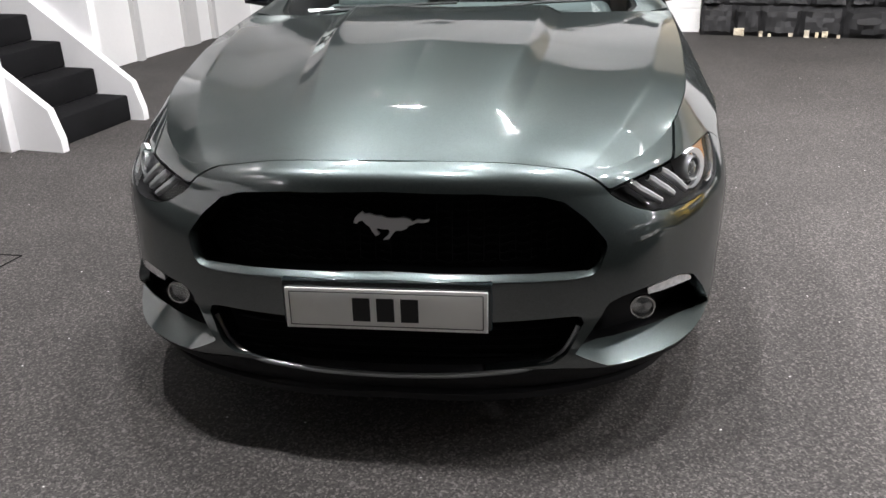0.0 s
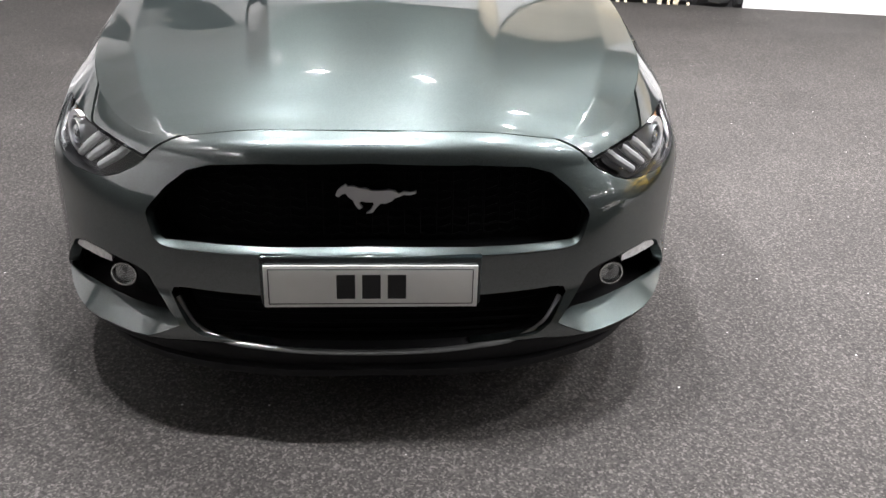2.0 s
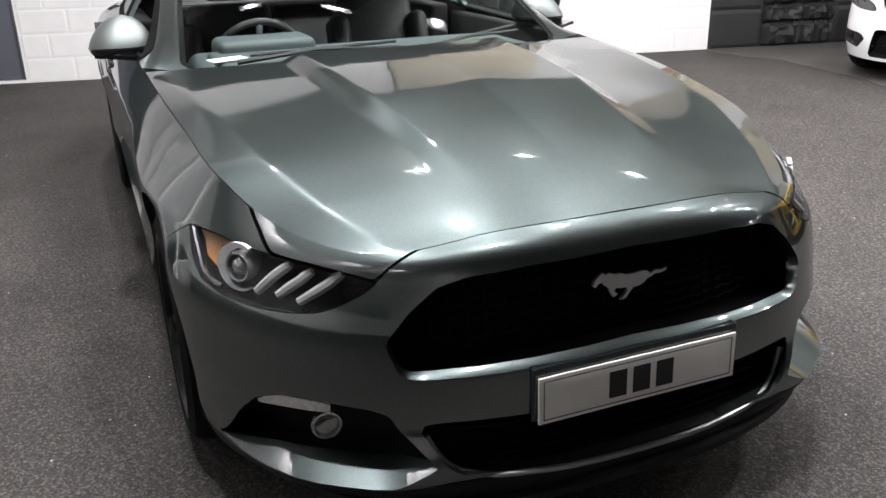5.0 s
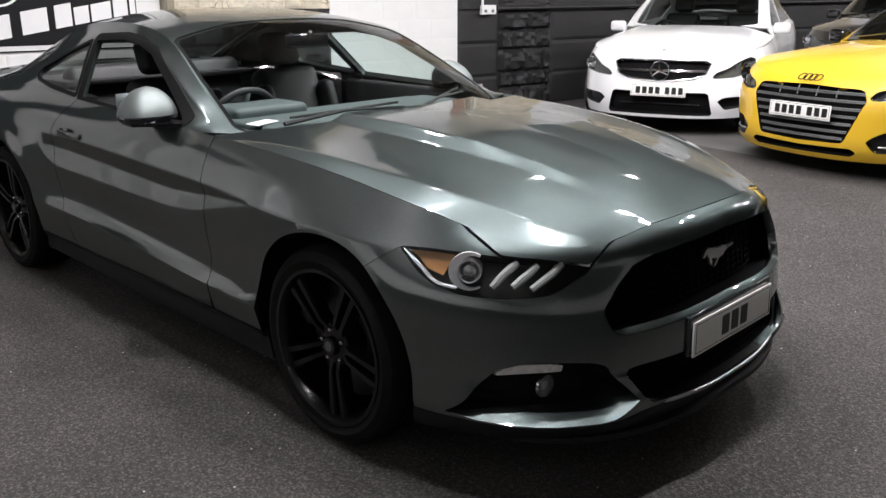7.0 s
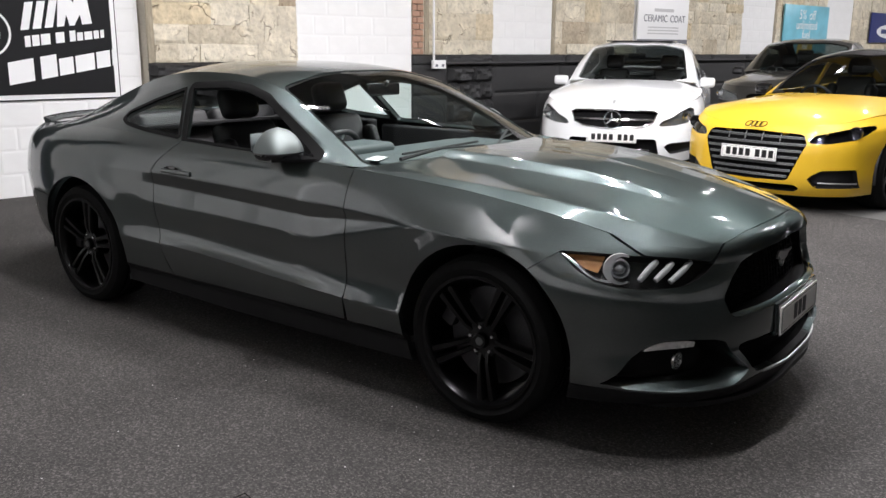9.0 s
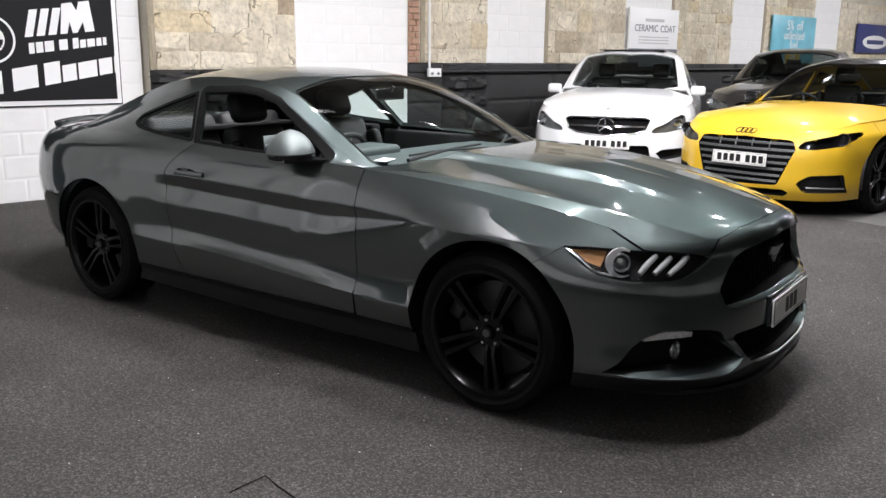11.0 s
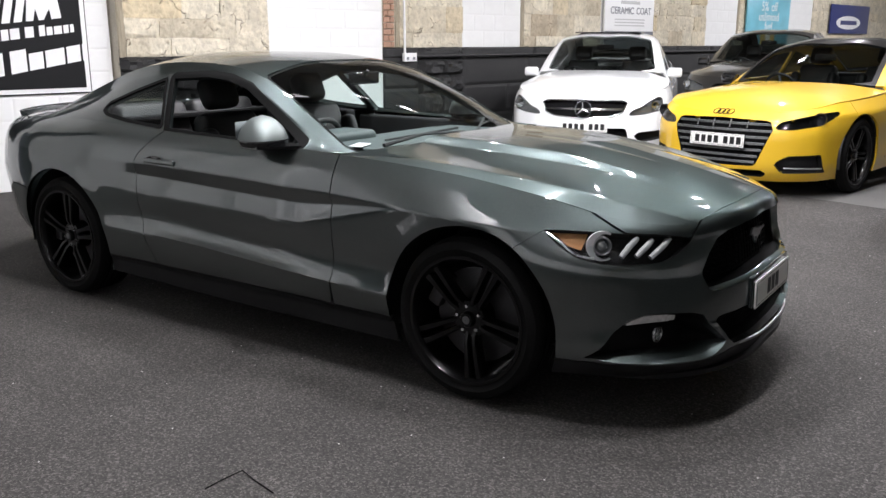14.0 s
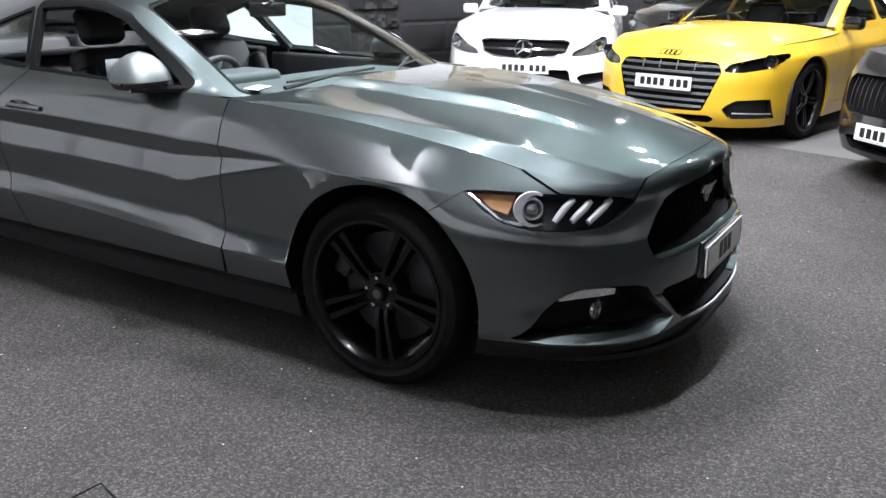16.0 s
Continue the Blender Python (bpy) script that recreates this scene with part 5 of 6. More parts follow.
# cabin
part("dashboard", cushion((-1.28, -.66, .70), (-.62, .66, .925), 0.05), DASH, coupe, "grey-green soft dashboard")
part("instrument_hood", cushion((-1.25, -.56, .88), (-1.02, -.18, .985), 0.03), DASH, coupe)
part("dash_top", cushion((-1.10, -.60, .90), (-.70, .60, .945), 0.02), DASH, coupe)
part("cabin_floor", box(bmesh.new(), (-2.75, -.72, .26), (-.60, .72, .30)), LINING, coupe, "", None)
part("firewall", box(bmesh.new(), (-.66, -.70, .26), (-.60, .70, .90)), LINING, coupe, "", None)
part("console", cushion((-2.0, -.11, .30), (-1.2, .11, .60), 0.03), BLACK_PLASTIC, coupe)
part("parcel_shelf", box(bmesh.new(), (-3.12, -.60, .96), (-2.62, .60, .99), 0.01), LINING, coupe)
for y in (-.36, .36):
    car_seat(coupe, -1.53, y, .36, LEATHER, "black leather bucket seat")
part("rear_bench", cushion((-2.62, -.55, .42), (-2.2, .55, .58), .05), LEATHER, coupe, "black rear bench")
for y in (-.28, .28):
    part("rear_backrest", cushion((-.10, -.26, 0), (.05, .26, .58), .05, pose(-2.55, y, .52, 0, -22, 0)), LEATHER, coupe)
for sd in (-1, 1):
    part("door_card", cushion((-1.98, .80 if sd > 0 else -.845, .36), (-.78, .845 if sd > 0 else -.80, .955), .02), LINING, coupe, "dark door lining")
    part("quarter_card", cushion((-2.75, .70 if sd > 0 else -.80, .36), (-2.0, .80 if sd > 0 else -.70, .985), .02), LINING, coupe)
steering_wheel(coupe, -1.30, -.36, .87)
part("rear_view_mirror", cushion((-1.27, -.12, 1.20), (-1.245, .12, 1.265), .012), GLOSS_BLACK, coupe, "black rear-view mirror")
put_part("mirror_stalk", tube([(-1.26, 0, 1.24), (-1.23, 0, 1.275)], .010, 8), BLACK_PLASTIC, coupe)
roofliner = pushed(cut(top_skin, lambda P: np.minimum(-1.42 - P[:, 0], P[:, 0] + 2.42)), -0.02)
put_part("headlining", both_sides((roofliner[0], [tuple(reversed(f)) for f in roofliner[1]])), LINING, coupe)

part("dash_card", box(bmesh.new(), (-0.03, -0.07, 0), (0.03, 0.07, 0.003), 0.0, pose(-.82, -.565, .951, 0, 3, 20)), BOARD_WHITE, coupe, "small white card on the dash", None)

# ---- the other parked cars ----
# Clear glass whose dark tint stands in for the shade inside the cabins.
SCREEN = glass_pane("dim_cabin_glass", (0.62, 0.68, 0.66), 0.6)
FLANK_X = (0.0, 0.02, 0.10, 0.26, 0.50)          # how far each station lies behind the nose
FLANK_Y = (0.0, 0.34, 0.64, 0.85, 0.955)         # and its share of the half width


def plain_flank(W, base, tail, rows):
    """Design lines of a car body. rows: nose x, width share, height at the nose, wing, door, rear wing, tail."""
    out = []
    for nx, share, z0, z1, z2, z3, z4 in rows:
        w = W * share
        pts = []
        for k, (dx, fy) in enumerate(zip(FLANK_X, FLANK_Y)):
            pts.append((nx - dx * min(1.0, nx / 0.8), w * fy, z0 + (z1 - z0) * (k / 4) ** 1.6))
        pts += [(0.0, w, z1 + (z2 - z1) * 0.15), (-0.7, w * 0.995, z2 * 0.6 + z1 * 0.4), (-base * 0.68, w * 0.995, z2), (-base, w, z3), (-base - 0.42, w * 0.96, z3 * 0.5 + z4 * 0.5), (-base - tail * 0.85, w * 0.72, z4), (-base - tail, 0.0, z4)]
        out.append(np.array(pts, float))
    return out


def parked_car(name, m, label, group, W, base, tail, rows, creases, roof, rail, drip, hood_mid, hood_back, paint, grille, lamps, intakes, mouth, door, glass, quarter, wheel_r, rim_r, spokes, plate_at, seat_mat, mirror_mat, roof_mat=None, lamp_mat=None, arch=0.03, plate_y=0.0):
    car = thing(name, m, label, "car", group)
    lines = plain_flank(W, base, tail, rows)
    keys = [8, 9, 9, 12, 14, 20, 30, 22, 14, 8, 8]
    skin = facing_out(grid_mesh(loft(lines, keys, [5] * (len(rows) - 1), creases)))
    R = wheel_r + arch
    a0, a1 = disc(0.0, wheel_r, R), disc(-base, wheel_r, R)
    fg, fm, fl = shape(grille, "yz"), shape(mouth, "yz"), shape(lamps, "yz")
    fi = [shape(o, "yz") for o in intakes]
    nose = lambda P: P[:, 0] - 0.12
    front = cut(skin, nose)
    panel("front_bumper", front, paint, car, outside(a0), outside(fg), outside(fm), outside(fl), *[outside(f) for f in fi], sides="across", rim=0.03, gap=0.001)
    fd = shape(door, "xz")
    rest = cut(skin, lambda P: 0.115 - P[:, 0])
    panel("wing", rest, paint, car, outside(a0), outside(a1), outside(fd))
    panel("door", rest, paint, car, fd)
    sh = lines[-1]
    hood = coons(hood_mid, sh[2:7], sh[0:3], hood_back, 40, 26)
    put_part("bonnet", rimmed(both_sides(facing_out(grid_mesh(hood), (0, 0, 0))), 0.015), paint, car)
    n = len(roof)
    mid = [((r[0] * 0.75 + q[0] * 0.25), q[1] * 0.52, r[2] * 0.78 + q[2] * 0.22 + 0.012) for r, q in zip(roof, rail)]
    belt = []
    for p in rail:
        x = min(p[0] - 0.03, -0.55)
        L = spline(sh, 0, keys)
        L = L[int(np.argmax(L[:, 0] < 0.2)):][::-1]
        belt.append((x, float(np.interp(x, L[:, 0], L[:, 1])), float(np.interp(x, L[:, 0], L[:, 2]))))
    top = facing_out(grid_mesh(loft([np.array(roof), np.array(mid), np.array(rail)], [12] * (n - 1), [8, 8])), (-1.5, 0, 0))
    side = facing_out(grid_mesh(loft([np.array(rail), np.array(drip), np.array(belt)], [12] * (n - 1), [5, 12], creases=(1,))), (-1.5, 0, 0.5))
    x0, x1, x2 = roof[0][0], roof[2][0], rail[2][0]
    ws = shape([(x0 + 0.1, -0.1), (x0 + 0.05, .3), (rail[0][0] - 0.02, rail[0][1] - 0.045), (x2 - 0.01, rail[2][1] - 0.045), (x1 - 0.02, 0.0), (x1 - 0.02, -0.1)], "xy")
    b0, b1 = roof[-3][0], roof[-1][0]
    rs = shape([(b0, -0.1), (b0, .46), (b1 + 0.06, .50), (b1 + .03, -0.1)], "xy")
    panel("roof", top, roof_mat or paint, car, outside(ws), outside(rs), sides="across", gap=0.0)
    gs, gq = shape(glass, "xz"), shape(quarter, "xz")
    panel("window_surround", side, paint, car, outside(gs), outside(gq), gap=0.0)
    for nm, vf, mt in (("windscreen", both_sides(cut(top, ws)), SCREEN), ("rear_screen", both_sides(cut(top, rs)), SCREEN)):
        put_part(nm, pushed(vf, -0.003), mt, car, "clear screen tinted dark for its dim cabin").visible_shadow = False
    for sd in (-1, 1):
        for f, nm in ((gs, "door_glass"), (gq, "rear_glass")):
            vf = cut(side, f)
            if vf[1]:
                put_part(nm, pushed(vf if sd > 0 else mirrored(vf), -0.003), TINTED, car, "tinted side window").visible_shadow = False
    tl = [tuple(sh[-4]), tuple(sh[-3]), tuple(sh[-2])]
    deck = coons([roof[-1], (sh[-1][0], 0, sh[-1][2] + 0.01)], [belt[-1], tuple(sh[-2])], [roof[-1], rail[-1], belt[-1]], [(sh[-1][0], 0, sh[-1][2] + 0.01), tuple(sh[-2])], 10, 14)
    put_part("boot_lid", both_sides(facing_out(grid_mesh(deck), (-base, 0, 0))), paint, car)
    # openings in the nose
    for nm, f, d in (("grille", fg, 0.05), ("lower_grille", fm, 0.07)):
        vf = cut(front, f)
        if vf[1]:
            put_part(nm, both_sides(recess(vf, d)), GRILLE_BLACK, car, "black grille")
    for f in fi:
        vf = cut(front, f)
        for sd in (-1, 1):
            put_part("side_intake", recess(vf if sd > 0 else mirrored(vf), 0.06), BLACK_PLASTIC, car, "black bumper intake")
    for sd in (-1, 1):
        vf = cut(front, fl)
        vf = vf if sd > 0 else mirrored(vf)
        hl = put_part("headlamp", recess(vf, 0.05), lamp_mat or GLOSS_BLACK, car, "headlamp behind a clear cover")
        put_part("lens", pushed(vf, -0.002), LENS, hl).visible_shadow = False
        P = np.array(vf[0])
        c = Vector(P.mean(axis=0)) + Vector((-0.02, 0.05 * sd, 0.01))
        mm = Matrix.Translation(c) @ pose(0, 0, 0, 0, 0, 90 + 12 * sd)
        put_part("reflector", moved(lathe([(0.001, 0.02), (0.030, 0.015), (0.045, -0.005), (0.052, -0.008), (0.055, 0.02)], 28), mm), CHROME if lamp_mat else GLOSS_BLACK, hl)
        put_part("reflector_small", moved(lathe([(0.001, 0.02), (0.024, 0.010), (0.034, -0.008), (0.038, 0.02)], 24), Matrix.Translation(c + Vector((0.04, -0.12 * sd, -0.02))) @ pose(0, 0, 0, 0, 0, 90 + 12 * sd)), CHROME if lamp_mat else GLOSS_BLACK, hl)
    # mirrors
    for sd in (-1, 1):
        mx, my, mz = rail[0][0] - 0.16, sh[6][1] + 0.07, sh[6][2] + 0.085
        bm = cushion((mx - 0.06, my - 0.10, mz - 0.055), (mx + 0.05, my + 0.075, mz + 0.06), 0.035)
        if sd < 0:
            bmesh.ops.scale(bm, vec=(1, -1, 1), verts=bm.verts)
            bmesh.ops.reverse_faces(bm, faces=bm.faces)
        mr = part("door_mirror", bm, mirror_mat, car, "rounded door mirror")
        put_part("mirror_foot", tube([(mx + 0.03, (sh[6][1] - 0.06) * sd, sh[6][2] + 0.02), (mx, (my - 0.06) * sd, mz - 0.03)], 0.02, 8), BLACK_PLASTIC, mr)
    # wheels and their wells
    wh = wheel(wheel_r, 0.235, rim_r, spokes, RIM_BLACK, twin=0.010)
    tagged(wh, "black alloy wheel")
    wh.parent = car
    track = W - 0.135
    wh.matrix_basis = pose(0, -track, wheel_r)
    for x, y, t in ((0, track, 180), (-base, -track, 0), (-base, track, 180)):
        copy_thing(wh, pose(x, y, wheel_r, 0, 0, t) @ pose(0, 0, 0, 0, 25, 0))
    for cx in (0.0, -base):
        for sd in (-1, 1):
            V = []
            for k in range(17):
                g = math.pi * (-0.08 + 1.16 * k / 16)
                for y, r in ((W - 0.03, R + 0.004), (W - 0.36, R + 0.01), (W - 0.36, 0.1)):
                    V.append((cx + r * math.cos(g), y * sd, wheel_r + r * math.sin(g)))
            F = [(k * 3 + j, k * 3 + 3 + j, k * 3 + 4 + j, k * 3 + 1 + j) for k in range(16) for j in range(2)]
            put_part("wheel_arch_liner", (V, F), BLACK_PLASTIC, car, "", 40)
    part("underbody", box(bmesh.new(), (-base - tail * 0.8, -W + 0.25, rows[0][4] - 0.01), (0.55, W - 0.25, rows[0][4] + 0.04)), BLACK_PLASTIC, car, "", None)
    # cabin
    zc = sh[7][2]
    part("dashboard", cushion((roof[0][0] - 0.62, -W + 0.22, zc - 0.30), (roof[0][0] - 0.12, W - 0.22, zc - 0.01), 0.04), DASH, car)
    part("cabin_floor", box(bmesh.new(), (-base + 0.1, -W + 0.2, 0.28), (-0.55, W - 0.2, 0.32)), LINING, car, "", None)
    for y in (-0.36, 0.36):
        car_seat(car, -base * 0.56, y, 0.38, seat_mat, "dark front seat")
    part("rear_bench", cushion((-base * 0.92, -0.58, 0.42), (-base * 0.80, 0.58, 0.98), 0.06), seat_mat, car, "dark rear bench")
    steering_wheel(car, -base * 0.56 + 0.40, -0.36, zc - 0.06)
    xr = roof[1][0] * 0.4 + roof[2][0] * 0.6
    part("rear_view_mirror", cushion((xr - 0.07, -0.11, roof[2][2] - 0.16), (xr - 0.045, 0.11, roof[2][2] - 0.095), 0.012), GLOSS_BLACK, car)
    px, pz = plate_at
    number_plate(car, (px, plate_y, pz), 3.0, bars=tuple((-0.19 + 0.062 * k + (0.03 if k > 3 else 0), 0.042) for k in range(7)))
    return car, front


def place(x, y, turn):
    return pose(x, y, floor_z(x, y), 0, 0, turn)


def on_front(front, y, z, d=0.0):
    P = np.array(front[0])
    i = int(np.argmin((P[:, 1] - abs(y)) ** 2 + (P[:, 2] - z) ** 2))
    return (float(P[i, 0]) - d, y, z)


# white saloon
W_ROWS = [(.80, .97, .17, .19, .20, .22, .28), (.83, .99, .30, .30, .30, .34, .38), (.82, 1.0, .47, .48, .50, .52, .52), (.80, 1.0, .58, .60, .64, .66, .66), (.76, .985, .68, .70, .78, .80, .82), (.70, .93, .755, .80, .90, .95, .98)]
saloon, front = parked_car(
    "saloon_car", place(-2.49, 5.58, -71.5), "white four-door saloon with a chrome-edged black grille", "row of parked cars", .895, 2.765, 1.05, W_ROWS, (3,),
    [(-.60, 0, .975), (-1.02, 0, 1.22), (-1.36, 0, 1.375), (-1.9, 0, 1.435), (-2.5, 0, 1.40), (-2.95, 0, 1.22), (-3.25, 0, 1.06)],
    [(-.78, .70, .955), (-1.10, .655, 1.17), (-1.42, .60, 1.325), (-1.9, .575, 1.385), (-2.5, .565, 1.345), (-2.92, .58, 1.18), (-3.2, .62, 1.03)],
    [(-.82, .76, .955), (-1.13, .715, 1.13), (-1.45, .66, 1.275), (-1.9, .64, 1.325), (-2.5, .635, 1.28), (-2.92, .66, 1.12), (-3.2, .70, 1.01)],
    [(.70, 0, .77), (.45, 0, .865), (.0, 0, .945), (-.35, 0, .975), (-.55, 0, .98)], [(-.55, 0, .98), (-.60, .30, .975), (-.66, .55, .96), (-.70, .828, .88)],
    WHITE_PAINT, [(-.5, .708), (0, .708), (.41, .702), (.45, .682), (.415, .588), (.31, .545), (0, .515), (-.5, .515)],
    [(.465, .545), (.50, .600), (.60, .640), (.69, .705), (.76, .738), (.80, .722), (.815, .645), (.775, .588), (.64, .558)],
    [[(.53, .345), (.60, .375), (.84, .39), (.85, .30), (.60, .26)]], [(-.5, .415), (0, .415), (.43, .415), (.455, .40), (.495, .215), (.475, .20), (-.5, .20)],
    [(-.62, 1.2), (-.62, .80), (-.60, .30), (-1.5, .30), (-1.66, .55), (-1.66, 1.2)],
    [(-.95, .97), (-1.18, 1.13), (-1.5, 1.27), (-1.68, 1.30), (-1.68, .975)], [(-1.74, .975), (-1.74, 1.30), (-2.4, 1.275), (-2.75, 1.15), (-2.72, 1.0)],
    .325, .235, 5, (.845, .43), LEATHER, WHITE_PAINT, lamp_mat=LAMP_SMOKE)
edge = [(0, .708), (.25, .706), (.41, .702), (.45, .682), (.415, .588), (.31, .545), (.15, .525), (0, .517)]
pts = [on_front(front, y, z, -0.006) for y, z in edge]
surround = put_part("grille_surround", joined(tube(pts, .008, 6), tube([(x, -y, z) for x, y, z in pts], .008, 6)), CHROME, saloon, "chrome grille surround")
for z0 in (.616, .604):
    put_part("grille_bar", tube([(on_front(front, y, .61)[0] - 0.02, y, z0) for y in np.linspace(-.41, .41, 17)], .006, 6), CHROME, saloon, "chrome grille bar")
put_part("mouth_slat", tube([(.77, y, .30) for y in np.linspace(-.38, .38, 9)], .006, 6), GLOSS_BLACK, saloon)
mm = Matrix.Translation((.822, 0, .610)) @ pose(0, 0, 0, 0, -6, 90)
put_part("round_badge", moved(lathe([(.078, .0), (.082, -.012), (.092, -.012), (.096, .0)], 40, closed=True), mm), CHROME, saloon, "large chrome ring badge")
for k in range(3):
    g = math.pi / 2 + k * 2 * math.pi / 3
    put_part("badge_spoke", moved(tube([(0, -.008, 0), (.082 * math.cos(g), -.006, .082 * math.sin(g))], [.016, .003], 6), mm), CHROME, saloon)
put_part("bonnet_badge", moved(lathe([(.001, .004), (.022, .003), (.026, 0)], 20, "z"), pose(.66, 0, .80, 0, 20, 0)), BRUSHED, saloon)
part("roof_window", cushion((-2.3, -.42, 1.425), (-1.5, .42, 1.437), .004), GLOSS_BLACK, saloon, "black glass roof panel")

# yellow coupe
Y_ROWS = [(.80, .97, .13, .16, .18, .20, .28), (.845, .985, .20, .26, .27, .33, .38), (.855, .99, .40, .42, .44, .50, .52), (.84, 1.0, .55, .58, .62, .66, .66), (.80, .99, .655, .70, .755, .79, .80), (.755, .90, .70, .80, .885, .94, .93)]
yellow, front = parked_car(
    "yellow_coupe", place(-.35, 4.84, -102.7), "bright yellow two-door coupe with a wide hexagonal grille", "row of parked cars", .916, 2.505, .82, Y_ROWS, (4,),
    [(-.50, 0, .925), (-.92, 0, 1.15), (-1.24, 0, 1.285), (-1.7, 0, 1.35), (-2.2, 0, 1.30), (-2.7, 0, 1.12), (-3.0, 0, .98)],
    [(-.70, .70, .91), (-1.0, .655, 1.10), (-1.30, .60, 1.235), (-1.7, .58, 1.30), (-2.2, .565, 1.25), (-2.68, .58, 1.08), (-2.95, .62, .96)],
    [(-.74, .76, .91), (-1.04, .715, 1.06), (-1.33, .66, 1.185), (-1.7, .64, 1.24), (-2.2, .635, 1.19), (-2.68, .66, 1.04), (-2.95, .70, .95)],
    [(.755, 0, .715), (.50, 0, .815), (.05, 0, .90), (-.28, 0, .93), (-.46, 0, .935)], [(-.46, 0, .935), (-.51, .30, .93), (-.58, .55, .915), (-.70, .82, .865)],
    YELLOW, [(-.5, .665), (0, .665), (.40, .655), (.44, .64), (.47, .575), (.36, .285), (.34, .265), (0, .255), (-.5, .255)],
    [(.475, .585), (.51, .645), (.66, .69), (.78, .728), (.835, .738), (.84, .69), (.78, .622), (.62, .585)],
    [[(.50, .30), (.60, .365), (.80, .38), (.815, .225), (.56, .215)]], [(-.5, .222), (0, .222), (.40, .232), (.45, .205), (.40, .172), (-.5, .168)],
    [(-.55, 1.2), (-.55, .80), (-.53, .28), (-1.62, .28), (-1.78, .55), (-1.78, 1.2)],
    [(-.86, .93), (-1.08, 1.06), (-1.36, 1.18), (-1.75, 1.22), (-1.75, .95)], [(-1.81, .95), (-1.81, 1.215), (-2.2, 1.165), (-2.5, 1.05), (-2.4, .99)],
    .335, .255, 5, (.872, .475), LEATHER, GLOSS_BLACK, roof_mat=BLACK_PAINT)
for k, z in enumerate((.615, .56, .505, .45, .395, .34, .29)):
    w = .47 - abs(z - .575) * (.45 if z < .575 else .35)
    for dz in (.0, .012):
        put_part("grille_bar", tube([(on_front(front, y, z)[0] - 0.012, y, z + dz) for y in np.linspace(-w, w, 15)], .0055, 6), BRUSHED_DARK, yellow, "grey satin grille bar")
for y in (-.24, -.08, .08, .24):
    put_part("grille_upright", tube([(on_front(front, y, z)[0] - 0.02, y, z) for z in (.585, .62, .655)], .004, 5), BRUSHED, yellow)
for sd in (-1, 1):
    put_part("intake_slat", tube([tuple(Vector(on_front(front, y, .26, .02)) * 1) if sd > 0 else (on_front(front, y, .26, .02)[0], -y, .26) for y in (.57, .65, .73, .80)], .007, 6), BRUSHED, yellow)
for k in range(4):
    y = -.066 + k * .044
    ring = [(.735 - .12 * (zz - .73) * 0, y + .030 * math.cos(g), .716 + .025 * math.sin(g) * .8) for g in np.linspace(0, 2 * math.pi, 20, endpoint=False) for zz in (0,)]
    ring = [(.775 - 1.6 * (c[2] - .716) + .004, c[1], c[2]) for c in ring]
    put_part("ring_badge", tube(ring, .0045, 6, True), GLOSS_BLACK, yellow, "black ring badge")

# dark hatchback behind, and the black car at the end of the row
D_ROWS = [(.78, .97, .18, .20, .21, .23, .30), (.82, .99, .32, .32, .32, .36, .40), (.81, 1.0, .50, .51, .52, .54, .55), (.79, 1.0, .62, .64, .68, .70, .72), (.74, .985, .74, .76, .84, .88, .90), (.66, .93, .84, .88, .97, 1.02, 1.04)]
DARK = dict(
    W=.89, base=2.62, tail=.80, rows=D_ROWS, creases=(3,),
    roof=[(-.50, 0, 1.04), (-.92, 0, 1.27), (-1.25, 0, 1.43), (-1.8, 0, 1.50), (-2.5, 0, 1.47), (-2.95, 0, 1.30), (-3.2, 0, 1.10)],
    rail=[(-.68, .70, 1.02), (-1.0, .655, 1.22), (-1.30, .61, 1.375), (-1.8, .59, 1.445), (-2.5, .58, 1.41), (-2.93, .59, 1.25), (-3.15, .62, 1.08)],
    drip=[(-.72, .76, 1.02), (-1.03, .715, 1.18), (-1.33, .67, 1.32), (-1.8, .65, 1.38), (-2.5, .645, 1.34), (-2.93, .66, 1.19), (-3.15, .70, 1.06)],
    hood_mid=[(.66, 0, .86), (.40, 0, .94), (0, 0, 1.0), (-.3, 0, 1.03), (-.46, 0, 1.04)], hood_back=[(-.46, 0, 1.04), (-.50, .30, 1.035), (-.58, .55, 1.02), (-.70, .824, .93)],
    grille=[(-.5, .76), (0, .76), (.30, .755), (.36, .72), (.33, .66), (-.5, .65)], lamps=[(.45, .64), (.50, .74), (.74, .80), (.86, .81), (.87, .72), (.78, .66)],
    intakes=[[(.56, .30), (.62, .50), (.80, .52), (.84, .40), (.80, .30)]], mouth=[(-.5, .45), (0, .45), (.42, .45), (.46, .40), (.40, .26), (-.5, .26)],
    door=[(-.62, 1.3), (-.62, .80), (-.60, .30), (-1.5, .30), (-1.66, .55), (-1.66, 1.3)], glass=[(-.88, 1.02), (-1.10, 1.19), (-1.38, 1.32), (-1.62, 1.36), (-1.62, 1.03)], quarter=[(-1.68, 1.03), (-1.68, 1.36), (-2.4, 1.33), (-2.72, 1.2), (-2.7, 1.06)],
    wheel_r=.32, rim_r=.225, spokes=5, plate_at=(.828, .56), seat_mat=LEATHER, lamp_mat=BRUSHED_DARK)
parked_car("dark_hatchback", place(-1.68, 9.10, -86), "dark grey hatchback parked behind the others", "row of parked cars", paint=GREY_PAINT, mirror_mat=BLACK_PAINT, **DARK)
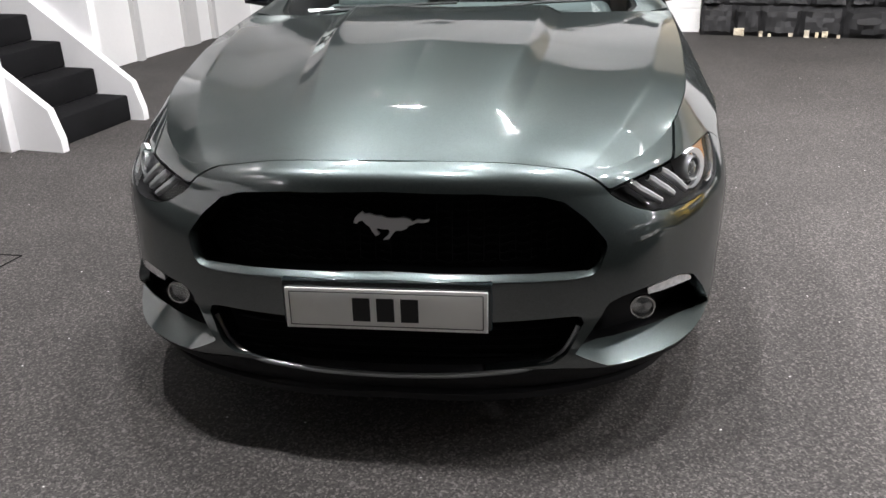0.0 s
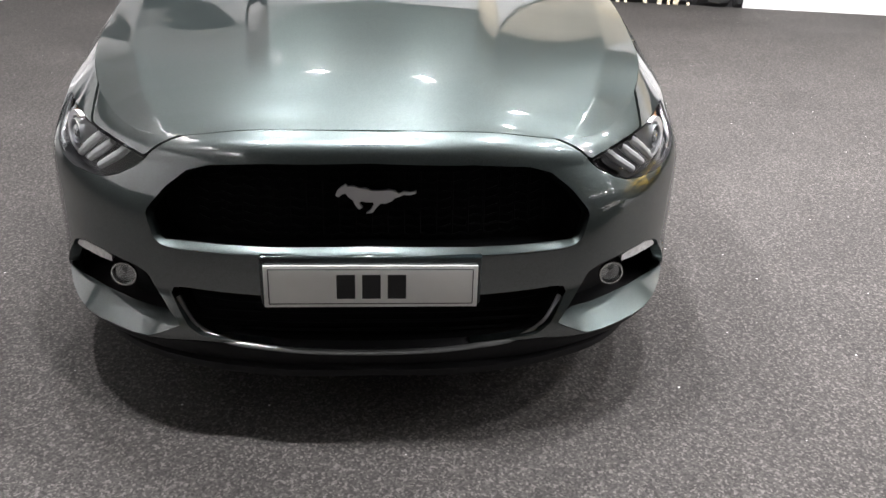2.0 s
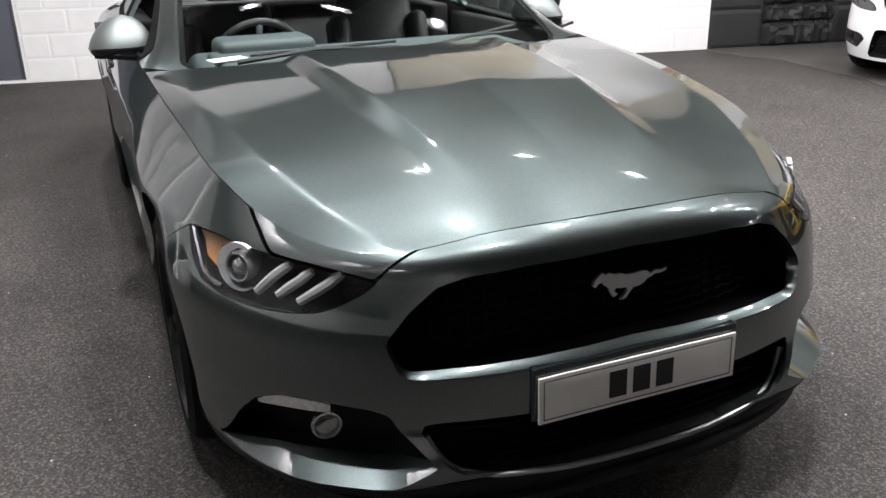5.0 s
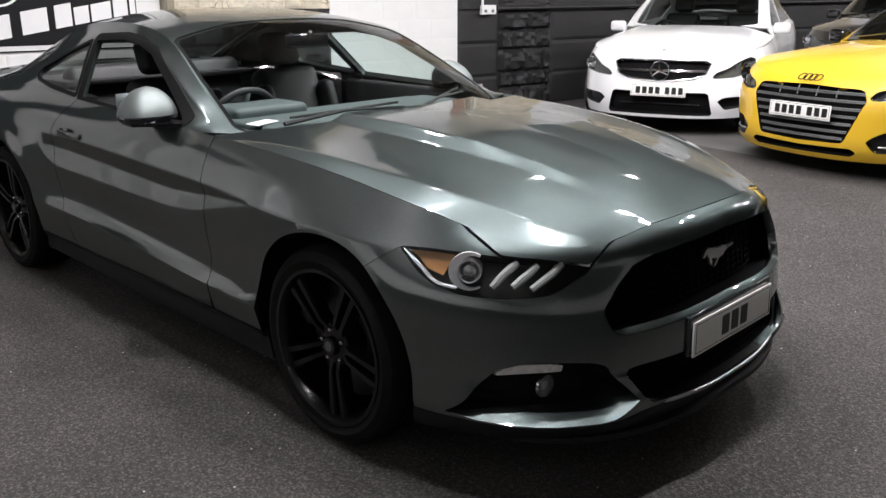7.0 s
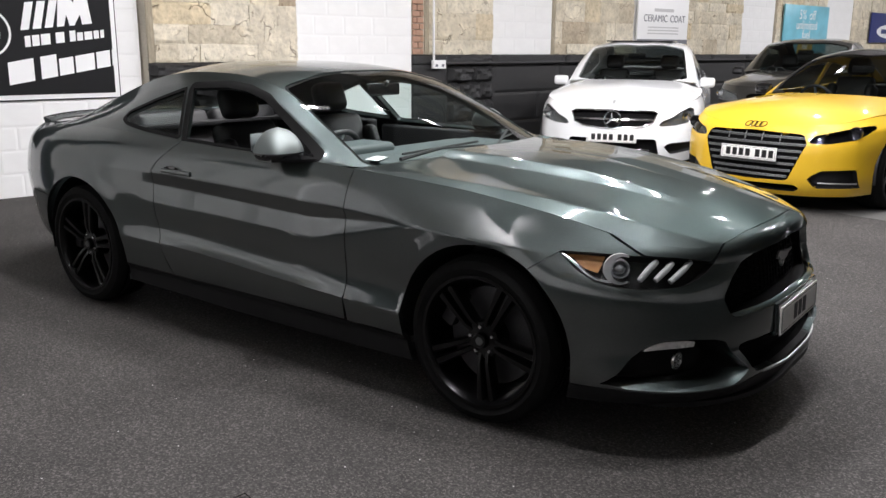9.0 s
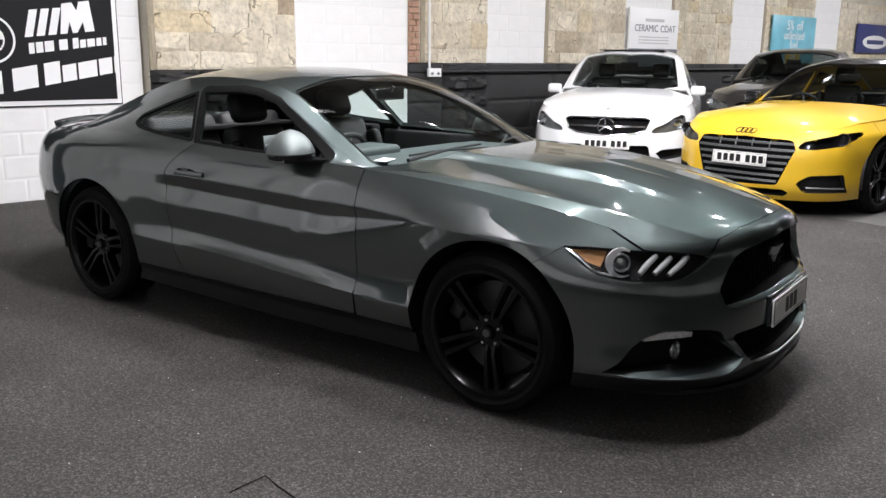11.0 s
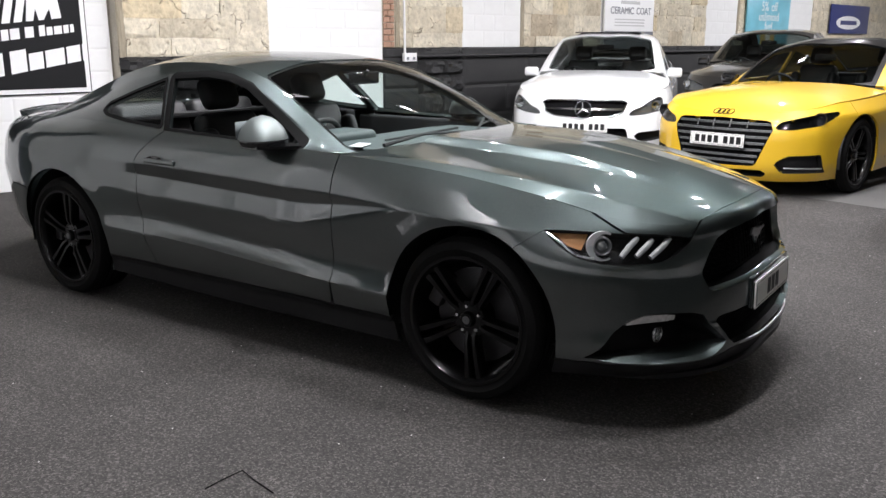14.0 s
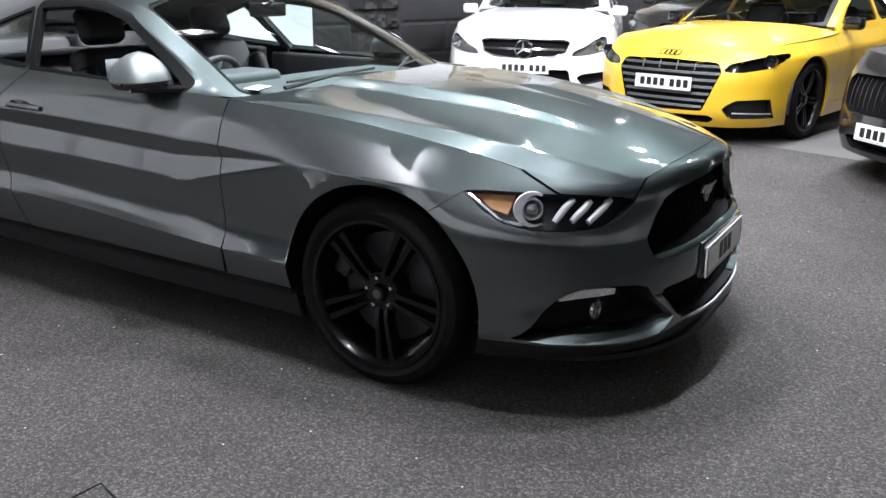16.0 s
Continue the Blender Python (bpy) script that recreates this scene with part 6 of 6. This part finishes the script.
black, front = parked_car("black_car", place(1.82, 3.58, -135), "glossy black car at the end of the row", "row of parked cars", paint=BLACK_PAINT, mirror_mat=BLACK_PAINT, **{**DARK, "plate_at": (.835, .352), "grille": [(-.5, .72), (0, .72), (.50, .71), (.56, .67), (.52, .50), (.44, .46), (-.5, .46)], "mouth": [(-.5, .31), (0, .31), (.40, .31), (.44, .29), (.38, .22), (-.5, .22)], "lamps": [(.60, .70), (.62, .77), (.74, .82), (.86, .83), (.87, .75), (.78, .70)]})
for y in np.linspace(-.48, .48, 17):
    put_part("grille_bar", tube([(on_front(front, y, z)[0] - 0.018, y, z) for z in (.49, .56, .63, .69)], .0045, 6), GLOSS_BLACK, black, "upright grille bar")

# ---- on the walls ----
def wall_board(name, s0, s1, z0, z1, u, thick, mat, label, category, group=""):
    m = site_pose((s0 + s1) / 2, u, (z0 + z1) / 2)
    t = thing(name, m, label, category, group)
    w, h = (s1 - s0) / 2, (z1 - z0) / 2
    part("board", box(bmesh.new(), (-w, -thick, -h), (w, 0, h), 0.003), mat, t)
    return t, w, h, thick


def strip(parent, name, x0, x1, z0, z1, y, mat, lean=0.0):
    """A thin raised bar on a board, in the board's own metres."""
    V = [(x0 - lean * 0, -y, z0), (x1, -y, z0), (x1 + lean, -y, z1), (x0 + lean, -y, z1)]
    V += [(a, b + 0.0035, c) for a, b, c in V]
    F = [(0, 1, 2, 3), (7, 6, 5, 4), (0, 4, 5, 1), (1, 5, 6, 2), (2, 6, 7, 3), (3, 7, 4, 0)]
    return put_part(name, (V, F), mat, parent, "", None)


def lettering(parent, text, x, z, size, y, mat, name="lettering"):
    cu = bpy.data.curves.new(name, "FONT")
    cu.body, cu.size, cu.align_x, cu.extrude = text, size, "CENTER", 0.0015
    ob = new(name, cu)
    deps = bpy.context.evaluated_depsgraph_get()
    me = bpy.data.meshes.new_from_object(ob.evaluated_get(deps))
    bpy.data.objects.remove(ob)
    me.materials.append(mat)
    me.transform(pose(x, -y, z, 90, 0, 0))
    o = new(name, me)
    o.parent = parent
    return o


INK_WHITE = simple("white_print", (0.85, 0.85, 0.85), 0.4)
INK_BLACK = simple("black_print", (0.008, 0.008, 0.009), 0.6, spec=0.2, grain=0.1, scale=20)
INK_GREY = simple("grey_print", (0.16, 0.17, 0.19), 0.4)
INK_PALE = simple("pale_grey_print", (0.5, 0.5, 0.5), 0.4)
SKY_PRINT = simple("sky_blue_print", (0.20, 0.55, 0.68), 0.35, grain=0.25, scale=3, var=0.25)
YELLOW_PRINT = simple("yellow_print", (0.75, 0.48, 0.08), 0.35)
NAVY_PRINT = simple("navy_print", (0.03, 0.04, 0.16), 0.35)

sign, w, h, th = wall_board("dealer_sign", -2.97, -0.27, 0.93, 2.55, -0.20, 0.03, INK_WHITE, "large black sign with white logo shapes and a white border", "sign")
part("black_panel", box(bmesh.new(), (-w + 0.045, -0.034, -h + 0.045), (w - 0.045, -0.028, h - 0.045)), INK_BLACK, sign)
part("outline", box(bmesh.new(), (-w - 0.012, -0.02, -h - 0.012), (w + 0.012, -0.002, h + 0.012)), INK_BLACK, sign)
Y1 = 0.0375
ring = lathe([(0.205, -0.037), (0.225, -0.037), (0.225, -0.034), (0.205, -0.034)], 48, closed=True)
cx, cz = 0.14, -0.19
put_part("roundel", moved(ring, pose(cx, 0, cz)), INK_WHITE, sign, "white ring of a round logo", 30)
put_part("roundel_core", moved(lathe([(0.115, -0.037), (0.13, -0.037), (0.13, -0.034), (0.115, -0.034)], 48, closed=True), pose(cx, 0, cz)), INK_WHITE, sign, "", 30)
for a0 in (0, math.pi):
    pts = [(0, 0)] + [(0.115 * math.cos(a0 + g), 0.115 * math.sin(a0 + g)) for g in np.linspace(0, math.pi / 2, 10)]
    put_part("roundel_quarter", moved(prism(pts, 0.003), pose(cx, -0.034, cz, 90, 0, 0)), INK_WHITE, sign, "", None)


def slanted_row(name, x, z, slope, height, widths, gap, lean=0.0, small=0):
    """Letter-sized bars in a row that climbs to the right; a width below zero is a gap."""
    for k, ww in enumerate(widths):
        if ww > 0:
            tall = height * (0.76 if small and k >= small else 1.0)
            V = [(x, z), (x + ww, z + slope * ww), (x + ww + lean, z + slope * ww + tall), (x + lean, z + tall)]
            put_part(name, ([(p, -Y1, q) for p, q in V] + [(p, -Y1 + 0.0035, q) for p, q in V], [(0, 1, 2, 3), (7, 6, 5, 4), (0, 4, 5, 1), (1, 5, 6, 2), (2, 6, 7, 3), (3, 7, 4, 0)]), INK_WHITE, sign, "", None)
        step = abs(ww) + gap
        x, z = x + step, z + slope * step


slanted_row("stripe", 0.45, -0.165, 0.11, 0.255, (0.075, 0.075, 0.075), 0.035, 0.06)
notched = [(0.735, -0.128), (0.80, -0.121), (0.83, -0.01), (0.855, -0.115), (0.90, -0.110), (0.96, -0.005), (0.975, -0.102), (1.07, -0.09), (1.03, 0.20), (0.93, 0.185), (0.905, 0.10), (0.86, 0.175), (0.765, 0.16)]
put_part("logo_block", moved(prism(notched, 0.0035), pose(0.05, -0.034, 0, 90, 0, 0)), INK_WHITE, sign, "white notched logo block", None)
slanted_row("word_bar", 0.48, -0.32, 0.13, 0.10, (0.05, 0.065, 0.085, -0.02, 0.08, -0.02, 0.055, 0.055, 0.075, 0.05, 0.035), 0.016, 0.0, 7)
slanted_row("word_bar", -0.37, -0.79, 0.175, 0.21, (0.13, 0.17, 0.24, -0.05, 0.23, -0.02, 0.15, 0.135, 0.185, 0.135, 0.05), 0.022, 0.0, 7)
for x0, x1 in ((-.05, .10), (.14, .35), (.39, .57), (.61, .75)):
    strip(sign, "word_bar", x0, x1, 0.27, 0.42, Y1, INK_WHITE)

poster, w, h, th = wall_board("ceramic_poster", 8.30, 9.78, 1.30, 2.27, 0.0, 0.03, BOARD_WHITE, "white poster with grey lettering and a dark foot", "poster", "posters on the stone wall")
strip(poster, "foot_band", -w, w, -h, -h + 0.30, 0.0335, INK_GREY)
strip(poster, "brand_bar", -0.28, 0.28, 0.265, 0.315, 0.0335, INK_PALE)
lettering(poster, "CERAMIC", -0.24, 0.10, 0.165, 0.034, INK_GREY)
lettering(poster, "COAT", 0.41, 0.10, 0.165, 0.034, INK_GREY)
for k in range(3):
    strip(poster, "text_line", -0.45, 0.45, 0.0 - k * 0.05, 0.018 - k * 0.05, 0.0335, INK_PALE)
poster2, w, h, th = wall_board("fuel_poster", 13.28, 15.25, 1.38, 2.34, 0.0, 0.03, SKY_PRINT, "sky-blue poster with white lettering and a yellow panel", "poster", "posters on the stone wall")
lettering(poster2, "5%", -0.21, 0.20, 0.27, 0.034, INK_WHITE)
lettering(poster2, "off", 0.22, 0.20, 0.27, 0.034, INK_WHITE)
lettering(poster2, "unlimited", 0, 0.0, 0.25, 0.034, INK_WHITE)
lettering(poster2, "fuel", 0, -0.19, 0.25, 0.034, INK_WHITE)
strip(poster2, "yellow_panel", -0.33, 0.33, -h, -0.24, 0.0335, YELLOW_PRINT)
strip(poster2, "pump_shape", -0.12, 0.10, -0.40, -0.29, 0.0375, INK_WHITE)
poster3, w, h, th = wall_board("navy_sign", 17.5, 19.9, 1.62, 2.30, 0.0, 0.03, NAVY_PRINT, "navy-blue sign with a white oval logo", "sign")
oval = [(0.75 * math.cos(g), 0.16 * math.sin(g)) for g in np.linspace(0, 2 * math.pi, 40, endpoint=False)]
put_part("oval_logo", moved(prism(oval, 0.004), pose(-0.1, -0.03, -0.08, 90, 0, 0)), INK_WHITE, poster3, "", None)
strip(poster3, "logo_bar", -0.6, 0.4, -0.13, -0.03, 0.038, NAVY_PRINT)

# double socket with its pipe, and the black pipe along the dado
m = site_pose(3.93, 0.0, 1.225)
sock = thing("wall_socket", m, "white double socket fed by a white pipe", "socket")
part("plate", box(bmesh.new(), (-0.11, -0.05, -0.055), (0.11, 0, 0.055), 0.006), BOARD_WHITE, sock)
for k in (-0.055, 0.055):
    part("switch", box(bmesh.new(), (k - 0.012, -0.056, 0.015), (k + 0.012, -0.05, 0.035), 0.002), BOARD_WHITE, sock)
    part("outlet", box(bmesh.new(), (k - 0.022, -0.0515, -0.032), (k + 0.022, -0.0495, 0.002)), INK_GREY, sock)
put_part("feed_pipe", tube([(-0.09, -0.03, 0.05), (-0.10, -0.03, 1.2), (-0.10, -0.03, 2.6)], 0.016, 10), BOARD_WHITE, sock, "white plastic pipe")
tagged(put_part("cable_pipe", tube([site(4.05, 0.03, 1.235), site(10, 0.03, 1.25), site(21.5, 0.03, 1.27)], 0.018, 8), SOOT_BLACK, None), "black pipe clipped along the wall", "pipe")

# ---- stairs by the side wall ----
stairs = thing("staircase", site_pose(-3.58, 4.48, 0.0), "charcoal-carpeted stairs between white stringers", "stairs")
RISE, GOING = 0.175, 0.235
for k in range(8):
    x1 = -k * GOING
    bm = bmesh.new()
    box(bm, (x1 - GOING - 0.03, -0.37, k * RISE), (x1, 0.37, (k + 1) * RISE), 0.018)
    part("carpeted_step", bm, CARPET, stairs)
for y0, y1, nm in ((-0.425, -0.372, "stringer"), (0.372, 0.425, "stringer")):
    out = [(0.10, 0.0), (0.10, 0.08), (0.045, 0.26)] + [(-8 * GOING, 0.26 + 8 * RISE), (-8 * GOING - 0.2, 8 * RISE), (-8 * GOING - 0.2, 0.0)]
    V, F = prism(out, y1 - y0)
    put_part(nm, ([(a, y0 + c, b) for a, b, c in V], F), BOARD_WHITE, stairs, "white-painted stringer", None)
part("newel_post", box(bmesh.new(), (-0.32, -0.50, 0.0), (-0.22, -0.425, 1.9), 0.008), BOARD_WHITE, stairs, "white post")
part("side_panel", box(bmesh.new(), (-1.9, -0.47, 0.0), (-0.32, -0.43, 0.62), 0.006), BOARD_WHITE, stairs, "white side panel")
part("back_panel", box(bmesh.new(), (-1.9, 0.43, 0.0), (-0.25, 0.50, 2.6), 0.006), BOARD_WHITE, stairs, "white boarding behind the stairs")

# pilasters and skirting on the side wall, the dark doorway
for k, (u, ww) in enumerate(((2.15, 0.07), (1.30, 0.22), (0.88, 0.06), (-0.1, 0.10), (2.75, 0.10))):
    V, F = wall_frame(-4.95, -4.90, u - ww / 2, u + ww / 2, 0.0, 3.0)
    tagged(put_part("pilaster", (V, F), GREY_WHITE, None, "", None), "pale grey upright batten on the white wall", "pilaster", "battens on the side wall", "structure")
DOOR_GREY = simple("blue_grey_door_paint", (0.105, 0.112, 0.135), 0.45, grain=0.06, scale=30, var=0.15)
doorleaf = thing("store_door", site_pose(-3.85, -0.25, 0.0), "closed blue-grey store door beside the sign wall", "door")
part("leaf", box(bmesh.new(), (-0.335, -0.02, 0.03), (0.335, 0.025, 2.03), 0.004), DOOR_GREY, doorleaf)
part("threshold", box(bmesh.new(), (-0.345, -0.05, 0.0), (0.345, 0.02, 0.026), 0.004), BOARD_WHITE, doorleaf, "white threshold strip")
for x in (-0.345, 0.345):
    part("jamb", box(bmesh.new(), (x - 0.012, -0.045, 0.03), (x + 0.008, 0.03, 2.05), 0.002), DOOR_GREY, doorleaf)
put_part("door_knob", moved(lathe([(0.001, -0.05), (0.022, -0.045), (0.028, -0.03), (0.012, -0.01), (0.012, 0.0)], 20), pose(0.26, -0.02, 1.0)), CHROME, doorleaf)

# ---- masonry, block by block ----
rng = random.Random(4)


def block_mesh(name, mat, rough, seed, worn=0.0):
    """A unit block, its face towards -y uneven and its arrises rounded."""
    r = random.Random(seed)
    xs, zs = (-0.5, -0.44, 0.0, 0.44, 0.5), (-0.5, -0.40, 0.40, 0.5)
    V, F = [], []
    for z in zs:
        for x in xs:
            edge = abs(x) == 0.5 or abs(z) == 0.5
            jog = worn * r.uniform(-1, 1) if edge else 0.0
            V.append((x * (1 + jog), (0.0 if edge else -0.6) + (r.uniform(-rough, rough) if not edge else 0), z * (1 + (worn * 1.6 * r.uniform(-1, 1) if edge else 0))))
    n = len(xs)
    for j in range(3):
        for i in range(4):
            a = j * n + i
            F.append((a, a + 1, a + n + 1, a + n))
    o = len(V)
    V += [(-0.5, 0.4, -0.5), (0.5, 0.4, -0.5), (0.5, 0.4, 0.5), (-0.5, 0.4, 0.5)]
    F += [(0, 5, 10, 15, o + 3, o), (4, o + 1, o + 2, 19, 14, 9), (15, 16, 17, 18, 19, o + 2, o + 3), (0, o, o + 1, 4, 3, 2, 1)]
    return mesh_of(name, V, F, mat, 30)


def ashlar_mesh(name, mat, seed):
    """A worn sandstone block, one unit long and high: some arrises flush with their neighbours, some eaten away, pits in its face."""
    r = random.Random(seed)
    nx, nz = 9, 7
    eaten = [r.random() < .42 for _ in range(4)]
    pits = [(r.uniform(-.45, .45), r.uniform(-.45, .45), r.uniform(.05, .13), r.uniform(.1, .7)) for _ in range(7)]
    V = []
    for j in range(nz):
        for i in range(nx):
            x, z = i / (nx - 1) - .5, j / (nz - 1) - .5
            sides = [.5 + x, .5 - x, (.5 + z) * .7, (.5 - z) * .7]
            worn = min([1.0] + [d / .075 + r.uniform(0, .25) for d, e in zip(sides, eaten) if e])
            y = -.62 * worn + sum(h * math.exp(-((x - a) ** 2 + (z - b) ** 2) / w**2) for a, b, w, h in pits) * .8 + r.uniform(-.12, .12)
            on = min(sides) < 1e-6
            jog = .012 if on else .03
            V.append((x + r.uniform(-jog, jog), min(y, .15), z + r.uniform(-jog, jog) * 1.6))
    F = [(j * nx + i, j * nx + i + 1, (j + 1) * nx + i + 1, (j + 1) * nx + i) for j in range(nz - 1) for i in range(nx - 1)]
    ring = [i for i in range(nx)] + [j * nx + nx - 1 for j in range(1, nz)] + [(nz - 1) * nx + i for i in range(nx - 2, -1, -1)] + [j * nx for j in range(nz - 2, 0, -1)]
    o = len(V)
    V += [(V[k][0], .4, V[k][2]) for k in ring]
    n = len(ring)
    F += [(ring[(k + 1) % n], ring[k], o + k, o + (k + 1) % n) for k in range(n)]
    return mesh_of(name, V, F, mat, 32)


stone_meshes = [ashlar_mesh("stone", STONE, 300 + k) for k in range(14)]
quoin_meshes = [ashlar_mesh("quoin", QUOIN, 340 + k) for k in range(4)]


def rubble_mesh(seed):
    """A rough quarry-faced stone, one unit long and high: a lumpy, chipped face with a ragged outline."""
    r = random.Random(seed)
    nx, nz = 9, 7
    knocks = [(r.uniform(-.5, .5), r.uniform(-.5, .5), r.uniform(.10, .28), r.uniform(-.55, .75)) for _ in range(9)]
    V = []
    for j in range(nz):
        for i in range(nx):
            x, z = i / (nx - 1) - .5, j / (nz - 1) - .5
            rim = min(.5 - abs(x), (.5 - abs(z)) * 1.2)
            y = -.55 * min(1.0, rim / .09) + sum(h * -.5 * math.exp(-((x - a) ** 2 + (z - b) ** 2) / w**2) for a, b, w, h in knocks) * min(1.0, rim / .12) + r.uniform(-.13, .13)
            jog = .05 if rim < .01 else .03
            V.append((x + r.uniform(-jog, jog) * .8, min(y, .1) if rim > .01 else .1, z + r.uniform(-jog, jog)))
    F = [(j * nx + i, j * nx + i + 1, (j + 1) * nx + i + 1, (j + 1) * nx + i) for j in range(nz - 1) for i in range(nx - 1)]
    return mesh_of("stone", V, F, SOOT_BLACK, 28)


soot_meshes = [rubble_mesh(20 + k) for k in range(9)]
white_meshes = [block_mesh("block", WALL_WHITE, 0.04, 40 + k) for k in range(3)]
brick_meshes = [block_mesh("brick", BRICK, 0.15, 50 + k) for k in range(3)]
soot_smooth = [block_mesh("block", SOOT_BLACK, 0.06, 60 + k) for k in range(2)]


def courses(parent, name, meshes, s0, s1, z0, z1, high, lo, hi, depth, u, joint, shuffle=0.0, vary=0.25):
    """Blocks laid in courses over a stretch of wall."""
    z, k = z0, 0
    while z < z1 - 0.04:
        hgt = min(high * rng.uniform(1 - shuffle, 1 + shuffle), z1 - z)
        if z1 - z - hgt < 0.06:
            hgt = z1 - z
        s = s0
        while s < s1 - 0.01:
            wd = rng.uniform(lo, hi)
            if s == s0 and k % 2:
                wd *= 0.55
            if s1 - s - wd < lo * 0.45:
                wd = s1 - s
            ob = new(name, rng.choice(meshes))
            d = depth * rng.uniform(1 - vary, 1 + vary)
            ob.matrix_world = site_pose(s + wd / 2, u, z + hgt / 2) @ Matrix.Diagonal((wd - joint, d, hgt - joint, 1))
            ob.parent = parent
            s += wd
        z += hgt
        k += 1


for a, b in PIERS[:5]:
    foot = DADO if a else 1.27
    courses(stone_wall, "stone", stone_meshes, a + .075, b, foot, 2.75, 0.25, 0.20, 0.72, 0.022, -0.048, 0.001, 0.42, 0.3)
    courses(stone_wall, "quoin", quoin_meshes, a, a + .075, foot, 2.75, 0.36, 0.2, 0.2, 0.016, -0.048, 0.001, 0.35, 0.2)
courses(stone_wall, "stone", stone_meshes, 16.6, 22.0, DADO, 2.75, 0.26, 0.5, 1.0, 0.020, -0.048, 0.005, 0.25, 0.5)
courses(stone_wall, "brick", brick_meshes, 3.52, 3.71, DADO, 2.75, 0.0785, 0.095, 0.19, 0.014, -0.03, 0.008)
for a, b, top in ((0.0, 1.79, 1.27), (4.15, 5.0, DADO)):
    courses(stone_wall, "stone", soot_meshes, a, b, 0.0, top - 0.15, 0.21, 0.16, 0.46, 0.095, -0.040, 0.0, 0.40, 0.4)
    courses(stone_wall, "stone", soot_meshes, a, b, top - 0.15, top, 0.15, 0.4, 0.9, 0.075, -0.040, 0.0, 0.0)
for a, b in ((3.52, 4.15), (5.0, 8.28), (8.28, 12.0), (12.0, 22.0)):
    courses(stone_wall, "block", soot_smooth, a, b, 0.0, 1.22, 0.41, 0.9, 1.8, 0.02, -0.045, 0.004, 0.0, 0.08)
    courses(stone_wall, "block", soot_smooth, a, b, 1.22, DADO, 0.13, 0.9, 1.8, 0.055, -0.045, 0.006, 0.0, 0.12)
for a, b in BAYS:
    courses(stone_wall, "block", white_meshes, a, b, DADO, 2.75, 0.225, 0.43, 0.45, 0.004, -0.0505, 0.0015, 0.0, 0.05)
courses(stone_wall, "block", white_meshes, 1.79, 3.52, 0.0, 2.75, 0.225, 0.43, 0.45, 0.004, -0.0505, 0.0015, 0.0, 0.05)
courses(sign_wall, "block", white_meshes, -3.48, -0.03, 0.0, 2.9, 0.225, 0.43, 0.45, 0.004, -0.198, 0.0015, 0.0, 0.05)
# bare stone flecks where the black paint has come off at the foot of the wall
for k, (x, w, h) in enumerate(((0.36, .095, .075), (0.56, .035, .05), (0.64, .03, .03), (0.83, .04, .04), (0.97, .045, .07), (1.06, .03, .05), (1.13, .05, .06), (1.25, .03, .03))):
    ob = new("stone", stone_meshes[k])
    ob.matrix_world = site_pose(x, 0.026, h / 2 + 0.006) @ Matrix.Diagonal((w, 0.02, h, 1))
    ob.parent = stone_wall

# a thin bent cord lying on the tarmac
cord = thing("cord", pose(-.288, -1.852, 0.0), "thin black bent cord lying on the tarmac", "cord")
put_part("strand", tube([(-.012, -.150, .003), (-.008, -.075, .005), (0, 0, .006), (.075, -.020, .004), (.19, -.043, .003)], .002, 6), SEAL, cord)
